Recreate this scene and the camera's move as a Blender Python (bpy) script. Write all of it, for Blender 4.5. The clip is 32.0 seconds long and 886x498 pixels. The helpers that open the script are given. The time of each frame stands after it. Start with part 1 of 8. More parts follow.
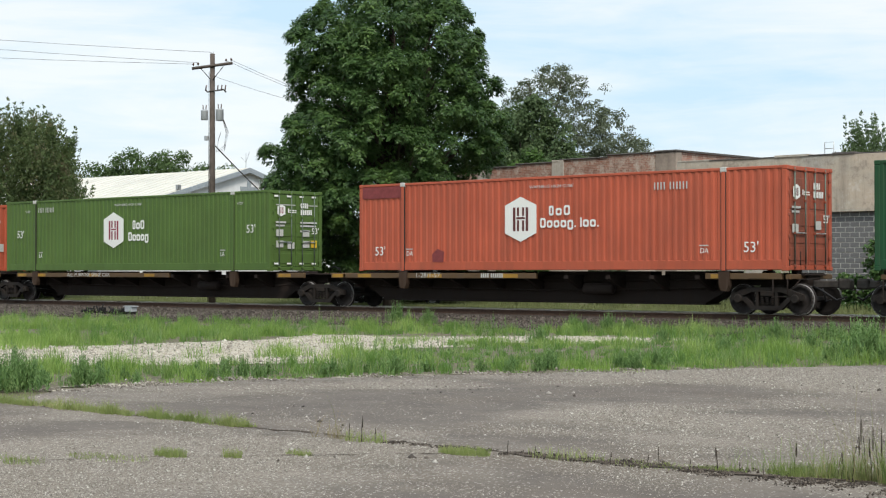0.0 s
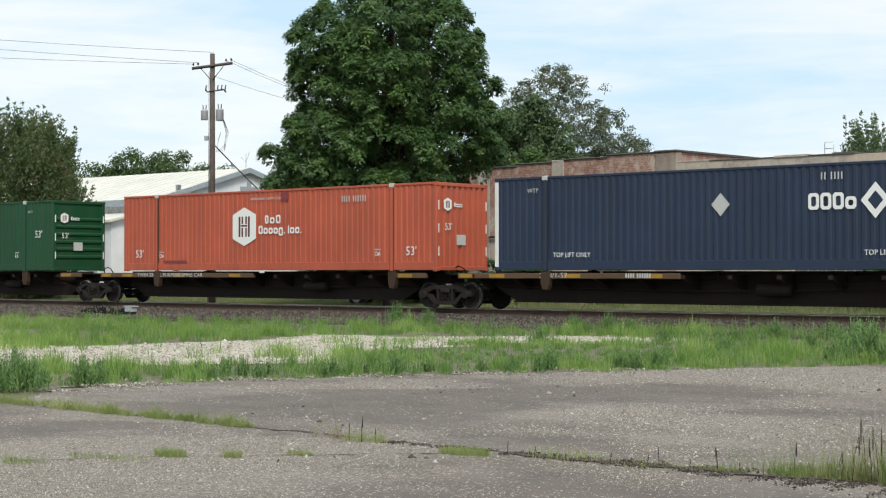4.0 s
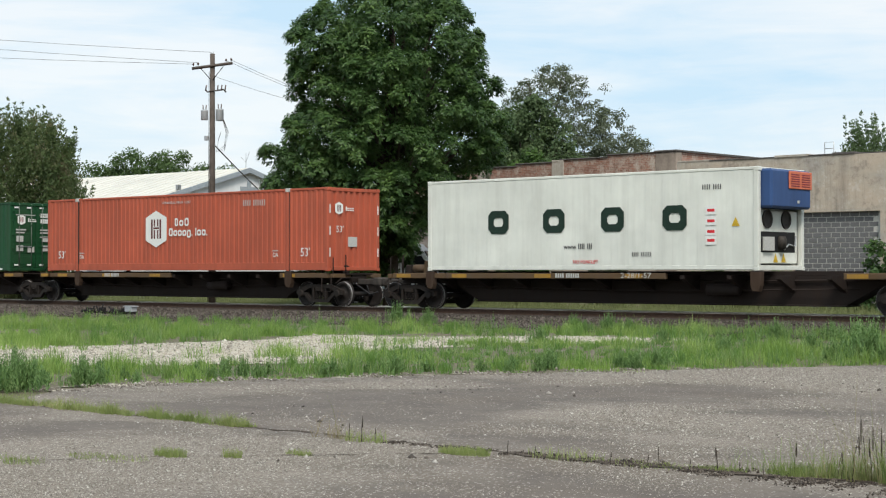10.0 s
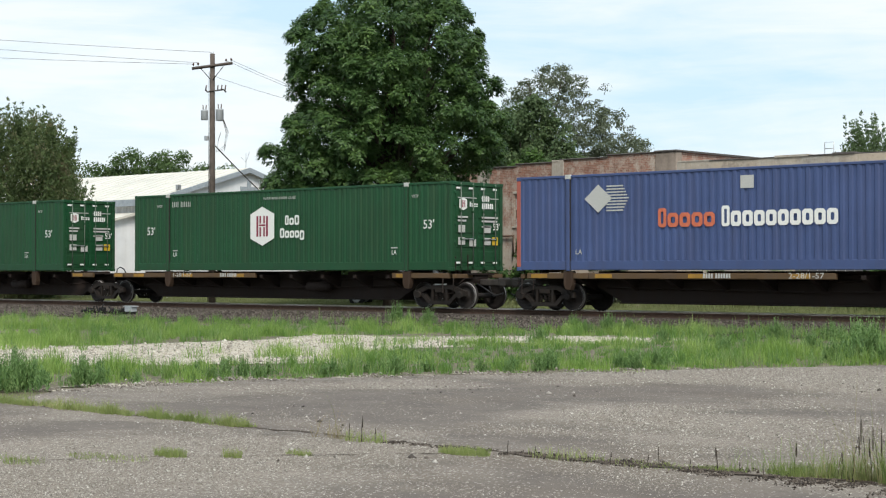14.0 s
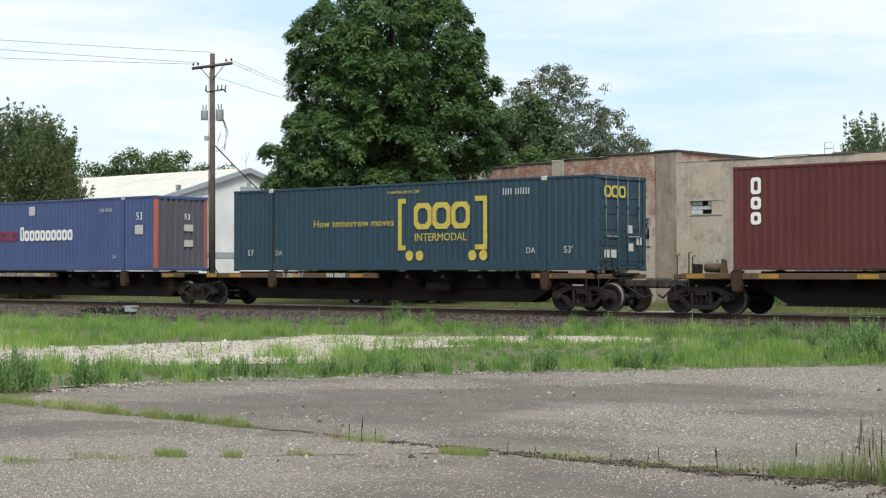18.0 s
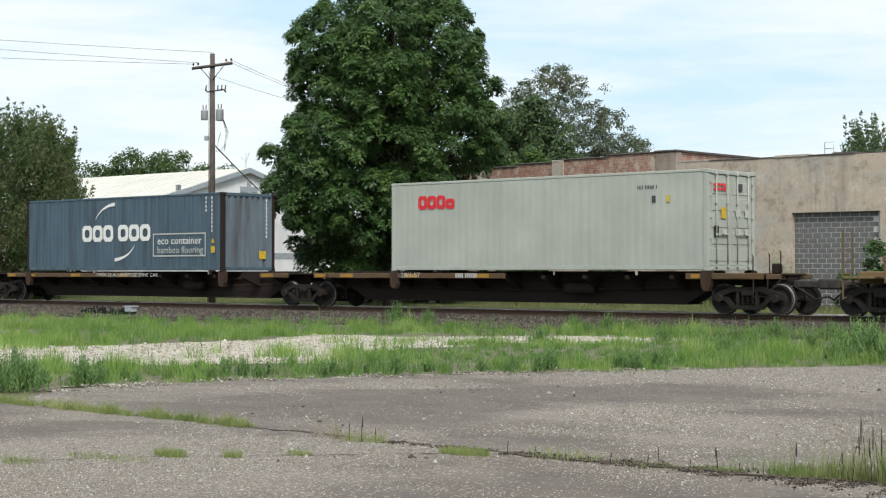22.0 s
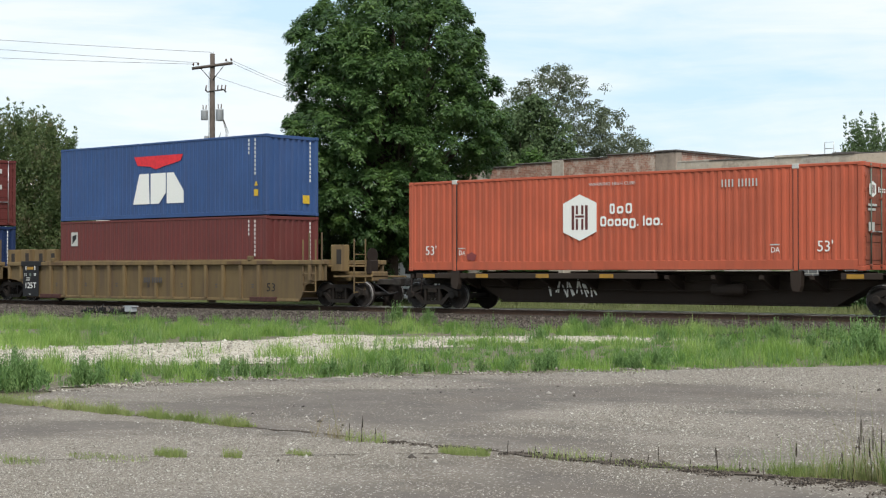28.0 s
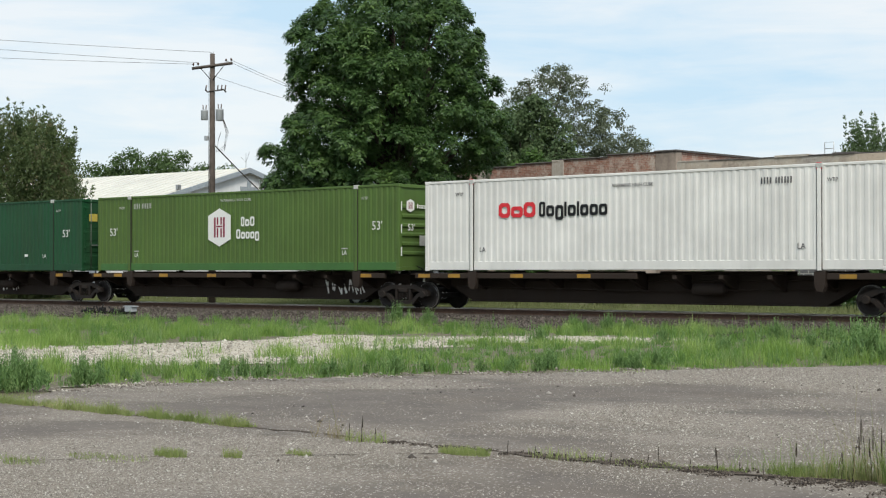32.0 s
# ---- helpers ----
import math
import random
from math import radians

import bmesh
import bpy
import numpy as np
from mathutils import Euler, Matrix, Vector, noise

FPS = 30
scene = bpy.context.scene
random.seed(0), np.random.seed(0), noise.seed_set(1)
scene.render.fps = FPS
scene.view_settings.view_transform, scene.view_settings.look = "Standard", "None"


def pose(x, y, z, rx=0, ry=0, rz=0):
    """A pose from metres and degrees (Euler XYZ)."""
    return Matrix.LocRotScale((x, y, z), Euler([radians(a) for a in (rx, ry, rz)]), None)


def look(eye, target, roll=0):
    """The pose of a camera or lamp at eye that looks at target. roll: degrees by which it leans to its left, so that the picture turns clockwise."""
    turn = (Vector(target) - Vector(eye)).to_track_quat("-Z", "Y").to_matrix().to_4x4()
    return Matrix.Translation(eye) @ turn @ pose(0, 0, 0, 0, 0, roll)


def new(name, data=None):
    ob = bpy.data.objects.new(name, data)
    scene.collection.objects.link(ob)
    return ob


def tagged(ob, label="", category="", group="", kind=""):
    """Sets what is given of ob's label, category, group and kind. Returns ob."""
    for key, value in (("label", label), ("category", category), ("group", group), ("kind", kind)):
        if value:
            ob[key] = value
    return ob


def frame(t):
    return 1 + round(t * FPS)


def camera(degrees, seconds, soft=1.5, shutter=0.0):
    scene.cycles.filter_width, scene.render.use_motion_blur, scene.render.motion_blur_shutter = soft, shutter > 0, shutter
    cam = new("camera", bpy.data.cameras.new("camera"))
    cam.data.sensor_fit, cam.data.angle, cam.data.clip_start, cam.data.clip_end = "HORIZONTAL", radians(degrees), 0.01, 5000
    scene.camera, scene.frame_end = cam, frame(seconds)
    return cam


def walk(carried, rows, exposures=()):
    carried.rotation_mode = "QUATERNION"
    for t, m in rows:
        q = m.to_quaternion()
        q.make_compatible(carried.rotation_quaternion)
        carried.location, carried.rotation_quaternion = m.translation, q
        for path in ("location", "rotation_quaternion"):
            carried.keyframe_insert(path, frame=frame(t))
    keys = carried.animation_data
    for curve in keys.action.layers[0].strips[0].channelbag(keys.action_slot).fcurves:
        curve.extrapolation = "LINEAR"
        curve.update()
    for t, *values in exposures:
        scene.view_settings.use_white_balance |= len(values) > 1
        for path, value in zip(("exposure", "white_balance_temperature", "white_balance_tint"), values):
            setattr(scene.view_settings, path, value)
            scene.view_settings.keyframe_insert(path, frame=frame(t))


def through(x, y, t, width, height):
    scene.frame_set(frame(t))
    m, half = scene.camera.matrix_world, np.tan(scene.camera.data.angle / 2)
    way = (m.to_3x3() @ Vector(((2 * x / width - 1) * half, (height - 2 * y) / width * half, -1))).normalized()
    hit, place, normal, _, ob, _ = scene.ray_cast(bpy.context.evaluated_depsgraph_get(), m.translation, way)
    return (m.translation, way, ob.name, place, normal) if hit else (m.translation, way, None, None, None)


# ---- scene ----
# Metres. x runs along the railway, y across it (away from the camera), z up; z = 0 is the old paved lot.

cam = camera(30.37, 32.0, soft=1.2, shutter=0.0)
VIEW = pose(0.0, 0.0, 1.6, 90.81, 0, 41.05)
EXPOSURE = 0.5
walk(cam, [(0.0, VIEW), (32.0, VIEW)], [(0.0, EXPOSURE), (9.0, EXPOSURE), (11.2, EXPOSURE - 0.12), (13.0, EXPOSURE + 0.05), (22.0, EXPOSURE + 0.05), (23.0, EXPOSURE - 0.05), (23.6, EXPOSURE + 0.08), (24.1, EXPOSURE + 0.12), (25.1, EXPOSURE + 0.24), (27.5, EXPOSURE + 0.06), (30.0, EXPOSURE + 0.03), (31.0, EXPOSURE + 0.06), (32.0, EXPOSURE - 0.1)])

# the way of the train along the track: seconds and metres
TRAIN_WAY = [(0, 0.0), (4, -52.18), (8, -104.86), (12, -157.42), (16, -210.03), (20, -262.49), (24, -314.47), (28, -366.53), (32, -418.82)]
SIDE_Y = 39.674          # near face of the containers
TRACK_Y = SIDE_Y + 1.295  # middle of the track
RAIL_Z = 0.42            # top of the rails
DECK = 1.215             # container floor over the rail top

# ---------------------------------------------------------------- sky and sun
SUN_AZ, SUN_EL = radians(38), radians(50)   # azimuth of the sun from +x towards -y, elevation
world = bpy.data.worlds.new("sky")
scene.world = world
world.use_nodes = True
wn, wl = world.node_tree.nodes, world.node_tree.links
wn.clear()
w_out = wn.new("ShaderNodeOutputWorld")
w_bg = wn.new("ShaderNodeBackground")
w_sky = wn.new("ShaderNodeTexSky")
w_sky.sky_type = "NISHITA"
w_sky.sun_disc = False
w_sky.sun_elevation = SUN_EL
w_sky.sun_rotation = radians(90) + SUN_AZ
w_sky.altitude, w_sky.air_density, w_sky.dust_density, w_sky.ozone_density = 200, 1.0, 1.5, 1.5
w_co = wn.new("ShaderNodeTexCoord")
w_map = wn.new("ShaderNodeMapping")
w_map.inputs["Scale"].default_value = (1.0, 1.0, 4.2)
w_map.inputs["Location"].default_value = (0.9, 0.35, 0.1)
w_no = wn.new("ShaderNodeTexNoise")
w_no.inputs["Scale"].default_value = 2.6
w_no.inputs["Detail"].default_value = 7.0
w_no.inputs["Roughness"].default_value = 0.55
w_no.inputs["Distortion"].default_value = 0.4
w_mix = wn.new("ShaderNodeMix")
w_mix.data_type = "RGBA"
w_cloud = wn.new("ShaderNodeValToRGB")
w_cloud.color_ramp.elements[0].position, w_cloud.color_ramp.elements[1].position = 0.38, 0.62
w_cloud.color_ramp.elements[0].color = (0.63, 0.83, 0.985, 1)
w_cloud.color_ramp.elements[1].color = (0.95, 0.985, 1.0, 1)
w_lift = wn.new("ShaderNodeMix")
w_lift.data_type, w_lift.blend_type = "RGBA", "MULTIPLY"
w_lift.inputs["Factor"].default_value = 1.0
w_lift.inputs["B"].default_value = (7.3, 7.4, 7.45, 1)
w_mix.inputs["Factor"].default_value = 0.85
w_bg.inputs["Strength"].default_value = 0.1
wl.new(w_co.outputs["Generated"], w_map.inputs["Vector"])
wl.new(w_map.outputs["Vector"], w_no.inputs["Vector"])
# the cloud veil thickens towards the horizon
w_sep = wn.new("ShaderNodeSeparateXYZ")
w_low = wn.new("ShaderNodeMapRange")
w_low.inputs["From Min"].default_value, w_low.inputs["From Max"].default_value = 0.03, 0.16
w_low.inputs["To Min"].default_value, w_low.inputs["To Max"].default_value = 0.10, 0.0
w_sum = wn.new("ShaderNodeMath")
# thin streaks of cloud across the broad veil
w_map2 = wn.new("ShaderNodeMapping")
w_map2.inputs["Scale"].default_value = (1.0, 1.0, 7.5)
w_map2.inputs["Rotation"].default_value = (0.05, 0.04, 0.3)
w_no2 = wn.new("ShaderNodeTexNoise")
w_no2.inputs["Scale"].default_value = 7.0
w_no2.inputs["Detail"].default_value = 8.0
w_no2.inputs["Roughness"].default_value = 0.6
w_no2.inputs["Distortion"].default_value = 0.6
w_streak = wn.new("ShaderNodeMath")
w_streak.operation = "MULTIPLY_ADD"
w_streak.inputs[1].default_value = 0.42
w_off = wn.new("ShaderNodeMath")
w_off.inputs[1].default_value = -0.21
wl.new(w_co.outputs["Generated"], w_map2.inputs["Vector"])
wl.new(w_map2.outputs["Vector"], w_no2.inputs["Vector"])
wl.new(w_no2.outputs["Fac"], w_streak.inputs[0])
wl.new(w_no.outputs["Fac"], w_streak.inputs[2])
wl.new(w_streak.outputs["Value"], w_off.inputs[0])
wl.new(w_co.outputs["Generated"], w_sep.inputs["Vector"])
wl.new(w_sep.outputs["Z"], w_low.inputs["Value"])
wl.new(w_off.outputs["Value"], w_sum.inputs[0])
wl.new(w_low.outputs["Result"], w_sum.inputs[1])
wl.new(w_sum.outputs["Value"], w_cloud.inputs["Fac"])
wl.new(w_cloud.outputs["Color"], w_lift.inputs["A"])
wl.new(w_lift.outputs["Result"], w_mix.inputs["B"])
wl.new(w_sky.outputs["Color"], w_mix.inputs["A"])
wl.new(w_mix.outputs["Result"], w_bg.inputs["Color"])
wl.new(w_bg.outputs["Background"], w_out.inputs["Surface"])

sun = new("sun", bpy.data.lights.new("sun", "SUN"))
sun.data.energy = 2.3
sun.data.angle = radians(15)
sun.data.color = (1.0, 0.95, 0.88)
SUN_DIR = Vector((math.cos(SUN_EL) * math.cos(SUN_AZ), -math.cos(SUN_EL) * math.sin(SUN_AZ), math.sin(SUN_EL)))
sun.matrix_world = look(SUN_DIR * 300, (0, 0, 0))


# ---------------------------------------------------------------- materials
def nodes_of(name, rough=0.6, metal=0.0, spec=0.5):
    m = bpy.data.materials.new(name)
    m.use_nodes = True
    n, l = m.node_tree.nodes, m.node_tree.links
    b = n["Principled BSDF"]
    b.inputs["Roughness"].default_value = rough
    b.inputs["Metallic"].default_value = metal
    b.inputs["Specular IOR Level"].default_value = spec
    return m, n, l, b


def noise_node(n, l, scale, detail=5.0, rough=0.6, space="Object", stretch=(1, 1, 1)):
    co = n.new("ShaderNodeTexCoord")
    mp = n.new("ShaderNodeMapping")
    mp.inputs["Scale"].default_value = stretch
    t = n.new("ShaderNodeTexNoise")
    t.inputs["Scale"].default_value = scale
    t.inputs["Detail"].default_value = detail
    t.inputs["Roughness"].default_value = rough
    l.new(co.outputs[space], mp.inputs["Vector"])
    l.new(mp.outputs["Vector"], t.inputs["Vector"])
    return t.outputs["Fac"]


def ramp_node(n, l, fac, stops):
    r = n.new("ShaderNodeValToRGB")
    e = r.color_ramp.elements
    while len(e) < len(stops):
        e.new(0.5)
    for i, (p, c) in enumerate(stops):
        e[i].position = p
        e[i].color = (*c, 1) if len(c) == 3 else c
    l.new(fac, r.inputs["Fac"])
    return r.outputs["Color"]


def mix_node(n, l, fac, a, b, mode="MIX"):
    x = n.new("ShaderNodeMix")
    x.data_type = "RGBA"
    x.blend_type = mode
    for key, v in (("Factor", fac), ("A", a), ("B", b)):
        if isinstance(v, (int, float)):
            x.inputs[key].default_value = v
        elif isinstance(v, tuple):
            x.inputs[key].default_value = (*v, 1)
        else:
            l.new(v, x.inputs[key])
    return x.outputs["Result"]


def bump_node(n, l, b, height, strength=0.3, dist=0.01):
    k = n.new("ShaderNodeBump")
    k.inputs["Strength"].default_value = strength
    k.inputs["Distance"].default_value = dist
    l.new(height, k.inputs["Height"])
    l.new(k.outputs["Normal"], b.inputs["Normal"])


def scaled(c, k):
    return tuple(min(1.0, v * k) for v in c)


def painted(name, colour, dirt=(0.09, 0.065, 0.05), dirty=0.35, rough=0.48, streak=True, spec=0.32):
    """Paint on steel: broad fading, vertical dirt streaks, small rust spots."""
    m, n, l, b = nodes_of(name, rough, 0, spec)
    fade = noise_node(n, l, 0.6, 4)
    base = ramp_node(n, l, fade, [(0.3, scaled(colour, 0.88)), (0.7, scaled(colour, 1.1))])
    st = noise_node(n, l, 3.0, 6, 0.65, "Object", (1.0, 1.0, 0.09) if streak else (1, 1, 1))
    sm = ramp_node(n, l, st, [(0.45, (0, 0, 0)), (0.78, (dirty, dirty, dirty))])
    c = mix_node(n, l, sm, base, dirt)
    sp = noise_node(n, l, 9.0, 6, 0.7)
    sp2 = ramp_node(n, l, sp, [(0.66, (0, 0, 0)), (0.74, (dirty * 1.4, dirty * 1.4, dirty * 1.4))])
    c = mix_node(n, l, sp2, c, (0.11, 0.045, 0.025))
    l.new(c, b.inputs["Base Color"])
    rr = ramp_node(n, l, st, [(0.3, (rough - 0.1,) * 3), (0.8, (rough + 0.25,) * 3)])
    l.new(rr, b.inputs["Roughness"])
    bump_node(n, l, b, sp, 0.08, 0.004)
    return m


def plain(name, colour, rough=0.6, metal=0.0, vary=0.2, scale=6.0, bump=0.1):
    m, n, l, b = nodes_of(name, rough, metal, 0.25)
    f = noise_node(n, l, scale, 6, 0.65)
    l.new(ramp_node(n, l, f, [(0.3, scaled(colour, 1 - vary)), (0.72, scaled(colour, 1 + vary))]), b.inputs["Base Color"])
    bump_node(n, l, b, f, bump, 0.01)
    return m


ORANGE = painted("orange_paint", (0.42, 0.09, 0.045), dirty=0.32)
ORANGE_FADED = painted("rusty_orange_paint", (0.30, 0.075, 0.042), dirt=(0.10, 0.05, 0.034), dirty=1.0)
LIME = painted("lime_green_paint", (0.072, 0.13, 0.026), dirty=0.16)
LIME_LOW = painted("mid_green_paint", (0.05, 0.14, 0.034), dirty=0.16)
GREEN = painted("dark_green_paint", (0.008, 0.060, 0.021), dirty=0.2)
NAVY = painted("navy_paint", (0.018, 0.031, 0.06), dirty=0.12)
PACER = painted("medium_blue_paint", (0.053, 0.082, 0.19), dirty=0.2)
TEAL = painted("slate_teal_paint", (0.02, 0.05, 0.072), dirty=0.16)
MAROON = painted("maroon_paint", (0.098, 0.022, 0.021), dirty=0.22)
RUSTRED = painted("rust_red_paint", (0.118, 0.027, 0.024), dirty=0.25)
CMA = painted("weathered_blue_grey_paint", (0.066, 0.108, 0.138), dirt=(0.028, 0.024, 0.026), dirty=0.75)
PALE = painted("pale_grey_green_paint", (0.39, 0.41, 0.36), dirty=0.12)
CREAM = painted("off_white_reefer_paint", (0.70, 0.71, 0.64), dirty=0.16)
WHITE = painted("white_paint", (0.70, 0.69, 0.645), dirty=0.1)
UASC_GREEN = painted("leaf_green_paint", (0.017, 0.085, 0.033), dirty=0.2)
RUST_GREEN = painted("rusty_green_post_paint", (0.03, 0.06, 0.032), dirt=(0.075, 0.04, 0.028), dirty=0.9)
APL_BLUE = painted("cobalt_paint", (0.03, 0.072, 0.19), dirty=0.18)
SEACO_BLUE = painted("deep_blue_paint", (0.012, 0.027, 0.082), dirty=0.12)
POST_RED = painted("salmon_red_paint", (0.40, 0.105, 0.075), dirty=0.5)
UNDER = plain("container_floor_steel", (0.03, 0.028, 0.026), 0.8)
MARK = plain("white_marking", (0.74, 0.74, 0.70), 0.55, 0, 0.08, 20, 0.02)
FADED_RED = plain("faded_maroon_marking", (0.085, 0.038, 0.028), 0.75, 0, 0.4, 9)
PAD_RED = plain("grimy_maroon_pad_paint", (0.06, 0.026, 0.022), 0.8, 0, 0.4, 7)
MARK_DIM = plain("worn_white_marking", (0.46, 0.46, 0.43), 0.6, 0, 0.25, 30, 0.02)
MARK_RED = plain("dark_red_marking", (0.22, 0.03, 0.05), 0.55)
MARK_BRIGHT_RED = plain("bright_red_marking", (0.62, 0.03, 0.04), 0.5)
MARK_BLACK = plain("black_marking", (0.013, 0.013, 0.014), 0.6)
MARK_GREEN = plain("blackish_green_marking", (0.012, 0.03, 0.02), 0.55)
MARK_GREY = plain("grey_marking", (0.06, 0.06, 0.065), 0.6)
MARK_BROWN = plain("dark_brown_marking", (0.115, 0.035, 0.032), 0.6)
MARK_YELLOW = plain("yellow_marking", (0.55, 0.36, 0.03), 0.5)
MARK_GOLD = plain("golden_yellow_marking", (0.50, 0.40, 0.08), 0.55)
MARK_ORANGE = plain("orange_marking", (0.55, 0.15, 0.08), 0.55)
MARK_BLUE = plain("blue_marking", (0.03, 0.10, 0.40), 0.5)
STEEL = plain("galvanised_steel", (0.42, 0.43, 0.43), 0.4, 0.7, 0.2, 12)
ROD = plain("dull_painted_rod", (0.13, 0.16, 0.13), 0.5, 0.2, 0.3, 10)
TANK_BLUE = plain("dull_blue_marking", (0.10, 0.13, 0.22), 0.6)
END_WORN = painted("weathered_pale_blue_end_paint", (0.125, 0.16, 0.185), dirt=(0.05, 0.033, 0.026), dirty=1.0)
END_GREY = painted("weathered_brown_grey_end_paint", (0.09, 0.092, 0.115), dirt=(0.085, 0.06, 0.045), dirty=0.9)
RUSTY = painted("rusty_brown_paint", (0.045, 0.027, 0.017), dirty=0.7, rough=0.8, spec=0.2)
DARK_STEEL = plain("dark_steel", (0.055, 0.048, 0.042), 0.7, 0.2, 0.4, 5, 0.2)
SPINE = painted("weathered_brown_car_paint", (0.023, 0.017, 0.0145), dirt=(0.038, 0.026, 0.02), dirty=0.5, rough=0.75, spec=0.15)
SPINE_BLACK = painted("weathered_black_car_paint", (0.034, 0.025, 0.02), dirt=(0.045, 0.033, 0.025), dirty=0.5, rough=0.75, spec=0.15)
CAR_YELLOW = painted("grimy_yellow_car_paint", (0.10, 0.06, 0.027), dirty=0.85, rough=0.65)
BRIGHT_YELLOW = painted("yellow_reflector_paint", (0.34, 0.185, 0.025), dirty=0.6)
WELL = painted("dusty_tan_yellow_car_paint", (0.175, 0.122, 0.058), dirty=0.9, rough=0.75, spec=0.2)
# the tan paint with grime, darkened further for shade between the stiffeners
WELL_PANEL = painted("grimy_shaded_tan_paint", (0.135, 0.097, 0.05), dirty=0.98, rough=0.8, spec=0.15)
# near-black steel with the shade of pit and slots in its colour
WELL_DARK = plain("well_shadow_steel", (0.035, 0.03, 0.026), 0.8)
WHEEL = plain("wheel_steel", (0.022, 0.018, 0.016), 0.7, 0.0, 0.3, 8)
# pale colour carries the highlight of the worn treads
TREAD = plain("tread_highlight_steel", (0.46, 0.445, 0.43), 0.4, 0.35, 0.1, 20)
TRUCK = painted("grimy_truck_casting", (0.02, 0.017, 0.015), dirt=(0.042, 0.03, 0.022), dirty=0.6, rough=0.75, streak=False, spec=0.15)
RAIL = plain("rusty_rail_steel", (0.055, 0.034, 0.024), 0.75, 0.3, 0.35, 9, 0.2)
# worn steel whose sky reflection is put into a pale base colour
RAIL_HEAD = plain("worn_rail_sheen", (0.62, 0.60, 0.56), 0.5, 0.1, 0.1, 30)
TIE = plain("creosoted_timber", (0.05, 0.038, 0.03), 0.9, 0, 0.4, 8, 0.4)


# ---------------------------------------------------------------- mesh tools
class Shape:
    """Vertices and faces of one mesh."""

    def __init__(self):
        self.v, self.f, self.smooth, self.weld = [], [], [], False

    def add(self, verts, faces, smooth=False):
        o = len(self.v)
        self.v += [tuple(p) for p in verts]
        self.f += [tuple(i + o for i in q) for q in faces]
        self.smooth += [smooth] * len(faces)
        return self

    def box(self, x0, x1, y0, y1, z0, z1):
        v = [(x, y, z) for x in (x0, x1) for y in (y0, y1) for z in (z0, z1)]
        return self.add(v, [(0, 1, 3, 2), (4, 6, 7, 5), (0, 4, 5, 1), (2, 3, 7, 6), (0, 2, 6, 4), (1, 5, 7, 3)])

    def cbox(self, x0, x1, y0, y1, z0, z1, c=0.01):
        """A box with chamfered edges."""
        lo, hi = (x0, y0, z0), (x1, y1, z1)
        c = min(c, (x1 - x0) * 0.45, (y1 - y0) * 0.45, (z1 - z0) * 0.45)
        v, key = [], {}
        for sx in (0, 1):
            for sy in (0, 1):
                for sz in (0, 1):
                    s = (sx, sy, sz)
                    for a in range(3):
                        p = [(hi[i] - (c if i != a else 0)) if s[i] else (lo[i] + (c if i != a else 0)) for i in range(3)]
                        key[s, a] = len(v)
                        v.append(tuple(p))
        f = []
        for a in range(3):
            b, d = (a + 1) % 3, (a + 2) % 3
            for s in (0, 1):
                q = []
                for sb, sd in ((0, 0), (1, 0), (1, 1), (0, 1)):
                    t = [0, 0, 0]
                    t[a], t[b], t[d] = s, sb, sd
                    q.append(key[tuple(t), a])
                f.append(tuple(q if s else q[::-1]))
            for sb in (0, 1):
                for sd in (0, 1):
                    t0, t1 = [0, 0, 0], [0, 0, 0]
                    t0[b], t0[d], t1[b], t1[d], t1[a] = sb, sd, sb, sd, 1
                    t0, t1 = tuple(t0), tuple(t1)
                    q = [key[t0, b], key[t1, b], key[t1, d], key[t0, d]]
                    f.append(tuple(q if sb == sd else q[::-1]))
        for sx in (0, 1):
            for sy in (0, 1):
                for sz in (0, 1):
                    s = (sx, sy, sz)
                    q = [key[s, 0], key[s, 1], key[s, 2]]
                    f.append(tuple(q if (sx + sy + sz) % 2 else q[::-1]))
        return self.add(v, f)

    def tube(self, path, radii, n=8, cap=True):
        """A round bar along the path, with a radius at each of its points."""
        path = [Vector(p) for p in path]
        if isinstance(radii, (int, float)):
            radii = [radii] * len(path)
        o, ring = len(self.v), []
        for i, p in enumerate(path):
            d = (path[min(i + 1, len(path) - 1)] - path[max(i - 1, 0)]).normalized()
            a = d.orthogonal().normalized() if abs(d.z) < 0.99 else Vector((1, 0, 0))
            if abs(d.z) < 0.99:
                a = d.cross(Vector((0, 0, 1))).normalized()
            b = d.cross(a).normalized()
            for j in range(n):
                w = 2 * math.pi * j / n
                self.v.append(tuple(p + (a * math.cos(w) + b * math.sin(w)) * radii[i]))
        for i in range(len(path) - 1):
            for j in range(n):
                k = (j + 1) % n
                self.f.append((o + i * n + j, o + i * n + k, o + (i + 1) * n + k, o + (i + 1) * n + j))
                self.smooth.append(True)
        if cap:
            self.f += [tuple(o + j for j in range(n))[::-1], tuple(o + (len(path) - 1) * n + j for j in range(n))]
            self.smooth += [False, False]
        return self

    def lathe(self, c, axis, profile, n=20):
        """A turned body: profile of (distance along the axis, radius) round c; axis 'x', 'y' or 'z'."""
        o = len(self.v)
        for s, r in profile:
            for j in range(n):
                w = 2 * math.pi * j / n
                p, q = r * math.cos(w), r * math.sin(w)
                d = {"x": (s, p, q), "y": (p, s, q), "z": (p, q, s)}[axis]
                self.v.append((c[0] + d[0], c[1] + d[1], c[2] + d[2]))
        for i in range(len(profile) - 1):
            for j in range(n):
                k = (j + 1) % n
                self.f.append((o + i * n + j, o + i * n + k, o + (i + 1) * n + k, o + (i + 1) * n + j))
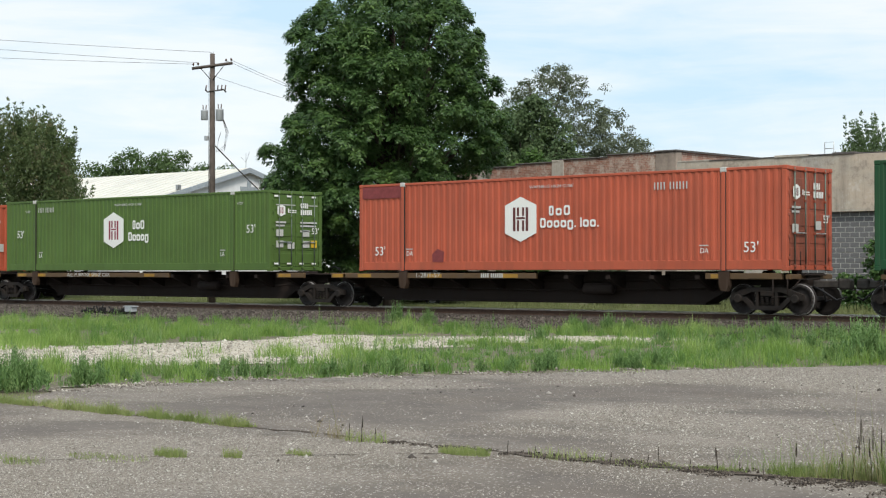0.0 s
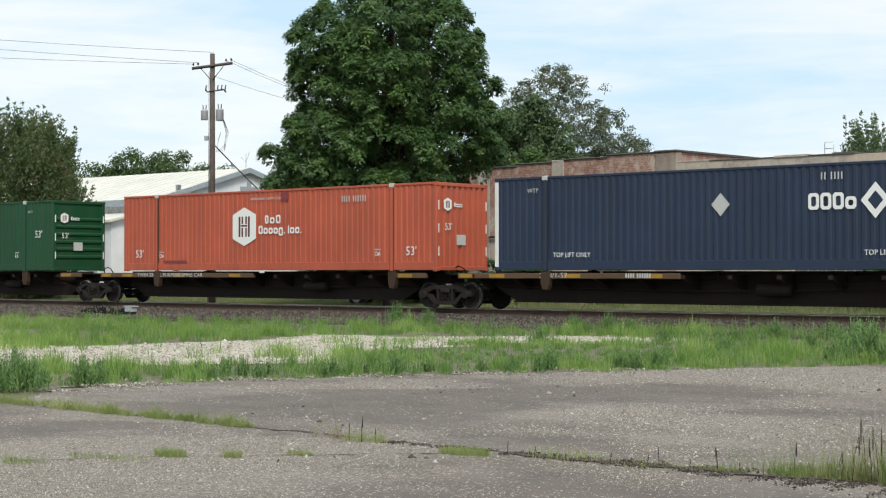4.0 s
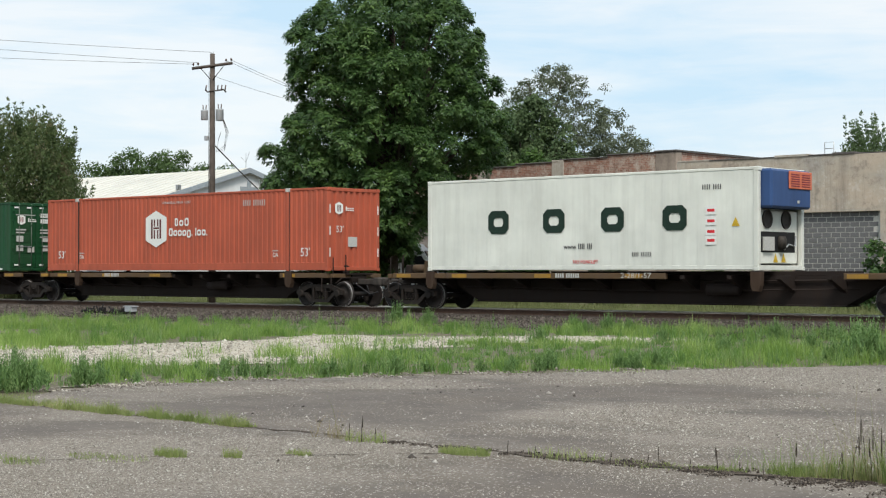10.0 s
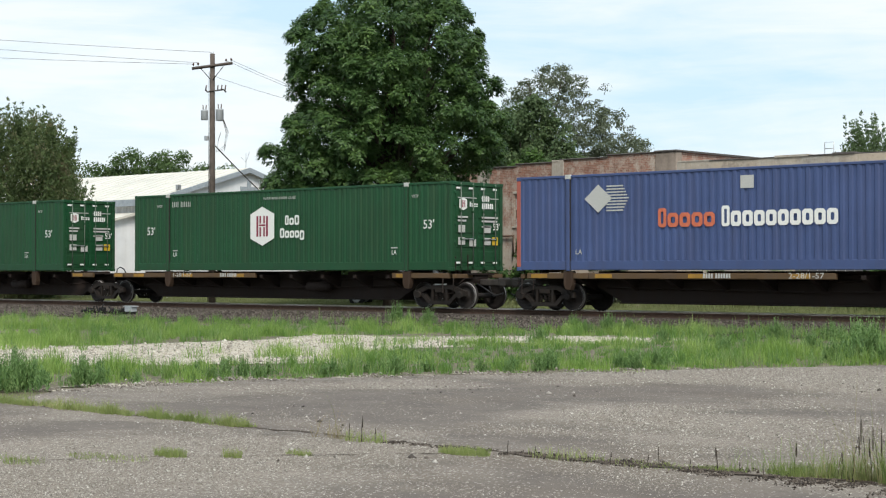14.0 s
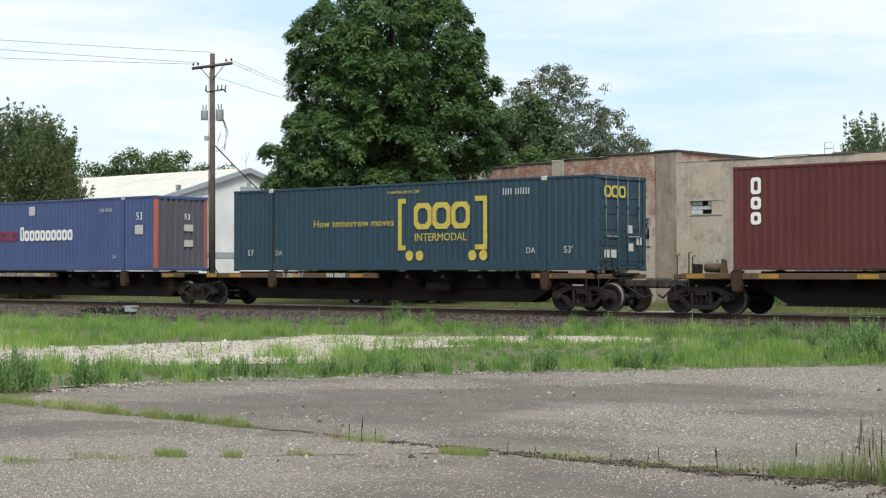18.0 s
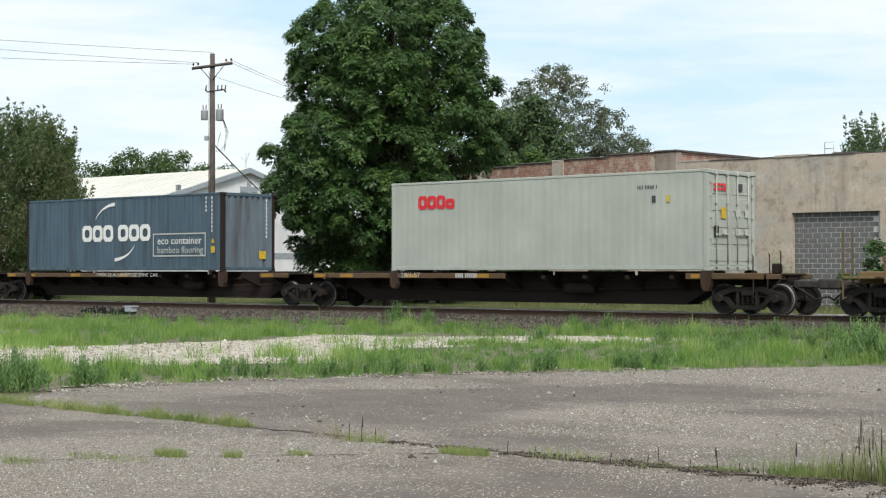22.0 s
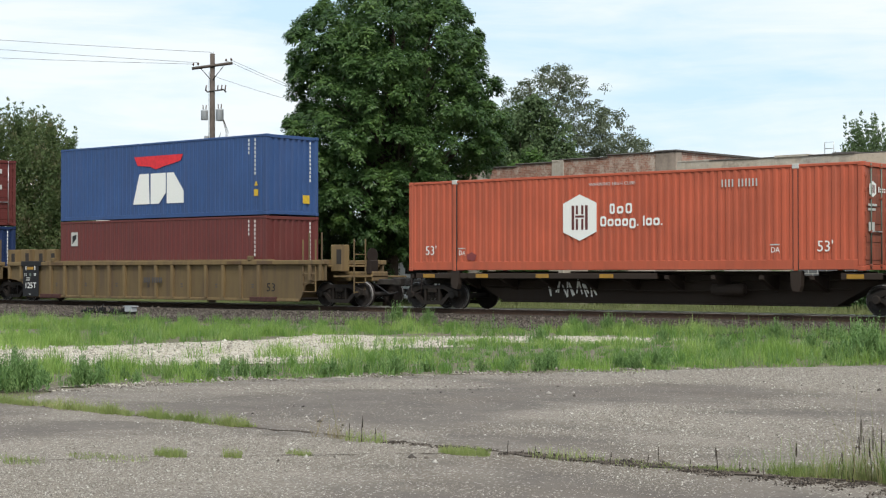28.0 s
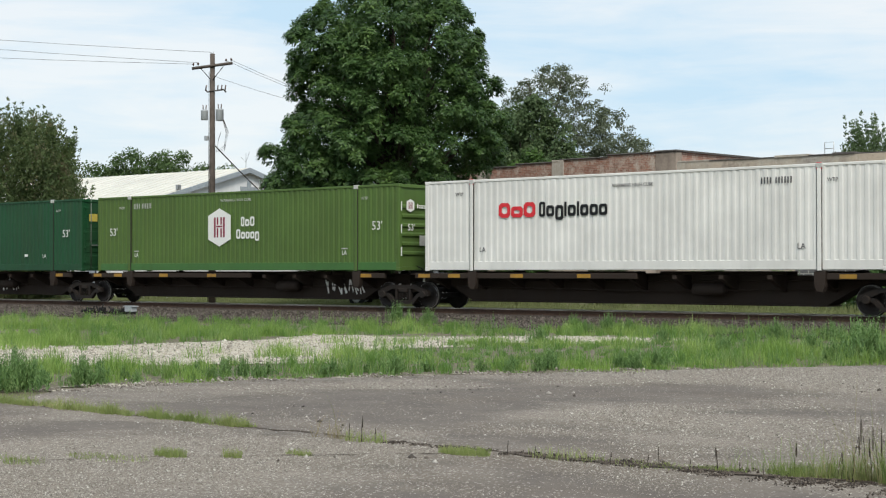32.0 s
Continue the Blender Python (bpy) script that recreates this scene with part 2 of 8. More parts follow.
                self.smooth.append(abs(profile[i][0] - profile[i + 1][0]) > 1e-6)
        self.f += [tuple(o + j for j in range(n))[::-1], tuple(o + (len(profile) - 1) * n + j for j in range(n))]
        self.smooth += [False, False]
        return self

    def prism(self, outline, axis, a, b):
        """An outline of (u, v) drawn out from a to b along axis: 'y' takes (x, z), 'x' takes (y, z), 'z' takes (x, y)."""
        n = len(outline)
        put = {"y": lambda u, v, w: (u, w, v), "x": lambda u, v, w: (w, u, v), "z": lambda u, v, w: (u, v, w)}[axis]
        v = [put(p, q, a) for p, q in outline] + [put(p, q, b) for p, q in outline]
        f = [tuple(range(n)), tuple(range(2 * n - 1, n - 1, -1))]
        f += [(i, i + n, (i + 1) % n + n, (i + 1) % n) for i in range(n)]
        return self.add(v, f)

    def mesh(self, name, material):
        me = bpy.data.meshes.new(name)
        me.from_pydata(self.v, [], self.f)
        bm = bmesh.new()
        bm.from_mesh(me)
        if self.weld:
            bmesh.ops.remove_doubles(bm, verts=bm.verts, dist=1e-4)
        bmesh.ops.recalc_face_normals(bm, faces=bm.faces)
        bm.to_mesh(me)
        bm.free()
        if any(self.smooth):
            me.polygons.foreach_set("use_smooth", self.smooth)
        me.materials.append(material)
        me.update()
        return me


def part(name, shape, material, parent=None, label="", at=None):
    """Links a shape (or a mesh) as one object under its thing."""
    ob = new(name, shape.mesh(name, material) if isinstance(shape, Shape) else shape)
    if parent:
        ob.parent = parent
    if at is not None:
        ob.matrix_basis = at
    return tagged(ob, label)


def thing(name, label, category, group="", at=None, kind=""):
    ob = new(name)
    ob.empty_display_size = 0.3
    if at is not None:
        ob.matrix_basis = at
    return tagged(ob, label, category, group, kind)


def bulk(name, verts, tris, material, smooth=False):
    """One mesh of many small triangles, from arrays."""
    me = bpy.data.meshes.new(name)
    verts, tris = np.asarray(verts, np.float32), np.asarray(tris, np.int32)
    me.vertices.add(len(verts))
    me.vertices.foreach_set("co", verts.ravel())
    me.loops.add(tris.size)
    me.loops.foreach_set("vertex_index", tris.ravel())
    me.polygons.add(len(tris))
    me.polygons.foreach_set("loop_start", np.arange(0, tris.size, 3, dtype=np.int32))
    if smooth:
        me.polygons.foreach_set("use_smooth", np.ones(len(tris), bool))
    me.update(calc_edges=True)
    me.materials.append(material)
    return me


TEXT_MESHES = {}


def letters(name, words, size, material, parent, m, align="LEFT", wide=1.0):
    """Raised lettering in the built-in font; m places its left end, or its middle."""
    key = (words, size, align, material.name, wide)
    if key not in TEXT_MESHES:
        cu = bpy.data.curves.new("lettering", "FONT")
        cu.body, cu.size, cu.align_x = words, size, align
        cu.extrude, cu.resolution_u = 0.002, 2
        ob = bpy.data.objects.new("lettering", cu)
        me = bpy.data.meshes.new_from_object(ob)
        if wide != 1.0:
            me.transform(Matrix.Diagonal((wide, 1, 1, 1)))
        me.materials.clear()
        me.materials.append(material)
        bpy.data.objects.remove(ob)
        TEXT_MESHES[key] = me
    return tagged(part(name, TEXT_MESHES[key], None, parent, "", m), kind="stuff")


def on_side(x, z, y=0.0):
    return pose(x, y, z, 90, 0, 0)


def on_end(x, y, z):
    return pose(x, y, z, 90, 0, 90)


def bars(pattern, h, wide=0.5, gap=0.24):
    """A row of plain upright blocks, in the rhythm of a line of writing: T tall, s a short pair, p hanging, i thin, o a tall pair, . dot."""
    s, x = Shape(), 0.0
    for ch in pattern:
        w = h * wide
        if ch == " ":
            x += h * 0.45
            continue
        z0, z1 = 0.0, h
        if ch == "T":
            w = h * wide * 0.62
        if ch in "spi.":
            z1 = h * 0.7
        if ch == "p":
            z0 = -h * 0.25
        if ch == "i":
            w = h * 0.2
        if ch == ".":
            w, z1 = h * 0.18, h * 0.18
        if ch in "os":
            # a short block in two bars, one above the other
            m = z0 + (z1 - z0) * 0.5
            e = min(w, w + h * gap - h * 0.13)
            s.box(x, x + e, z0, m - h * (0.13 if ch == "o" else 0.09), 0, 0.002)
            s.box(x, x + e, m + h * (0.13 if ch == "o" else 0.09), z1, 0, 0.002)
        else:
            s.box(x, x + w, z0, z1, 0, 0.002)
        x += w * 0.94 + h * gap + w * 0.06
    return s


def slot_block(w, z0, z1, t):
    """A plain upright block with cut corners and a slot in its middle."""
    def octagon(x0, x1, a, b, c):
        return [(x0 + c, a), (x1 - c, a), (x1, a + c), (x1, b - c), (x1 - c, b), (x0 + c, b), (x0, b - c), (x0, a + c)]
    o = octagon(0, w, z0, z1, min(w, z1 - z0) * 0.2)
    i = octagon(t, w - t, z0 + t, z1 - t, min(w - 2 * t, z1 - z0 - 2 * t) * 0.25)
    v = [(*p, z) for z in (0.002, 0.0) for p in o + i]
    f = []
    for k in range(8):
        j = (k + 1) % 8
        f += [(k, j, 8 + j, 8 + k), (16 + k, 24 + k, 24 + j, 16 + j), (k, 16 + k, 16 + j, j), (8 + k, 8 + j, 24 + j, 24 + k)]
    return Shape().add(v, f)


def sign(name, pattern, h, material, parent, m, label="", wide=0.62, gap=0.16, stroke=0.2):
    """A line of writing as plain shapes; the blocks of a large name are single parts."""
    if name != "company_name" or h < 0.25:
        return tagged(part(name, bars(pattern, h, wide, gap), material, parent, label, m), kind="stuff")
    x = 0.0
    for ch in pattern:
        w = h * wide * (0.78 if ch == "T" else 1.0)
        if ch == " ":
            x += h * 0.4
            continue
        if ch == "i":
            shape, w = Shape().box(0, h * 0.18, 0, h * 0.95, 0, 0.002), h * 0.18
        elif ch == ".":
            shape, w = Shape().box(0, h * 0.17, 0, h * 0.17, 0, 0.002), h * 0.17
        else:
            z1 = h if ch in "To" else h * 0.74
            shape = slot_block(w, -h * 0.24 if ch == "p" else 0.0, z1, min(h * stroke, w * 0.34))
        part(name, shape, material, parent, label, m @ pose(x, 0, 0))
        x += w + h * gap * 0.75
    return None


def flat(name, outline, material, parent, m, label="", thick=0.002):
    """A flat painted shape."""
    return part(name, Shape().prism(outline, "z", 0, thick), material, parent, label, m)


def rect(x0, x1, z0, z1):
    return [(x0, z0), (x1, z0), (x1, z1), (x0, z1)]


# ---------------------------------------------------------------- containers
def corrugated(length, z0, z1, depth, pitch, y, flip=1):
    """A folded steel sheet from x = 0 to length, with its crests at y."""
    n = max(2, round(length / pitch))
    p = length / n
    line = []
    for i in range(n):
        a = i * p
        line += [(a, 0), (a + p * 0.36, 0), (a + p * 0.5, depth), (a + p * 0.86, depth)]
    line.append((length, 0))
    s = Shape()
    k = len(line)
    v = [(x, y + flip * d, z) for z in (z0, z1) for x, d in line]
    return s.add(v, [(i, i + 1, i + 1 + k, i + k) for i in range(k - 1)])


def hexagon(r, h):
    return [(0, -h), (r, -h * 0.62), (r, h * 0.62), (0, h), (-r, h * 0.62), (-r, -h * 0.62)]


def hub_mark(box, x, z, k=1.0, ink=MARK_RED, m=None):
    """White hexagon with plain upright bars in it."""
    at = m or on_side(x, z, -0.006)
    plate = flat("hexagon_mark", hexagon(0.64 * k, 0.72 * k), MARK, box, at, "white hexagon mark with dark bars")
    for i, (a, b, c, d) in enumerate(((-0.36, -0.24, -0.45, 0.45), (-0.17, -0.07, -0.45, -0.04), (-0.17, -0.07, 0.12, 0.45),
                                      (0.07, 0.17, -0.45, -0.04), (0.07, 0.17, 0.12, 0.45), (0.24, 0.36, -0.45, 0.45), (-0.2, 0.2, 0.0, 0.08))):
        flat("mark_bar", rect(a * k * 0.86, b * k * 0.86, c * k * 0.84, d * k * 0.84), ink, plate, pose(0, 0, 0.003))
    return plate


def container(name, label, x, length, height, paint, base=DECK, doors=True, posts=True, ribs=0.25, fold=0.027, end="plain",
              post_paint=None, rail_paint=None, end_paint=None, group="containers on the train"):
    """A freight container; its frame is at its front end, on the middle of the track, at rail level."""
    box = thing(name, label, "container", group, pose(x, TRACK_Y, RAIL_Z + base))
    post_paint, rail_paint, end_paint = post_paint or paint, rail_paint or paint, end_paint or paint
    w, L, H = 1.295, length, height
    low = 0.30 if posts else 0.16
    fold = fold if posts else min(fold, 0.016)
    over = (L - 12.19) / 2 if posts else 0.0
    # floor, roof
    part("floor", Shape().box(0.1, L - 0.1, -w + 0.06, w - 0.06, 0.10, 0.15), UNDER, box)
    part("roof", corrugated(2 * w - 0.12, 0.06, L - 0.06, 0.02, 0.21, 0, 1), paint, box, "", pose(0, w - 0.06, H - 0.03) @ Matrix(((0, 0, 1, 0), (-1, 0, 0, 0), (0, -1, 0, 0), (0, 0, 0, 1))))
    for side in (-1, 1):
        y0, y1 = (-w, -w + 0.06) if side < 0 else (w - 0.06, w)
        part("bottom_rail", Shape().cbox(0.14, L - 0.14, y0 + (0.012 if side < 0 else 0), y1 - (0 if side < 0 else 0.012), 0.004 if base > 2.0 else 0.03, low, 0.012), rail_paint, box)
        part("top_rail", Shape().cbox(0.14, L - 0.14, y0, y1, H - 0.085, H - 0.005, 0.012), paint, box)
        yf = -w + 0.012 if side < 0 else w - 0.012
        sheet = corrugated(L - 0.30, low - 0.01, H - 0.08, fold, ribs, 0, -side)
        part("side_wall", sheet, paint, box, "", pose(0.15, yf, 0))
    for xa in (0.0, L - 0.15):
        for side in (-1, 1):
            y0, y1 = (-w, -w + 0.15) if side < 0 else (w - 0.15, w)
            part("corner_post", Shape().cbox(xa, xa + 0.15, y0 - 0.004 * (side < 0), y1 + 0.004 * (side > 0), 0.12, H - 0.12, 0.015), post_paint, box)
            for za in (0.0, H - 0.12):
                part("corner_casting", Shape().cbox(xa - 0.006, xa + 0.172, y0 - 0.008, y1 + 0.008, za, za + 0.12, 0.015), post_paint if not posts else paint, box)
    if posts:
        for xp in (over, L - over):
            for side in (-1, 1):
                y0, y1 = (-w - 0.028, -w + 0.08) if side < 0 else (w - 0.08, w + 0.028)
                part("lifting_post", Shape().cbox(xp - 0.065, xp + 0.065, y0, y1, 0.0, H - 0.0, 0.012), paint, box)
                # dark strip stands in for the shade on both sides of the post
                part("post_shade", Shape().box(xp - 0.08, xp + 0.08, min(y0 + 0.012, y1 - 0.012), max(y0 + 0.012, y1 - 0.012), 0.02, H - 0.1), UNDER, box, "dark strip painted as the shade beside the lifting post")
                c = part("lifting_casting", Shape().cbox(xp - 0.1, xp + 0.1, y0 - 0.006, y1 + 0.006, H - 0.13, H + 0.01, 0.015), MARK_DIM, box, "worn white casting")
    # end walls: the rear one is the one that is seen
    part("front_wall", corrugated(2 * w - 0.3, 0.14, H - 0.1, 0.034, 0.26, 0.0, 1), paint, box, "", pose(0.03, w - 0.15, 0, 0, 0, -90))
    part("rear_sill", Shape().cbox(L - 0.12, L, -w + 0.15, w - 0.15, 0.02, 0.15, 0.012), paint, box)
    part("rear_header", Shape().cbox(L - 0.12, L, -w + 0.15, w - 0.15, H - 0.13, H - 0.01, 0.012), paint, box)
    xe = L - 0.02
    if end == "doors":
        for d, (a, b) in enumerate(((-w + 0.16, -0.01), (0.01, w - 0.16))):
            leaf = part("door", Shape().cbox(L - 0.07, xe - 0.012, a, b, 0.16, H - 0.14, 0.01), end_paint, box)
            for j in range(5):
                za = 0.28 + j * (H - 0.5) / 5
                part("door_panel", Shape().cbox(xe - 0.014, xe + 0.004, a + 0.05, b - 0.05, za, za + (H - 0.5) / 5 - 0.12, 0.008), end_paint, leaf)
            for yr in (a + 0.27, b - 0.25):
                part("lock_rod", Shape().tube([(L + 0.02, yr, 0.06), (L + 0.02, yr, H - 0.04)], 0.019, 8), end_paint if end_paint in (PALE, WHITE) else STEEL if end_paint in (RUSTRED, MAROON) else ROD, leaf)
                for zc in (0.1, 1.0, 1.9, H - 0.16):
                    part("rod_bracket", Shape().cbox(xe, L + 0.045, yr - 0.05, yr + 0.05, zc, zc + 0.07, 0.008), end_paint, leaf)
                part("door_lever", Shape().cbox(L + 0.02, L + 0.05, min(yr, yr + 0.36 * (1 if yr < (a + b) / 2 else -1)), max(yr, yr + 0.36 * (1 if yr < (a + b) / 2 else -1)), 1.02, 1.06, 0.008), end_paint if end_paint in (PALE, WHITE) else STEEL, leaf)
            for zh in (0.3, 0.9, 1.5, 2.1, H - 0.4):
                yh = a - 0.02 if d == 0 else b + 0.02
                part("hinge", Shape().cbox(xe - 0.01, L + 0.02, yh - 0.05, yh + 0.05, zh, zh + 0.1, 0.01), end_paint, leaf)
    elif end == "ribs":
        part("rear_wall", Shape().cbox(L - 0.08, L - 0.05, -w + 0.15, w - 0.15, 0.15, H - 0.13, 0.005), end_paint, box)
        for j in range(6):
            za = 0.5 + j * 0.31
            part("end_beam", Shape().prism([(L - 0.05, za), (L + 0.0, za + 0.05), (L + 0.0, za + 0.12), (L - 0.05, za + 0.17)], "y", -w + 0.16, w - 0.16), end_paint, box)
    elif end == "reefer":
        pass
    else:
        part("rear_wall", corrugated(2 * w - 0.3, 0.14, H - 0.12, 0.055, 0.27, 0, 1), end_paint, box, "", pose(L - 0.012, -w + 0.15, 0, 0, 0, 90))
    return box


def hub_side(box, L, H, green, number=True, mid=0.44):
    """Markings of a hexagon container."""
    ink = MARK_RED if green else MARK_BROWN
    yo = -1.295
    xc = 7.22 if green else 6.93
    hub_mark(box, 0, 0, 0.97, ink, on_side(xc, 1.6, yo - 0.004))
    h = 0.34 if green else 0.3
    sign("company_name", "Tso", h, MARK, box, on_side(xc + (1.18 if green else 1.1), 1.62 if green else 1.69, yo - 0.004), "white company name as plain blocks", 0.66 if green else 0.76, 0.16 if green else 0.36)
    sign("company_name", "osssp" if green else "osssp. iss.", h, MARK, box, on_side(xc + (0.92 if green else 0.76), 1.17 if green else 1.32, yo - 0.004), "white company name as plain blocks", 0.64 if green else 0.72, 0.13 if green else 0.2)
    letters("lettering", "WARNING HIGH CUBE", 0.135, MARK_DIM, box, on_side(L * 0.45, H - 0.36, yo - 0.004), wide=1.2)
    if green:
        sign("number_bars", "TTTT TTTTTT", 0.198, MARK_DIM, box, on_side(2.25, H - 0.5, yo - 0.004), "", 0.34, 0.3)
        for xx in (1.35, L - 1.75):
            letters("lettering", "WTP", 0.15, MARK_DIM, box, on_side(xx, H - 0.5, yo - 0.004))
        for xx in (0.75, L - 1.25):
            letters("lettering", "53'", 0.42, MARK, box, on_side(xx, 1.38, yo - 0.004))
        xs = (2.3, L - 2.65)
        z = 0.55
    else:
        sign("number_bars", "TTTT TTTTTT", 0.216, MARK_DIM, box, on_side(L - 4.3, H - 0.55, yo - 0.004), "", 0.34, 0.3)
        for xx in (0.72, L - 1.35):
            letters("lettering", "53'", 0.42, MARK, box, on_side(xx, 0.52, yo - 0.004))
        xs = (2.15, L - 2.75)
        z = 0.5
    for xx in xs:
        letters("lettering", "LA" if green else "DA", 0.22, MARK, box, on_side(xx, z, yo - 0.004), wide=0.9)
        flat("marking_bar", rect(xx - 0.02, xx + 0.28, z + 0.2, z + 0.235), MARK_DIM, box, on_side(0, 0, yo - 0.004))


def hub_end(box, L, H, door=True, green=True):
    """Markings on the rear end of a hexagon container."""
    m = on_end(L + 0.008, -0.75, H - 0.72)
    hub_mark(box, 0, 0, 0.3, MARK_RED if green else MARK_BROWN, m)
    sign("company_name", "Tsss", 0.15, MARK, box, on_end(L + 0.006, -0.42, H - 0.8), "white company name as plain bars")
    letters("lettering", "53'", 0.32, MARK, box, on_end(L + 0.012, -0.9 if not door else 0.75, H - 1.55), "LEFT")
    if door:
        for z in (H - 0.62, H - 0.86):
            sign("number_bars", "TTTT" if z > H - 0.7 else "TTTTTT", 0.18, MARK, box, on_end(L + 0.012, 0.2, z))
        for yy, zz in ((-1.0, 1.25), (-0.45, 0.8), (0.3, 1.25), (0.3, 0.85), (-1.0, 0.85)) if green else ((-1.0, 1.05), (0.3, 1.15)):
            flat("data_label", rect(0, 0.34, 0, 0.24), MARK_DIM, box, on_end(L + 0.012, yy, zz), "worn white data label")
        for yy, zz, ww, hh in ((-1.02, 1.72, 0.5, 0.06), (-1.02, 1.6, 0.42, 0.06), (0.18, 1.72, 0.85, 0.06), (0.18, 1.6, 0.8, 0.06), (0.18, 1.42, 0.5, 0.05), (-1.02, 2.36, 0.95, 0.03), (0.15, 2.36, 0.9, 0.03))[:7 if green else 2]:
            flat("text_line", rect(0, ww, 0, hh), MARK_DIM, box, on_end(L + 0.012, yy, zz))
        if green:
            flat("warning_label", rect(0, 0.3, 0, 0.26), MARK_YELLOW, box, on_end(L + 0.012, 0.72, 0.85), "yellow warning label")
        for k in range(8 if green else 0):
            flat("reflective_strip", rect(0, 0.2, 0, 0.06), MARK, box, on_end(L + 0.012, -1.1 + (k % 4) * 0.62, 0.24 if k < 4 else H - 0.24))
    else:
        flat("data_label", rect(0, 0.45, 0, 0.34), MARK_DIM, box, on_end(L + 0.006, -0.3, 0.85), "worn white data label")
        for k in range(6):
            flat("reflective_strip", rect(0, 0.05, 0, 0.3), MARK, box, on_end(L + 0.012, -1.22 if k % 2 else 1.18, 0.5 + (k // 2) * 0.75))


L53, L40, L45, HC = 16.154, 12.192, 13.716, 2.896
TRAIN = []      # everything that rolls with the train


def hub_box(x, paint, green, end, label, mid=0.44, skirt=None):
    box = container("freight_container", label, x, L53, HC, paint, end=end, rail_paint=skirt, end_paint=ORANGE_FADED if paint is ORANGE and end == "doors" else None)
    hub_side(box, L53, HC, green, mid=mid)
    if end != "plain":
        hub_end(box, L53, HC, end == "doors", green)
    else:
        hub_end(box, L53, HC, False, green)
    TRAIN.append(box)
    return box


ORANGE_LABEL = "orange corrugated steel container with white hexagon mark"
GREEN_LABEL = "dark green corrugated steel container with white hexagon mark"
LIME_LABEL = "lime green corrugated steel container with white hexagon mark"

hub_box(-77.4, ORANGE, False, "plain", ORANGE_LABEL)
hub_box(-58.85, LIME, True, "doors", LIME_LABEL, 0.42)
hub_box(-38.29, ORANGE, False, "doors", ORANGE_LABEL + ", rear doors")
hub_box(-19.56, GREEN, True, "ribs", GREEN_LABEL + ", ribbed end")
hub_box(1.2, ORANGE, False, "plain", ORANGE_LABEL)


PATCH = plain("dull_maroon_patch", (0.20, 0.045, 0.045), 0.6, 0, 0.25, 7)
ORANGES = [b for b in TRAIN if b["label"].startswith("orange")]
flat("paint_patch", rect(0.16, 1.9, 2.42, 2.8), PATCH, ORANGES[1], on_side(0, 0, -1.299), "dull maroon paint patch")
flat("paint_patch", [(3.3, 0.3), (3.75, 0.28), (3.8, 0.62), (3.5, 0.72), (3.28, 0.55)], PATCH, ORANGES[1], on_side(0, 0, -1.299), "dull maroon paint patch")
flat("paint_patch", rect(8.84, 9.23, 2.48, 2.8), PATCH, ORANGES[2], on_side(0, 0, -1.299), "dull maroon paint patch")
flat("paint_patch", rect(2.4, 3.75, 0.31, 0.4), PATCH, ORANGES[2], on_side(0, 0, -1.299), "dull maroon scuff")


def simple(x, length, paint, label, base=DECK, end="plain", posts=False, height=HC, **kw):
    box = container("freight_container", label, x, length, height, paint, base=base, end=end, posts=posts, **kw)
    TRAIN.append(box)
    return box


def codes(box, L, H, end=True, yellow=True):
    """Upright code lines near the rear corner, the yellow sign and the triangle."""
    yo = -1.295
    for dx, z0, z1 in ((0.62, H - 1.45, H - 0.25), (0.95, H - 0.75, H - 0.25)):
        z, k = z1, 0
        while z > z0:
            flat("code_mark", rect(0, 0.055, 0, 0.1), MARK, box, on_side(L - dx, z, yo - 0.003))
            z -= 0.15
    if yellow:
        flat("warning_label", [(0, 0), (0.2, 0), (0.1, 0.18)], MARK_YELLOW, box, on_side(L - 0.64, 1.05, yo - 0.003), "yellow warning triangle")
        flat("warning_label", rect(0, 0.22, 0, 0.24), MARK_YELLOW, box, on_side(L - 0.65, 0.68, yo - 0.003), "yellow warning label")
    if end:
        z = H - 0.3
        while z > H - 1.7:
            flat("code_mark", rect(0, 0.055, 0, 0.1), MARK, box, on_end(L + 0.002, 0.84, z))
            z -= 0.15
        flat("warning_label", rect(0, 0.34, 0, 0.3), MARK_YELLOW, box, on_end(L + 0.002, 0.5, 0.45), "yellow warning label")


# navy container with white corner posts
b = container("freight_container", "navy blue corrugated steel container with white corner posts", 19.78, L53, HC, NAVY, end="plain", post_paint=WHITE)
TRAIN.append(b)
yo = -1.299
sign("company_name", "ooos", 0.45, MARK, b, on_side(10.92, 1.64, yo), "white company name as plain bars", 0.72, 0.12)
for r0, r1 in ((0.42, 0.30), (0.22, 0.10)):
    flat("diamond_mark", [(-r0, 0), (0, -r0 * 1.15), (r0, 0), (0, r0 * 1.15)], MARK if r0 > 0.3 else NAVY, b, on_side(12.88, 1.86, yo - (0.0 if r0 > 0.3 else 0.003)), "white diamond mark")
flat("diamond_sign", [(-0.3, 0), (0, -0.33), (0.3, 0), (0, 0.33)], MARK_DIM, b, on_side(8.19, 1.86, yo), "worn white diamond placard")
for xx in (2.3, L53 - 3.6):
    letters("lettering", "TOP LIFT ONLY", 0.2, MARK, b, on_side(xx, 0.42, yo))
for xx in (1.3, L53 - 1.8):
    letters("lettering", "WTP", 0.2, MARK_DIM, b, on_side(xx, HC - 0.5, yo))
sign("number_bars", "TT TTTT", 0.198, MARK_DIM, b, on_side(11.3, HC - 0.45, yo), "", 0.34, 0.3)
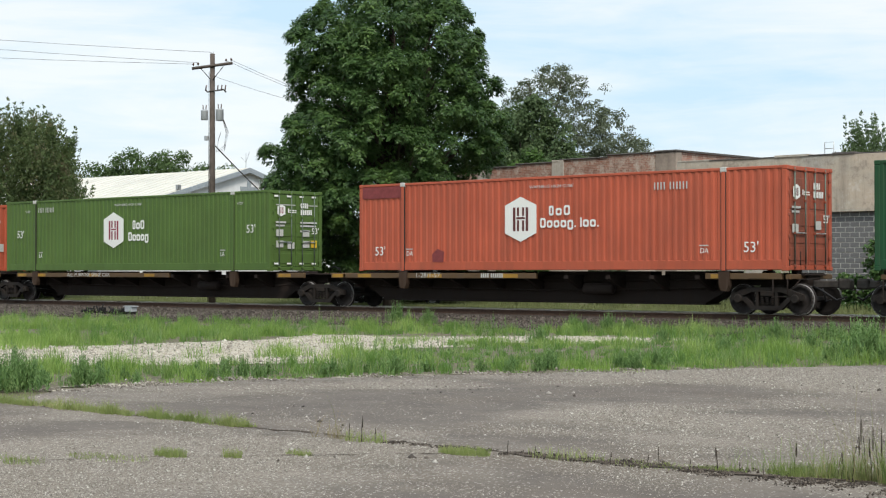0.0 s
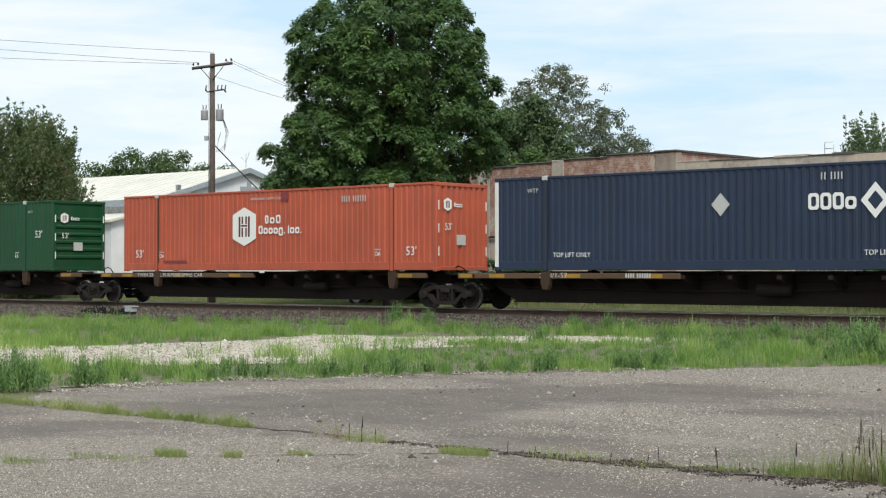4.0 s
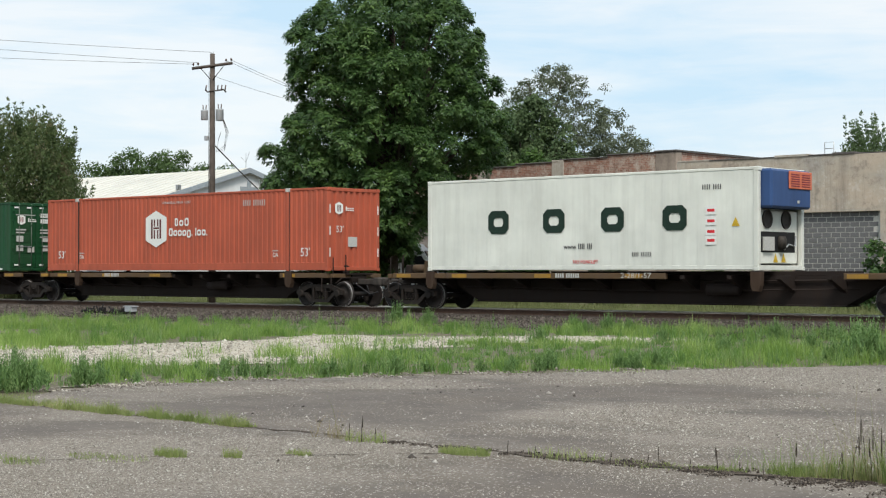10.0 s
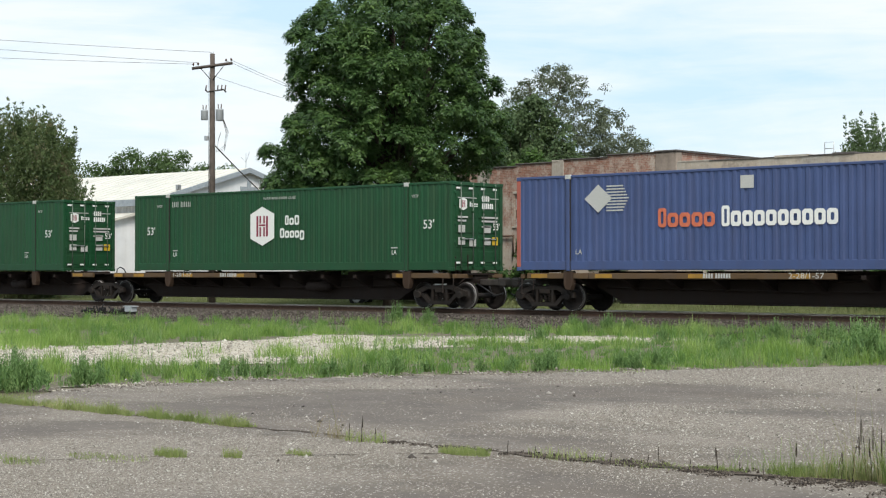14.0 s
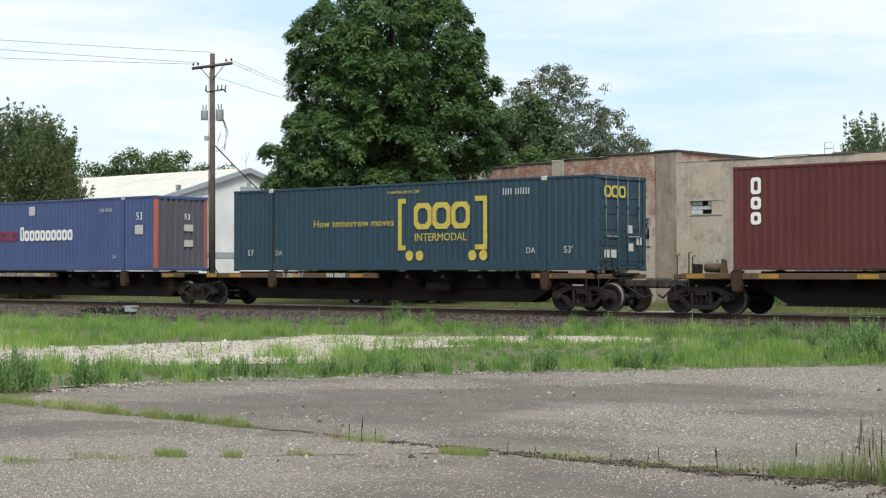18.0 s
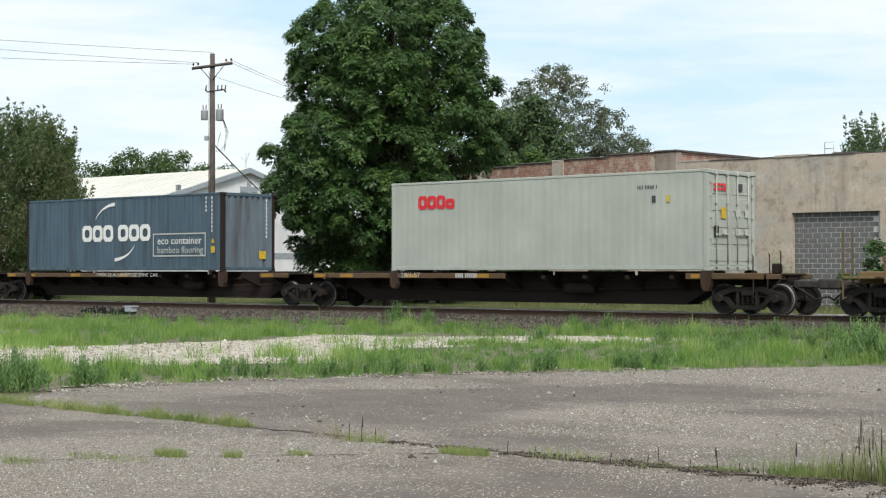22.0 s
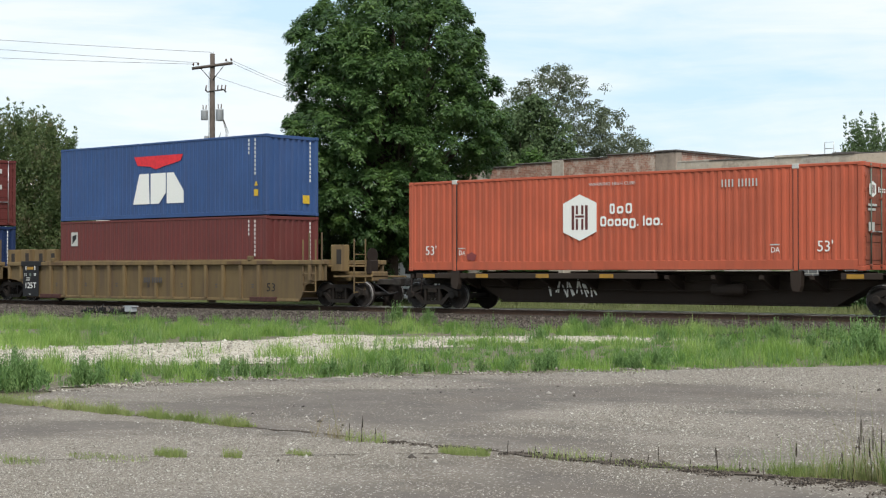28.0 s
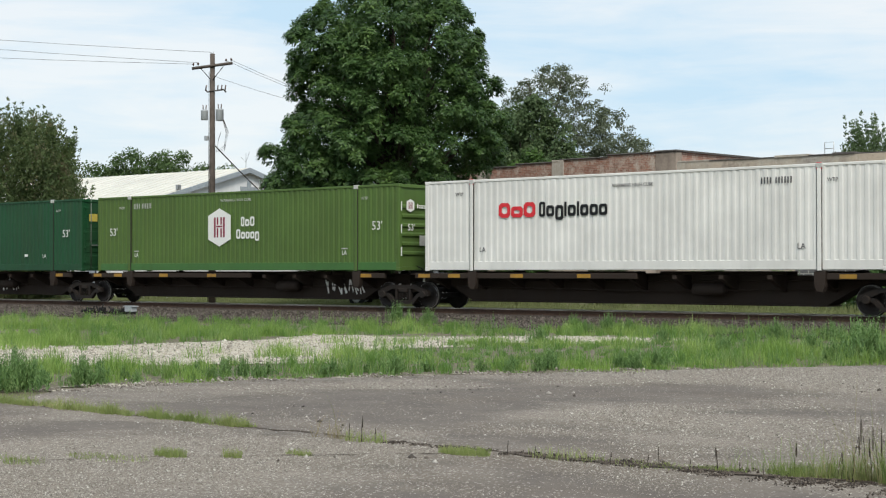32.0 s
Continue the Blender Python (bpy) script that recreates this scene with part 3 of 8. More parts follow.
sign("company_name", "TTTT", 0.22, MARK, b, on_end(L53 + 0.006, -0.1, HC - 1.1), "white company name as plain bars")
flat("diamond_sign", [(-0.3, 0), (0, -0.3), (0.3, 0), (0, 0.3)], MARK_DIM, b, on_end(L53 + 0.006, -0.85, HC - 1.3), "worn placard")

hub_box(38.8, ORANGE, False, "plain", ORANGE_LABEL + ", dark square patch")
flat("paint_patch", rect(8.75, 9.35, 0.28, 0.85), PATCH, TRAIN[-1], on_side(0, 0, yo), "dark red paint patch")
hub_box(56.4, GREEN, True, "doors", GREEN_LABEL)
for k in range(17):
    flat("reflective_strip", rect(0, 0.42, 0, 0.06), MARK, TRAIN[-1], on_side(0.3 + k * 0.93, 0.06, -1.299))
hub_box(75.2, ORANGE, False, "plain", ORANGE_LABEL)

# white refrigerated container with its machine at the rear
b = container("refrigerated_container", "off-white refrigerated container with a blue power unit", 95.95, L40, HC, CREAM, end="reefer", posts=False, fold=0.006, ribs=0.6)
TRAIN.append(b)
for i, ch in enumerate("oToo"):
    part("company_name", slot_block(0.82, 0, 0.72, 0.22), MARK_GREEN, b, "dark green company name as plain blocks", on_side(2.55 + i * 2.17, 1.16, yo))
letters("lettering", "www", 0.22, MARK_GREY, b, on_side(5.5, 0.66, yo))
sign("number_bars", "TTTT TTT", 0.16, MARK_GREY, b, on_side(6.05, 0.66, yo), "", 0.34, 0.2)
letters("lettering", "NO FORKLIFT", 0.15, MARK_BRIGHT_RED, b, on_side(5.85, 0.22, yo))
sign("number_bars", "TTTT TTTTTT", 0.126, MARK_GREY, b, on_side(8.0, 0.42, yo), "", 0.34, 0.3)
sign("number_bars", "TTTT TTTT", 0.144, MARK_GREY, b, on_side(10.4, 2.3, yo), "", 0.34, 0.3)
for z in (1.75, 1.45, 1.15, 0.9):
    flat("label_block", rect(0, 0.36, -0.06, 0.2), MARK, b, on_side(10.5, z - 0.1, yo), "white label block with a red mark")
    flat("label_mark", rect(0.06, 0.3, 0.02, 0.1), MARK_BRIGHT_RED, b, on_side(10.5, z - 0.1, yo - 0.003))
flat("warning_label", [(0, 0), (0.26, 0), (0.13, 0.26)], MARK_YELLOW, b, on_side(11.35, 1.25, yo), "yellow warning triangle")
part("rear_wall", Shape().cbox(L40 - 0.4, L40 - 0.35, -1.145, 1.145, 0.15, HC - 0.13, 0.01), CREAM, b)
gen = part("power_unit", Shape().cbox(L40 - 0.34, L40 + 0.32, -1.12, 1.12, 1.75, HC - 0.06, 0.06), APL_BLUE, b, "blue clip-on power unit with an orange grille")
part("grille_panel", Shape().cbox(L40 + 0.325, L40 + 0.36, -0.2, 1.1, 2.3, 2.8, 0.02), MARK_ORANGE, gen, "orange grille panel")
for ya in (-0.1, 0.5):
    for k in range(6):
        part("grille_slat", Shape().cbox(L40 + 0.36, L40 + 0.372, ya, ya + 0.48, 2.37 + k * 0.065, 2.395 + k * 0.065, 0.004), MARK_RED, gen)
part("lamp", Shape().cbox(L40 + 0.32, L40 + 0.34, 0.3, 0.42, 1.9, 1.98, 0.01), MARK_DIM, gen)
part("cooling_unit", Shape().cbox(L40 - 0.34, L40 - 0.12, -1.1, 1.1, 0.2, 1.7, 0.02), CREAM, b)
for ya in (-0.62, 0.42):
    part("fan_ring", Shape().lathe((L40 - 0.12, ya, 1.45), "x", [(0, 0.26), (0.05, 0.26), (0.05, 0.21), (0.005, 0.21)], 18), DARK_STEEL, b)
part("machine_bay", Shape().cbox(L40 - 0.13, L40 - 0.105, -0.95, 0.95, 0.52, 1.1, 0.01), MARK_BLACK, b)
part("compressor", Shape().lathe((L40 - 0.06, 0.1, 0.62), "z", [(0, 0.13), (0.25, 0.15), (0.36, 0.1)], 14), DARK_STEEL, b)
part("control_box", Shape().cbox(L40 - 0.1, L40 - 0.02, -0.9, -0.35, 0.56, 0.95, 0.01), MARK_DIM, b)
part("pipe", Shape().tube([(L40 - 0.06, 0.25, 0.6), (L40 - 0.06, 0.5, 0.75), (L40 - 0.06, 0.85, 0.7), (L40 - 0.06, 0.9, 1.0)], 0.025, 6), STEEL, b)
for ya in (-0.3, 0.15):
    flat("warning_label", [(0, 0), (0.26, 0), (0.13, 0.26)], MARK_YELLOW, b, on_end(L40 - 0.1, ya, 0.24), "yellow warning triangle")

hub_box(112.66, GREEN, True, "doors", GREEN_LABEL + ", rear doors")
hub_box(133.4, GREEN, True, "doors", GREEN_LABEL + ", rear doors")


def pacer(x, label):
    b = container("freight_container", label, x, L53, HC, PACER, end="plain", post_paint=POST_RED, end_paint=END_GREY)
    TRAIN.append(b)
    sign("company_name", "Tssss", 0.55, MARK_ORANGE if x < 160 else MARK_RED, b, on_side(5.22, 1.26, yo), "faded red company name as plain bars", 0.66, 0.1)
    sign("company_name", "Tsssssssss", 0.58, MARK, b, on_side(7.34, 1.25, yo), "white company name as plain bars", 0.57, 0.09)
    flat("diamond_mark", [(-0.5, 0), (0, -0.42), (0.5, 0), (0, 0.42)], MARK_DIM, b, on_side(3.1, 2.15, yo), "worn white diamond mark")
    for k in range(9):
        flat("speed_line", rect(0.3, 1.1 - 0.05 * abs(k - 4), 0, 0.04), MARK_DIM, b, on_side(3.1, 1.77 + k * 0.09, yo - 0.003))
    letters("lettering", "53", 0.42, MARK, b, on_side(L53 - 1.2, 1.98, yo))
    flat("data_label", rect(0, 0.5, 0, 0.36), MARK_DIM, b, on_side(L53 - 1.25, 1.42, yo), "worn white data label")
    flat("data_label", rect(0, 0.42, 0, 0.36), MARK_DIM, b, on_side(7.95, 2.3, yo), "worn white data label")
    sign("number_bars", "TTTT TTTTTT", 0.144, MARK_DIM, b, on_side(12.7, 2.32, yo), "", 0.34, 0.3)
    letters("lettering", "53", 0.32, MARK, b, on_end(L53 + 0.006, 0.1, 2.0))
    for z in (1.55, 0.95):
        flat("data_label", rect(0, 0.45, 0, 0.26), MARK_DIM, b, on_end(L53 + 0.006, 0.1, z), "worn white data label")
    letters("lettering", "LA", 0.22, MARK_DIM, b, on_side(2.25, 0.5, yo))
    letters("lettering", "LA", 0.22, MARK_DIM, b, on_side(L53 - 2.65, 0.5, yo))
    return b


pacer(152.2, "medium blue corrugated steel container with salmon red corner posts")
pacer(171.1, "medium blue corrugated container with salmon red posts and rusty end")

# slate teal container
b = container("freight_container", "dark slate teal corrugated container with yellow writing, rear doors", 191.7, L53, HC, TEAL, end="doors")
TRAIN.append(b)
letters("lettering", "How tomorrow moves", 0.36, MARK_GOLD, b, on_side(4.11, 1.5, yo), wide=1.12)
for xx in (8.1, 11.75):
    d = 1 if xx < 10 else -1
    br = part("bracket_mark", Shape().box(xx, xx + 0.16, 0.68, 2.38, 0, 0.002).box(min(xx, xx + d * 0.34), max(xx, xx + d * 0.34) if d > 0 else xx + 0.16, 2.22, 2.38, 0, 0.0025).box(min(xx, xx + d * 0.34), max(xx, xx + d * 0.34) if d > 0 else xx + 0.16, 0.68, 0.84, 0, 0.0025), MARK_GOLD, b, "", on_side(0, 0, yo))
sign("company_name", "ooo", 0.86, MARK_GOLD, b, on_side(8.8, 1.36, yo), "golden yellow company name as plain blocks", 0.9, 0.06)
letters("lettering", "INTERMODAL", 0.36, MARK_GOLD, b, on_side(8.82, 0.98, yo), wide=1.0)
for xx in (8.6, 9.05, 11.3, 11.75):
    flat("disc_mark", [(0.17 * math.cos(i * math.pi / 7), 0.17 * math.sin(i * math.pi / 7)) for i in range(14)], MARK_GOLD, b, on_side(xx, 0.5, yo))
letters("lettering", "WARNING HIGH CUBE", 0.14, MARK_GOLD, b, on_side(7.6, 2.55, yo))
sign("number_bars", "TTTT TTTTTT", 0.198, MARK_DIM, b, on_side(12.55, 2.38, yo), "", 0.34, 0.3)
for xx in (0.75, L53 - 1.25):
    letters("lettering", "53'", 0.3, MARK_DIM, b, on_side(xx, 0.55, yo))
for xx in (2.2, L53 - 2.7):
    letters("lettering", "DA", 0.26, MARK_DIM, b, on_side(xx, 0.55, yo))
sign("company_name", "ooo", 0.36, MARK_GOLD, b, on_end(L53 + 0.012, -0.95, 2.22), "golden yellow company name as plain blocks", 1.0, 0.08)
for ya, za in ((-0.95, 0.4), (-0.6, 0.4), (0.25, 1.15), (0.3, 0.6), (0.75, 0.8)):
    flat("data_label", rect(0, 0.28, 0, 0.24), MARK_DIM, b, on_end(L53 + 0.012, ya, za), "worn white data label")

# maroon forty-foot container
b = simple(212.5, L40, MAROON, "maroon corrugated steel container with a small white upright name")
for i, k in enumerate("sss"):
    part("company_name", slot_block(0.32, 0, 0.34 if i else 0.46, 0.1), MARK, b, "white company name as plain blocks", on_side(0.57, 2.12 - i * 0.42, yo))
sign("company_name", "Tss", 0.34, MARK, b, on_end(L40 + 0.002, -0.95, 2.35), "white company name as plain blocks", 0.8, 0.14)
codes(b, L40, HC)

# weathered blue-grey forty-foot container
b = simple(231.1, L40, CMA, "weathered blue-grey corrugated container with rust streaks", post_paint=SPINE, end_paint=END_WORN)
sign("company_name", "ooo ooo", 0.64, MARK, b, on_side(3.78, 1.16, yo), "white company name as plain blocks", 0.98, 0.1, 0.25)
for p0, p1, p2 in (((4.64, 2.04), (4.98, 2.55), (5.86, 2.62)), ((7.1, 1.02), (6.76, 0.52), (5.86, 0.44))):
    upper, lower = [], []
    for i in range(9):
        q = i / 8
        u, w = ((1 - q) ** 2 * c0 + 2 * q * (1 - q) * c1 + q * q * c2 for c0, c1, c2 in zip(p0, p1, p2))
        half = 0.015 + 0.055 * q
        upper.append((u, w + half))
        lower.append((u, w - half))
    flat("swoosh_mark", upper + lower[::-1], MARK, b, on_side(0, 0, yo), "white tapering curved mark")
fr = part("label_frame", Shape().box(8.2, 11.25, 0.55, 0.6, 0, 0.002).box(8.2, 11.25, 1.38, 1.43, 0, 0.002).box(8.2, 8.25, 0.6, 1.38, 0, 0.002).box(11.2, 11.25, 0.6, 1.38, 0, 0.002), MARK_DIM, b, "", on_side(0, 0, yo))
letters("lettering", "eco container", 0.4, MARK, b, on_side(8.45, 1.02, yo), wide=1.15)
letters("lettering", "bamboo flooring", 0.36, MARK_DIM, b, on_side(8.45, 0.68, yo), wide=1.1)
codes(b, L40, HC)

# pale grey forty-foot container
b = simple(251.7, L40, PALE, "pale grey-green corrugated container with a small red name", end="doors", ribs=0.28, fold=0.005)
sign("company_name", "ooos", 0.44, MARK_BRIGHT_RED, b, on_side(1.2, 2.0, yo), "red company name as plain blocks", 0.85, 0.06, 0.28)
sign("company_name", "oooT", 0.2, MARK_BRIGHT_RED, b, on_end(L40 + 0.014, -1.0, 2.3), "red company name as plain blocks", 0.85, 0.06)
sign("number_bars", "TTTT TTTTTT T", 0.108, MARK_GREY, b, on_side(9.8, 2.38, yo), "", 0.34, 0.3)
for xx in (10.3, 10.8):
    flat("data_label", rect(0, 0.13, 0, 0.2), MARK_GREY if xx < 10.5 else MARK_GOLD, b, on_side(xx, 1.98, yo))
flat("warning_label", rect(0, 0.26, 0, 0.32), MARK_YELLOW, b, on_end(L40 + 0.014, -0.6, 1.5), "yellow warning label")
flat("placard", rect(0, 0.24, 0, 0.34), MARK_BLACK, b, on_end(L40 + 0.014, -0.98, 0.95), "black placard")
for ya, za in ((0.2, 1.55), (0.7, 1.55), (0.2, 1.0), (0.7, 1.0), (0.3, 2.3), (-0.55, 0.98)):
    flat("data_label", rect(0, 0.26, 0, 0.22), MARK_GREY if za > 2 else MARK_DIM, b, on_end(L40 + 0.014, ya, za), "small data label")

# three stacks in well cars
WELL_BASE, UPPER = 0.30, 3.23
b = simple(271.75, L45, MAROON, "maroon container in a well car under a green one", WELL_BASE, "doors", posts=True, height=2.9)
for i, c in enumerate((MARK_BLUE, MARK, MARK_BLUE)):
    p = flat("name_panel", rect(0, 0.5, 0, 0.56), c, b, on_side(1.58 + i * 0.51, 2.03, yo - 0.01), "blue and white name panel")
    flat("panel_mark", rect(0.12, 0.38, 0.13, 0.43), MARK if i != 1 else MARK_BLUE, p, pose(0, 0, 0.003))
letters("lettering", "45", 0.5, MARK, b, on_side(L45 - 0.5, 1.55, yo - 0.012))
codes(b, L45 - 1.0, 2.9, end=False)
b = simple(272.6, L40, UASC_GREEN, "leaf green corrugated container stacked on a maroon one", UPPER, post_paint=RUST_GREEN)
for i in range(4):
    part("company_name", slot_block(0.84, 0, 0.84, 0.2), MARK, b, "white company name as plain blocks", on_side(2.2 + i * 2.2, 1.1, yo))
letters("lettering", "www", 0.22, MARK_DIM, b, on_side(5.6, 0.58, yo))
flat("label_panel", rect(0, 0.5, 0, 1.3), MARK, b, on_side(L40 - 1.35, 0.98, yo), "white label panel")
for k in range(4):
    flat("label_mark", rect(0.1, 0.4, 0.12 + k * 0.3, 0.2 + k * 0.3), MARK_RED, b, on_side(L40 - 1.35, 0.98, yo - 0.003))
sign("number_bars", "TTTT TTTT", 0.126, MARK_DIM, b, on_side(L40 - 1.7, 2.42, yo), "", 0.34, 0.3)
sign("number_bars", "TTTTTTTTTT", 0.144, MARK_DIM, b, on_end(L40 + 0.002, -0.7, 2.55), "", 0.34, 0.3)

b = simple(292.33, L40, SEACO_BLUE, "deep blue container in a well car under a rust red one", WELL_BASE, height=2.9)
sign("company_name", "sssss", 0.5, MARK_GOLD, b, on_side(0.52, 2.2, yo), "golden yellow company name as plain blocks", 0.56, 0.06)
sign("company_name", "ss", 0.12, MARK_DIM, b, on_side(0.55, 1.98, yo))
sign("company_name", "TTT", 0.14, MARK_BRIGHT_RED, b, on_side(0.8, 1.97, yo))
sign("company_name", "sssssss", 0.12, MARK_DIM, b, on_side(1.3, 1.98, yo))
codes(b, L40, 2.9)
b = simple(292.33, L40, RUSTRED, "rust red corrugated container stacked on a deep blue one", UPPER, "doors")
p = flat("name_panel", rect(0, 1.3, 0, 0.62), MARK_DIM, b, on_side(0.55, 2.04, yo), "pale name panel with a yellow corner")
flat("panel_mark", [(0.5, 0.36), (1.25, 0.4), (1.25, 0.57), (0.95, 0.57)], MARK_GOLD, p, pose(0, 0, 0.003))
flat("panel_mark", rect(0.28, 1.2, 0.12, 0.3), TANK_BLUE, p, pose(0, 0, 0.003))
codes(b, L40, HC, end=False)
for ya, za in ((-0.95, 2.15), (-0.95, 1.1), (0.3, 2.3), (0.3, 1.6)):
    flat("data_label", rect(0, 0.26, 0, 0.2), MARK_DIM, b, on_end(L40 + 0.012, ya, za), "white data label")

b = simple(311.45, L40, RUSTRED, "brick red container in a well car under a cobalt blue one", WELL_BASE, height=2.9)
flat("name_panel", rect(0, 0.42, 0, 0.55), MARK_DIM, b, on_side(0.72, 1.92, yo), "small white panel")
flat("panel_mark", [(0.08, 0.08), (0.34, 0.3), (0.34, 0.46), (0.08, 0.4)], MARK_BLACK, b, on_side(0.72, 1.92, yo - 0.003))
codes(b, L40, 2.9)
b = simple(311.45, L40, APL_BLUE, "cobalt blue corrugated container with white blocks and a red wing", UPPER)
for i, o in enumerate(([(0, 0), (1.0, 0), (0.95, 1.16), (0.38, 1.16)], [(0, 0), (0.5, 0), (0.9, 0.4), (0.9, 1.16), (0, 1.16)], [(0, 0), (0.98, 0), (0.98, 0.45), (0.4, 1.16), (0, 1.16)])):
    flat("company_name", o, MARK, b, on_side(4.66 + (0, 1.06, 2.02)[i], 0.55, yo), "white company name as plain blocks")
flat("wing_mark", [(0, 0.5), (2.9, 0.5), (2.75, 0.25), (1.75, 0.08), (1.3, -0.02), (0.95, 0.1), (0.2, 0.16)], MARK_BRIGHT_RED, b, on_side(4.72, 1.88, yo), "red wing mark")
codes(b, L40, HC)

hub_box(330.5, ORANGE, False, "doors", ORANGE_LABEL + ", rear doors")
flat("paint_patch", [(2.5, 0.36), (2.8, 0.32), (2.9, 0.5), (2.7, 0.6), (2.48, 0.52)], PATCH, TRAIN[-1], on_side(0, 0, -1.299), "dull maroon paint patch")

# dark green container with a square gold mark
b = container("freight_container", "dark green corrugated container with a square gold mark, rear doors", 349.0, L53, HC, GREEN, end="doors")
TRAIN.append(b)
p = flat("square_mark", rect(0, 1.45, 0, 0.96), MARK_GOLD, b, on_side(7.33, 1.14, yo), "square gold mark with dark blocks")
for xq, wq, zq in ((0.1, 0.4, 0.86), (0.58, 0.38, 0.66), (1.02, 0.33, 0.86)):
    part("panel_mark", slot_block(wq, 0.12, zq, 0.12), MARK_GREEN, p, "blackish block", pose(xq, 0, 0.003))
flat("diamond_sign", [(-0.22, 0), (0, -0.24), (0.22, 0), (0, 0.24)], MARK, b, on_side(3.74, 1.8, yo), "white diamond placard")
letters("lettering", "WARNING HIGH CUBE", 0.14, MARK_DIM, b, on_side(7.0, HC - 0.42, yo))
sign("number_bars", "TTTT TTTTTT", 0.198, MARK_DIM, b, on_side(2.4, HC - 0.5, yo), "", 0.34, 0.3)
for xx in (0.85, L53 - 1.3):
    letters("lettering", "53'", 0.42, MARK, b, on_side(xx, 1.38, yo))
for xx in (1.35, L53 - 1.75):
    letters("lettering", "WTP", 0.15, MARK_DIM, b, on_side(xx, HC - 0.5, yo))
for xx in (2.35, L53 - 2.65):
    letters("lettering", "LA", 0.22, MARK, b, on_side(xx, 0.55, yo))
for xx in (3.4, L53 - 3.9):
    flat("data_label", rect(0, 0.24, 0, 0.1), MARK, b, on_side(xx, 0.6, yo))
for ya, za in ((-0.95, 2.0), (0.25, 2.0), (0.25, 1.0)):
    flat("data_label", rect(0, 0.4, 0, 0.3), MARK_GOLD if ya < 0 else MARK_DIM, b, on_end(L53 + 0.012, ya, za), "data label")

hub_box(366.2, LIME, True, "ribs", LIME_LABEL + ", green lower rail", 0.415, LIME_LOW)

b = container("freight_container", "white corrugated container with red and black writing bars", 383.5, L53, HC, WHITE, end="doors", fold=0.017)
TRAIN.append(b)
sign("company_name", "oso", 0.46, MARK_BRIGHT_RED, b, on_side(3.09, 1.66, yo), "red company name as plain blocks", 1.0, 0.1, 0.26)
sign("company_name", "Tspisisss", 0.46, MARK_BLACK, b, on_side(4.68, 1.66, yo), "black company name as plain blocks", 0.66, 0.12, 0.2)
letters("lettering", "WARNING HIGH CUBE", 0.14, MARK_GREY, b, on_side(7.4, HC - 0.42, yo))
sign("number_bars", "TTTT TTTTTT", 0.18, MARK_GREY, b, on_side(12.4, HC - 0.5, yo), "", 0.34, 0.3)
for xx in (1.3, L53 - 1.75):
    letters("lettering", "WTP", 0.15, MARK_GREY, b, on_side(xx, HC - 0.5, yo))
for xx in (2.3, L53 - 2.65):
    letters("lettering", "LA", 0.22, MARK_GREY, b, on_side(xx, 0.6, yo))
for xx in ((L53 - L40) / 2, (L53 + L40) / 2):
    flat("red_tip", rect(-0.08, 0.08, 0, 0.18), MARK_BRIGHT_RED, b, on_side(xx, HC - 0.16, yo - 0.02), "red post tip")


# ---------------------------------------------------------------- cars
WHEEL_R, AXLE_GAP = 0.42, 1.78
WHEELSETS = []     # (wheelset, place along the train)


def wheelset_mesh():
    s = Shape()
    for side in (-1, 1):
        y = side * 0.7525
        prof = [(-0.07, 0.10), (-0.07, 0.17), (-0.035, 0.33), (-0.068, 0.36), (-0.068, 0.46), (-0.035, 0.455), (-0.028, WHEEL_R + 0.004), (0.066, WHEEL_R - 0.004), (0.066, 0.35), (0.03, 0.335), (0.0, 0.17), (0.09, 0.14), (0.09, 0.08)]
        s.lathe((0, y, 0), "y", [(a * side, r) for a, r in prof], 28)
    s.lathe((0, 0, 0), "y", [(-1.02, 0.05), (-1.0, 0.075), (-0.8, 0.085), (0.8, 0.085), (1.0, 0.075), (1.02, 0.05)], 12)
    body = len(s.f)
    # pale ring round each wheel stands in for the glint on its tread
    for side in (-1, 1):
        s.lathe((0, side * 0.7525, 0), "y", [(-side * 0.018, WHEEL_R - 0.022), (side * 0.0655, WHEEL_R - 0.014), (side * 0.0665, WHEEL_R - 0.006), (-side * 0.02, WHEEL_R + 0.006), (-side * 0.02, WHEEL_R - 0.03)], 28)
    me = s.mesh("wheelset", WHEEL)
    me.materials.append(TREAD)
    for p in me.polygons[body:]:
        p.material_index = 1
    return me


WHEELSET_MESH = wheelset_mesh()


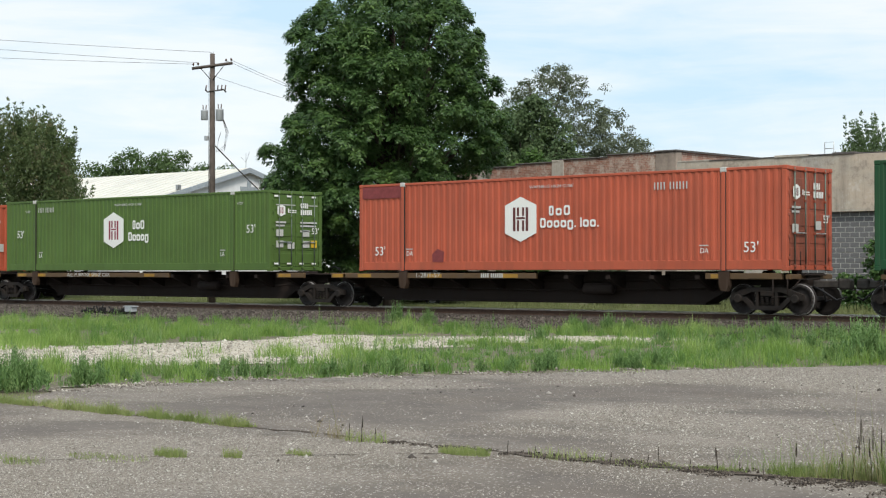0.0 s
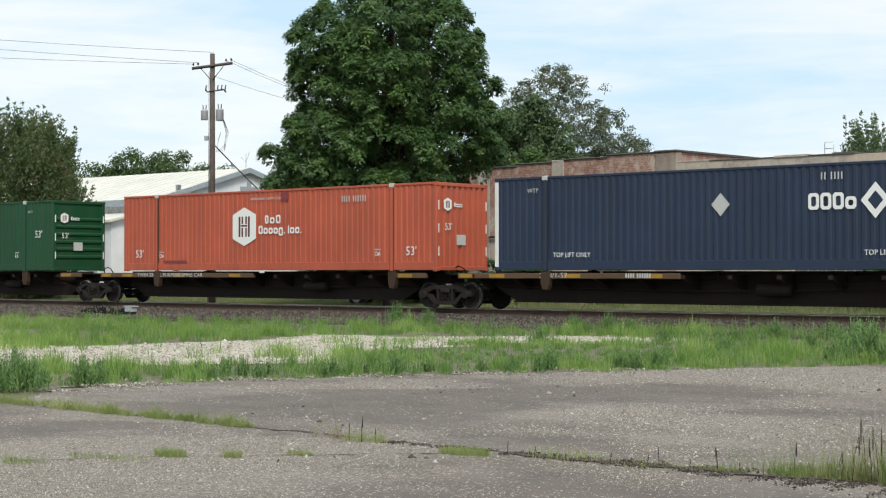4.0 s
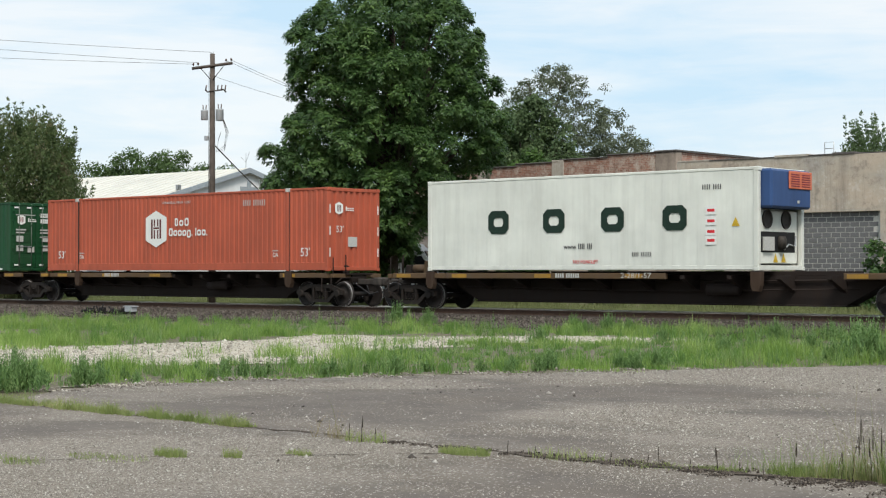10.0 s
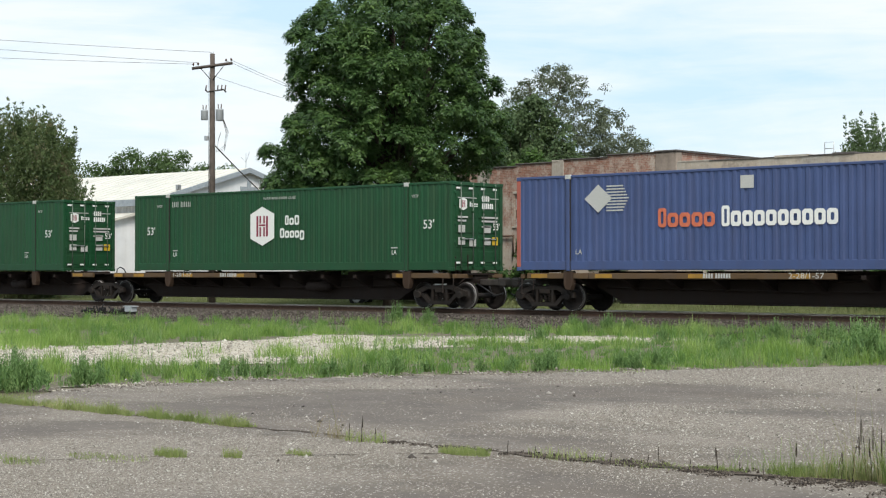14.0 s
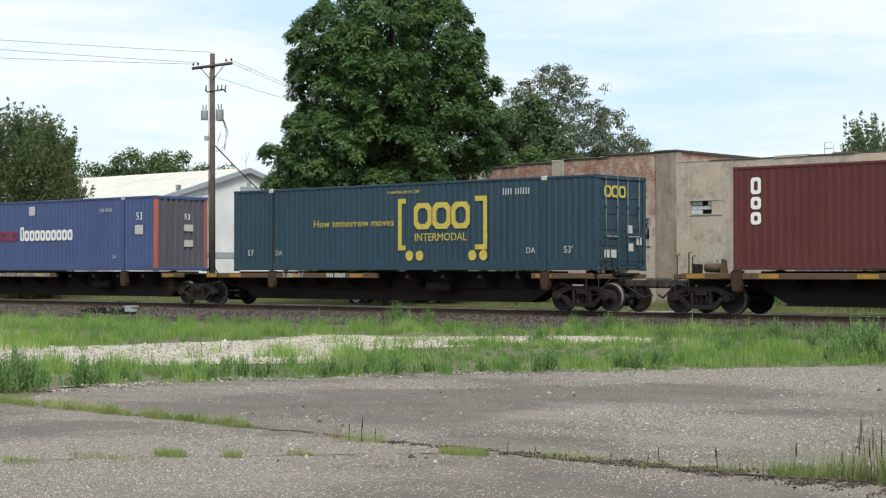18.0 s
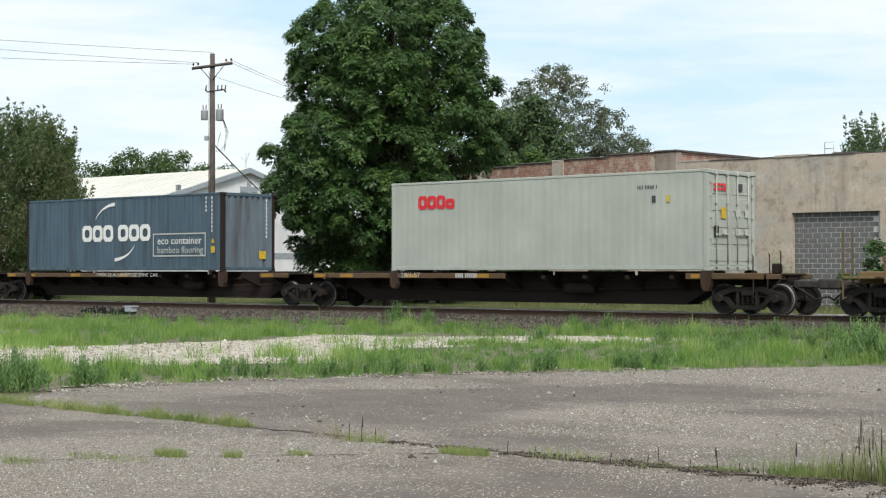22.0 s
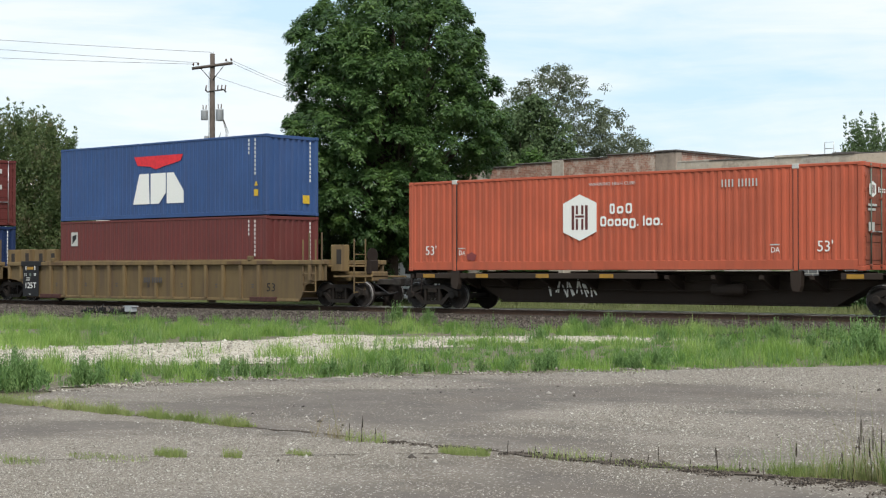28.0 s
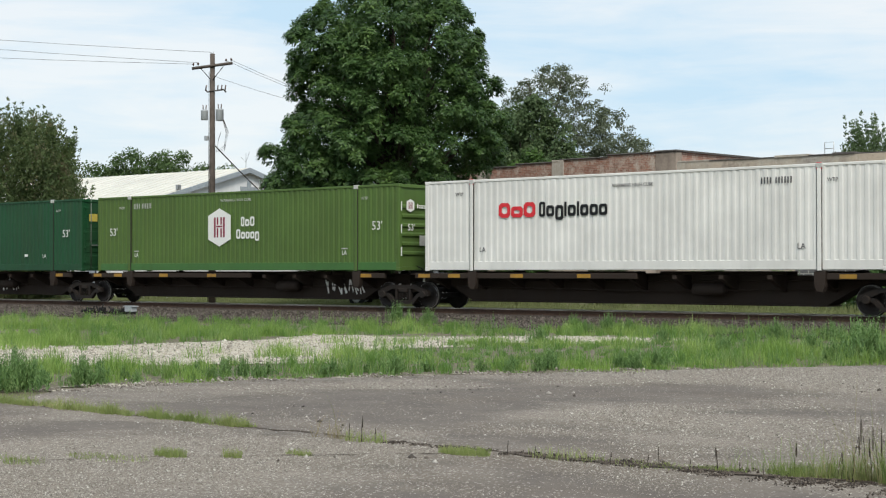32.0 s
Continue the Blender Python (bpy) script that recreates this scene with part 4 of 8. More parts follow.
def frame_mesh():
    """One cast side frame of a truck, in its (x, z) plane, 0.13 thick."""
    s = Shape()
    h = 0.065
    s.prism([(-1.12, 0.40), (-1.12, 0.56), (-0.94, 0.62), (-0.52, 0.76), (0.52, 0.76), (0.94, 0.62), (1.12, 0.56), (1.12, 0.40), (1.0, 0.40), (0.98, 0.50), (0.78, 0.50), (0.48, 0.63), (-0.48, 0.63), (-0.78, 0.50), (-0.98, 0.50), (-1.0, 0.40)], "y", -h, h)
    s.prism([(-0.78, 0.50), (-0.64, 0.47), (-0.40, 0.25), (0.40, 0.25), (0.64, 0.47), (0.78, 0.50), (0.80, 0.40), (0.70, 0.36), (0.46, 0.13), (-0.46, 0.13), (-0.70, 0.36), (-0.80, 0.40)], "y", -h, h)
    for x in (-0.34, 0.26):
        s.prism([(x, 0.24), (x + 0.08, 0.24), (x + 0.08, 0.64), (x, 0.64)], "y", -h * 0.9, h * 0.9)
    for x in (-0.89, 0.89):
        s.lathe((x, 0, 0.44), "y", [(-0.12, 0.05), (-0.12, 0.1), (-0.09, 0.125), (0.06, 0.125)], 14)
    return s.mesh("side_frame", TRUCK)


def spring_mesh():
    s = Shape()
    for x in (-0.16, 0.0, 0.16):
        path = [(x + 0.055 * math.cos(i * 1.05), 0.055 * math.sin(i * 1.05), 0.25 + i * 0.0095) for i in range(26)]
        s.tube(path, 0.017, 5)
    return s.mesh("spring", TRUCK)


FRAME_MESH, SPRING_MESH = frame_mesh(), spring_mesh()
BOLSTER_MESH = Shape().cbox(-0.2, 0.2, -1.08, 1.08, 0.5, 0.66, 0.03).cbox(-0.3, 0.3, -0.35, 0.35, 0.6, 0.85, 0.04).mesh("bolster", TRUCK)
BRAKE_MESH = Shape().cbox(-0.46, -0.4, -0.85, 0.85, 0.33, 0.46, 0.02).cbox(0.4, 0.46, -0.85, 0.85, 0.33, 0.46, 0.02).mesh("brake_beam", TRUCK)


def truck(car, x, along):
    """A two-axle truck, a part of its car; along is its place in the train."""
    t = part("truck", BOLSTER_MESH, None, car, "grimy dark cast steel truck", pose(x, 0, 0))
    for side in (-1, 1):
        part("side_frame", FRAME_MESH, None, t, "", pose(0, side * 1.0, 0, 0, 0, 0 if side < 0 else 180))
        part("spring", SPRING_MESH, None, t, "", pose(0, side * 1.0, 0))
    part("brake_beam", BRAKE_MESH, None, t)
    for dx in (-AXLE_GAP / 2, AXLE_GAP / 2):
        w = part("wheelset", WHEELSET_MESH, None, t, "dark steel wheelset, worn treads with a painted highlight", pose(dx, 0, WHEEL_R))
        WHEELSETS.append((w, along + dx, dx))
    return t


def coupler(car, x, d):
    """Coupler and hoses at an end; d is the way out of the car."""
    s = Shape().cbox(min(x, x + d * 0.9), max(x, x + d * 0.9), -0.1, 0.1, 0.74, 0.95, 0.03).cbox(min(x + d * 0.8, x + d * 1.15), max(x + d * 0.8, x + d * 1.15), -0.17, 0.17, 0.70, 1.0, 0.05)
    part("coupler", s, DARK_STEEL, car, "rusty knuckle coupler")
    part("air_hose", Shape().tube([(x + d * 0.2, -0.45, 0.8), (x + d * 0.5, -0.45, 0.66), (x + d * 0.85, -0.35, 0.42), (x + d * 1.1, -0.2, 0.5)], 0.028, 7), MARK_BLACK, car, "black rubber hose")


def spine_car(x0, x1, posts, label, first=False, last=False, dark=False, words=(), seed=0):
    """One unit of a spine car between the middles of its trucks; posts: where the container's feet stand along the train."""
    rnd = random.Random(seed)
    L = x1 - x0
    car = thing("spine_car", label, "rail car", "cars of the train", pose(x0, TRACK_Y, RAIL_Z))
    TRAIN.append(car)
    body, edge = (SPINE_BLACK, SPINE_BLACK) if dark else (SPINE, CAR_YELLOW)
    a, b = (-0.9 if first else 0.35), (L + 0.9 if last else L - 0.35)
    sill = [(a, 1.08), (b, 1.08), (b, 0.80), (L - 1.4, 0.80), (L - 2.4, 0.27), (2.4, 0.27), (1.4, 0.80), (a, 0.80)]
    part("centre_sill", Shape().prism(sill, "y", -0.34, 0.34), body, car)
    # top plates under the container, with a few open lengths between them
    q = 1.5
    while q < L - 1.6:
        e = min(q + rnd.uniform(2.2, 4.6), L - 1.5)
        part("top_plate", Shape().cbox(q, e, -0.3, 0.3, 1.078, 1.206, 0.01), body, car)
        q = e + rnd.choice((0.06, 0.1, 0.5, 0.9))
    part("sill_flange", Shape().cbox(2.35, L - 2.35, -0.42, 0.42, 0.23, 0.275, 0.01), body, car)
    # side edge beams with yellow stretches
    spans = [(a + 0.35, L * 0.10), (L * 0.10, L * rnd.uniform(0.50, 0.58)), (L * rnd.uniform(0.885, 0.9), b - 0.3)]
    for i, (p, q) in enumerate(spans):
        for side in (-1, 1):
            y0, y1 = (-1.24, -1.10) if side < 0 else (1.10, 1.24)
            beam = part("edge_beam", Shape().cbox(p, q - 0.02, y0, y1, 0.975, 1.15, 0.015), edge, car, "grimy yellow edge beam" if not dark else "")
            part("deck_strip", Shape().cbox(p, q - 0.02, min(0.34 * side, 1.10 * side), max(0.34 * side, 1.10 * side), 1.105, 1.135, 0.006), body, car)
            if side < 0:
                n = (1 if dark else 2) if i != 1 else (3 if dark else 5)
                for k in range(n):
                    xa = p + (q - p) * (k + 0.15) / n
                    part("reflector_patch", Shape().cbox(xa, xa + (0.5 if dark else 0.62), -1.247, -1.239, 1.0, 1.12, 0.003), BRIGHT_YELLOW if (dark or k % 2 == 0) else edge, beam)
    x = 1.4
    while x < L - 1.2:
        for side in (-1, 1):
            y0, y1 = min(0.34 * side, 1.2 * side), max(0.34 * side, 1.2 * side)
            o = [(side * 0.34, 0.62), (side * 0.34, 1.09), (side * 1.2, 1.09), (side * 1.2, 0.98)]
            part("cross_arm", Shape().prism(o, "x", x - 0.07, x + 0.07), body, car)
        x += 1.55
    for xp in posts:
        xl = xp - x0
        for side in (-1, 1):
            o = [(xl - 0.17, 1.19), (xl + 0.17, 1.19), (xl + 0.15, 0.8), (xl + 0.09, 0.64), (xl - 0.1, 0.66), (xl - 0.16, 0.82)]
            y0, y1 = (-1.30, -1.12) if side < 0 else (1.12, 1.30)
            part("pedestal", Shape().prism(o, "y", y0, y1), RUSTY if not dark else SPINE_BLACK, car, "rusty container pedestal")
            part("latch", Shape().cbox(xl - 0.16, xl + 0.16, y0 + 0.02, y1 - 0.02, 1.185, 1.225, 0.01), DARK_STEEL, car)
    # underframe gear
    part("air_tank", Shape().lathe((L * 0.66, -0.66, 0.68), "x", [(-0.55, 0.08), (-0.5, 0.17), (0.5, 0.17), (0.55, 0.08)], 14), body, car, "brown air tank")
    part("brake_rod", Shape().tube([(1.9, -0.5, 0.72), (L * 0.5, -0.5, 0.62), (L - 1.9, -0.5, 0.72)], 0.022, 6), body, car)
    part("train_line", Shape().tube([(1.0, -0.40, 0.98), (L * 0.3, -0.40, 0.92), (L * 0.7, -0.40, 0.92), (L - 1.0, -0.40, 0.98)], 0.03, 6), body, car)
    for end, on in ((0.0, first), (L, last)):
        d = -1 if end == 0.0 else 1
        part("end_platform", Shape().cbox(min(end - d * 1.0, end + d * (0.95 if on else 0.0)), max(end - d * 1.0, end + d * (0.95 if on else 0.0)), -0.62, 0.62, 1.085, 1.13, 0.01), SPINE, car, "rusty end platform")
        if on:
            coupler(car, end + d * 0.9, d)
            part("brake_housing", Shape().cbox(end + d * 0.55 - 0.1, end + d * 0.55 + 0.1, -0.5, -0.2, 1.135, 1.42, 0.03), SPINE, car)
            rail_x = end + d * 0.75
            for gx, gy, gz in ((rail_x, -1.12, 1.66), (rail_x - d * 0.52, -1.12, 1.62), (rail_x, -0.5, 1.74)):
                part("grab_post", Shape().tube([(gx, gy, 0.92), (gx, gy, gz), (gx - d * 0.06, gy + 0.05, gz + 0.03)], 0.02, 6), SPINE, car, "thin upright grab iron")
            part("cut_lever", Shape().tube([(end + d * 0.95, -1.2, 0.8), (end + d * 0.97, -0.9, 0.98), (end + d * 0.99, -0.1, 0.98)], 0.016, 5), SPINE, car, "bent uncoupling lever")
            for hy, hz in ((-0.62, 0.30), (0.32, 0.36)):
                part("air_hose", Shape().tube([(end + d * 0.92, hy, 0.86), (end + d * 1.02, hy, 0.6), (end + d * 1.06, hy + 0.05, hz), (end + d * 1.2, hy + 0.1, hz + 0.05)], 0.03, 6), MARK_BLACK, car, "black rubber hose hanging down")
            part("step", Shape().tube([(rail_x, -1.22, 0.98), (rail_x, -1.24, 0.5), (rail_x - d * 0.45, -1.24, 0.5), (rail_x - d * 0.45, -1.22, 0.98)], 0.022, 6), SPINE, car, "stirrup step")
            if d < 0:
                part("brake_cylinder", Shape().lathe((end - d * 0.25, -0.72, 1.3), "x", [(-0.3, 0.05), (-0.28, 0.13), (0.16, 0.13), (0.2, 0.07), (0.36, 0.04)], 12), CAR_YELLOW, car, "grimy tan brake cylinder")
                part("lever_bracket", Shape().prism([(end + 0.55, 1.13), (end + 0.8, 1.13), (end + 0.76, 1.52), (end + 0.62, 1.56)], "y", -0.95, -0.9), CAR_YELLOW, car, "tan lever bracket")
            part("end_beam", Shape().cbox(rail_x - 0.08, rail_x + 0.08, -1.2, 1.2, 0.98, 1.12, 0.015), edge, car)
        else:
            part("cable_loop", Shape().tube([(end - 0.3, -0.3, 1.12), (end - 0.22, -0.34, 1.3), (end, -0.36, 1.38), (end + 0.2, -0.34, 1.3), (end + 0.3, -0.3, 1.12)], 0.022, 6), MARK_BLACK, car, "black hose loop")
    for text, xw, sz in words:
        m = on_side(xw, 1.005, -1.249)
        if text[0] == "#":
            sign("number_bars", text[1:], 0.135, MARK_DIM, car, m, "", 0.7, 0.2)
        else:
            letters("lettering", text, sz, MARK_DIM, car, m, wide=1.25)
    truck(car, 0.0, x0)
    if last:
        truck(car, L, x1)
    return car


def well_car(x0, x1, label, first=False, last=False):
    """One unit of a well car; its pit hangs between the trucks."""
    L = x1 - x0
    car = thing("well_car", label, "rail car", "cars of the train", pose(x0, TRACK_Y, RAIL_Z))
    TRAIN.append(car)
    a, b = 1.2, L - 1.35
    for s in (-1, 1):
        y0, y1 = (-1.46, -1.40) if s < 0 else (1.40, 1.46)
        o = [(a + 0.55, 0.17), (b - 0.2, 0.17), (b - 0.02, 0.42), (b + 0.12, 0.72), (b + 0.4, 0.86), (L - 0.25, 0.9), (L - 0.25, 1.44), (0.32, 1.44), (0.32, 0.9), (a - 0.45, 0.86), (a, 0.76), (a + 0.3, 0.5)]
        wall = part("side_wall", Shape().prism(o, "y", y0, y1), WELL_PANEL, car)
        ya, yb = (y0 - 0.10, y0) if s < 0 else (y1, y1 + 0.10)
        part("top_chord", Shape().cbox(0.3, L - 0.22, y0 - 0.11, y1 + 0.11, 1.44, 1.60, 0.02), WELL, car)
        part("chord_lip", Shape().cbox(2.9, L - 2.9, y0 - 0.05, y1 + 0.05, 1.60, 1.635, 0.01), WELL, car)
        part("bottom_chord", Shape().cbox(a + 0.5, b - 0.2, y0 - 0.05, y1 + 0.035, 0.15, 0.25, 0.015), WELL, car)
        n = 14
        for i in range(n):
            xr = 3.3 + (L - 6.85) * i / (n - 1)
            part("stiffener", Shape().prism([(xr - 0.05, 0.25), (xr + 0.05, 0.25), (xr + 0.075, 1.44), (xr - 0.075, 1.44)], "y", ya, yb), WELL, wall)
        for xe in (0.42, 1.25, L - 0.42, L - 0.95):
            part("end_stiffener", Shape().prism([(xe - 0.06, 0.9), (xe + 0.06, 0.9), (xe + 0.07, 1.44), (xe - 0.07, 1.44)], "y", ya, yb), WELL, wall)
        if s < 0:
            for xq, rr in ([(L - 2.6, False)] if not last else []) + ([(1.46, True)] if not first else []):
                part("chord_cover", Shape().cbox(xq - 0.15, xq + 1.25, ya - 0.02, y1 + 0.12, 1.425, 1.63, 0.015), MARK_BLACK, wall, "black painted stretch of top chord")
                pl = part("placard", Shape().cbox(xq, xq + 1.08, ya - 0.02, ya + 0.01, 0.18, 1.42, 0.01), MARK_BLACK, wall, "black placard with white figures")
                yt = ya - 0.024
                letters("lettering", "53" if rr else "48", 0.17, MARK, pl, on_side(xq + 0.1, 1.02, yt))
                letters("lettering", "48" if rr else "6", 0.17, MARK, pl, on_side(xq + 0.75, 1.02, yt))
                flat("ring_mark", [(0.075 * math.cos(i * math.pi / 7), 0.075 * math.sin(i * math.pi / 7)) for i in range(14)], ROD, pl, on_side(xq + 0.52, 1.08, yt))
                for q in (0.2, 0.82):
                    part("handle", Shape().cbox(xq + q, xq + q + 0.05, ya - 0.04, ya - 0.02, 1.26, 1.42, 0.008), MARK, pl, "white handle")
                part("reflector", Shape().cbox(xq + 0.3, xq + 0.74, ya - 0.03, ya - 0.02, 1.28, 1.39, 0.004), BRIGHT_YELLOW, pl, "yellow reflective strip")
                for k in range(2 if rr else 4):
                    sign("small_print", "TTTTTTTTT", 0.05, MARK_DIM, pl, on_side(xq + 0.25, 0.92 - k * 0.09, yt))
                if rr:
                    letters("lettering", "125T", 0.34, MARK, pl, on_side(xq + 0.12, 0.52, yt), wide=1.15)
                sign("small_print", "TTTT", 0.05, MARK_DIM, pl, on_side(xq + 0.45, 0.26, yt))
            letters("lettering", "53", 0.42, MARK_BLACK, wall, on_side(L - 3.22, 0.5, y0 - 0.006), wide=1.15)
            sign("number_bars", "TTTT TTTTTT", 0.2, MARK_GREY, wall, on_side(4.0 if x0 < 300 else 9.3, 0.78, ya - 0.004), "worn dark number bars", 0.5, 0.2)
            for xs in (1.6, 3.4, L - 3.6, L - 5.2):
                part("reflector", Shape().cbox(xs, xs + 0.8, ya - 0.018, ya - 0.008, 1.46, 1.57, 0.003), CAR_YELLOW if xs > 3 else BRIGHT_YELLOW, wall, "grimy yellow reflective strip")
            for k in range(7):
                xk = 3.55 + k * 1.95
                for j in range(2):
                    sign("small_print", "TTTTT", 0.045, MARK_GREY, wall, on_side(xk, 0.62 + 0.09 * j, y0 - 0.004))
            if 280 < x0 < 300:
                for k, xk in enumerate((7.2, 8.05, 8.9)):
                    flat("company_name", rect(0.08, 0.58, 0.06, 0.56) if k < 2 else [(0, 0.31), (0.38, 0), (0.76, 0.31), (0.38, 0.62)], FADED_RED, wall, on_side(xk, 0.5, ya - 0.003), "worn dark red company mark as plain blocks")
            for xj in (L - 4.0, 2.62):
                part("jack_pad", Shape().cbox(xj, xj + 1.35, ya - 0.02, y0, 0.13, 0.30, 0.02), PAD_RED, car, "dark red jacking pad")
            part("latch_box", Shape().cbox(L - 4.1, L - 3.92, ya - 0.04, y1, 1.58, 1.76, 0.03), WELL_PANEL, car, "tan latch box")
            part("latch_box", Shape().cbox(3.38, 3.56, ya - 0.04, y1, 1.58, 1.76, 0.03), WELL_PANEL, car, "tan latch box")
            for xw, hgt in (((0.45, 0.52), (1.42, 0.5), (2.25, 0.5)) if not first else ((1.9, 0.5),)):
                w = 0.6
                fr = part("guide_frame", Shape().cbox(xw, xw + w, -1.0, -0.6, 1.61, 1.61 + hgt, 0.02), WELL, car, "tan guide frame with a slot painted as dark shade")
                # thin dark plate on the solid frame draws the shade of a slot
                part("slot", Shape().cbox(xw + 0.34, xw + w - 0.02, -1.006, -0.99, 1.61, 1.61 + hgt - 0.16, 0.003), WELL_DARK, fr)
            fr = part("guide_frame", Shape().cbox(L - 0.42, L + 0.1, -1.05, -0.65, 1.2, 2.12, 0.02), WELL, car, "tan guide frame with a slot painted as dark shade")
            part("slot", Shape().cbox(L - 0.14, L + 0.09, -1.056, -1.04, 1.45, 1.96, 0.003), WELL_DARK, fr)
            for ya2 in (-1.5, -1.2):
                for xr in (L - 1.32, L - 0.7):
                    part("grab_post", Shape().cbox(xr - 0.025, xr + 0.025, ya2 - 0.025, ya2 + 0.025, 0.5 if ya2 < -1.4 else 1.6, 2.3 if ya2 < -1.4 else 2.55, 0.008), WELL if ya2 < -1.4 else WELL_PANEL, car)
            for z in (0.5, 0.8, 1.12, 1.42):
                part("ladder_rung", Shape().tube([(L - 1.32, -1.54, z), (L - 0.7, -1.54, z)], 0.016, 6), WELL, car)
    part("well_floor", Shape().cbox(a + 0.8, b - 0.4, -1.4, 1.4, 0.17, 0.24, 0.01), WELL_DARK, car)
    for xe in (a + 0.95, b - 0.45):
        part("bulkhead", Shape().cbox(xe - 0.05, xe + 0.05, -1.4, 1.4, 0.3, 1.44, 0.015), WELL, car)
    for end, on in ((0.0, first), (L, last)):
        d = -1 if end == 0.0 else 1
        xin = end - d * 1.9
        xo = end + d * (0.95 if on else -0.2)
        part("end_sill", Shape().cbox(min(xin, xo), max(xin, xo), -0.4, 0.4, 0.86, 1.2, 0.03), WELL, car)
        part("end_deck", Shape().cbox(min(xin, end - d * 0.35), max(xin, end - d * 0.35), -1.4, 1.4, 1.36, 1.42, 0.01), WELL, car)
        if on:
            coupler(car, end + d * 0.85, d)
            xr = end + d * 0.95
            for ya in (-1.3, -0.75):
                part("grab_post", Shape().cbox(xr - 0.022, xr + 0.022, ya - 0.022, ya + 0.022, 0.45, 2.3, 0.008), WELL_PANEL, car)
            for z in (0.5, 0.82, 1.14, 1.46, 1.78):
                part("ladder_rung", Shape().tube([(xr, -1.3, z), (xr, -0.75, z)], 0.018, 6), WELL, car)
            part("end_walkway", Shape().cbox(min(end, xr), max(end, xr), -1.35, 1.35, 1.0, 1.06, 0.01), WELL, car)
            if d < 0:
                continue
            part("brake_wheel", Shape().lathe((xr - d * 0.15, -0.25, 1.75), "x", [(-0.02, 0.2), (-0.02, 0.26), (0.02, 0.26), (0.02, 0.2)], 18), SPINE, car, "brake wheel")
            part("brake_housing", Shape().cbox(xr - d * 0.15 - 0.12, xr - d * 0.15 + 0.12, -0.45, -0.05, 1.1, 1.6, 0.04), SPINE, car)
    truck(car, 0.0, x0)
    if last:
        truck(car, L, x1)
    return car


def posts53(x):
    return (x + (L53 - L40) / 2, x + (L53 + L40) / 2)


def ends40(x):
    return (x + 0.09, x + L40 - 0.09)


BROWN_LABEL = "grimy brown spine car unit with yellow edge beams"
BLACK_LABEL = "grimy black spine car unit with yellow reflector patches"
W1 = ((("2-28/1-57"), 6.2, 0.22), ("#TTTT TTTTTT", 9.2, 0.2))
W2 = (("ALL PURPOSE SPINE CAR", 4.2, 0.2),)
W3 = (("TWIN 28-ALL PURPOSE SPINE CAR", 3.0, 0.2),)
# start, end, container feet, first, last, dark, words
UNITS = [
    (-77.4, -58.9, posts53(-77.4), True, False, False, W1),
    (-58.9, -40.4, posts53(-58.85), False, False, False, W2),
    (-40.4, -22.9, posts53(-38.29), False, True, False, ((("1-28/1-57"), 4.6, 0.22), ("#TTTT TTTTTT", 7.4, 0.2))),
    (-18.6, -1.05, posts53(-19.56), True, False, False, (("#TTTT TTTTTT", 4.5, 0.2), ("2-28/1-57", 8.6, 0.22))),
    (-1.05, 17.5, posts53(1.2), False, False, False, W3),
    (17.5, 35.4, posts53(19.78), False, True, False, (("2-28/1-57", 4.0, 0.22), ("#TTTT TTTTTT", 7.2, 0.2))),
    (39.7, 56.3, posts53(38.8), True, False, False, (("#TTTT TTTTTT", 7.8, 0.2),)),
    (56.3, 73.9, posts53(56.4), False, False, False, W2),
    (73.9, 90.7, posts53(75.2), False, True, False, (("#TTTT TTTTTT", 5.0, 0.2),)),
    (94.9, 112.7, ends40(95.95), True, False, False, (("#TTTT TTTTTT", 6.2, 0.2), ("2-28/1-57", 8.6, 0.22))),
    (112.7, 131.3, posts53(112.66), False, False, False, (("ALL PURPOSE SPINE CAR", 6.0, 0.2),)),
    (131.3, 148.8, posts53(133.4), False, True, False, (("1-28/1-57", 4.3, 0.22), ("#TTTT TTTTTT", 7.0, 0.2))),
    (153.1, 171.0, posts53(152.2), True, False, False, (("#TTTT TTTTTT", 5.8, 0.2), ("2-28/1-57", 8.5, 0.22))),
    (171.0, 189.4, posts53(171.1), False, False, False, (("TWIN 28-ALL PURPOSE SPINE CAR", 5.6, 0.2),)),
    (189.4, 207.1, posts53(191.7), False, True, False, (("2-28/1-57", 4.8, 0.22), ("#TTTT TTTTTT", 7.0, 0.2))),
    (211.3, 228.9, ends40(212.5), True, False, False, (("#TTTT TTTTTT", 5.8, 0.2), ("2-28/1-57", 9.2, 0.22))),
    (228.9, 247.25, ends40(231.1), False, False, False, (("TWIN 28-ALL PURPOSE SPINE CAR", 6.8, 0.2),)),
    (247.25, 265.0, ends40(251.7), False, True, False, (("2-28/1-57", 4.6, 0.22), ("#TTTT TTTTTT", 7.2, 0.2))),
    (331.3, 347.8, posts53(330.5), True, False, True, ()),
    (347.8, 365.0, posts53(349.0), False, False, True, ()),
    (365.0, 382.3, posts53(366.2), False, False, True, ()),
    (382.3, 399.8, posts53(383.5), False, True, True, ()),
]
for i, (x0, x1, feet, first, last, dark, words) in enumerate(UNITS):
    spine_car(x0, x1, feet, BLACK_LABEL if dark else BROWN_LABEL, first, last, dark, words, i)
WELL_LABEL = "dusty tan well car unit with ribbed sides"
well_car(269.0, 288.35, WELL_LABEL, True, False)
well_car(288.35, 307.8, WELL_LABEL, False, False)
well_car(307.8, 327.05, WELL_LABEL, False, True)

# scrawled paint on the sills of the black cars: plain strokes
SCRAWL = Shape()
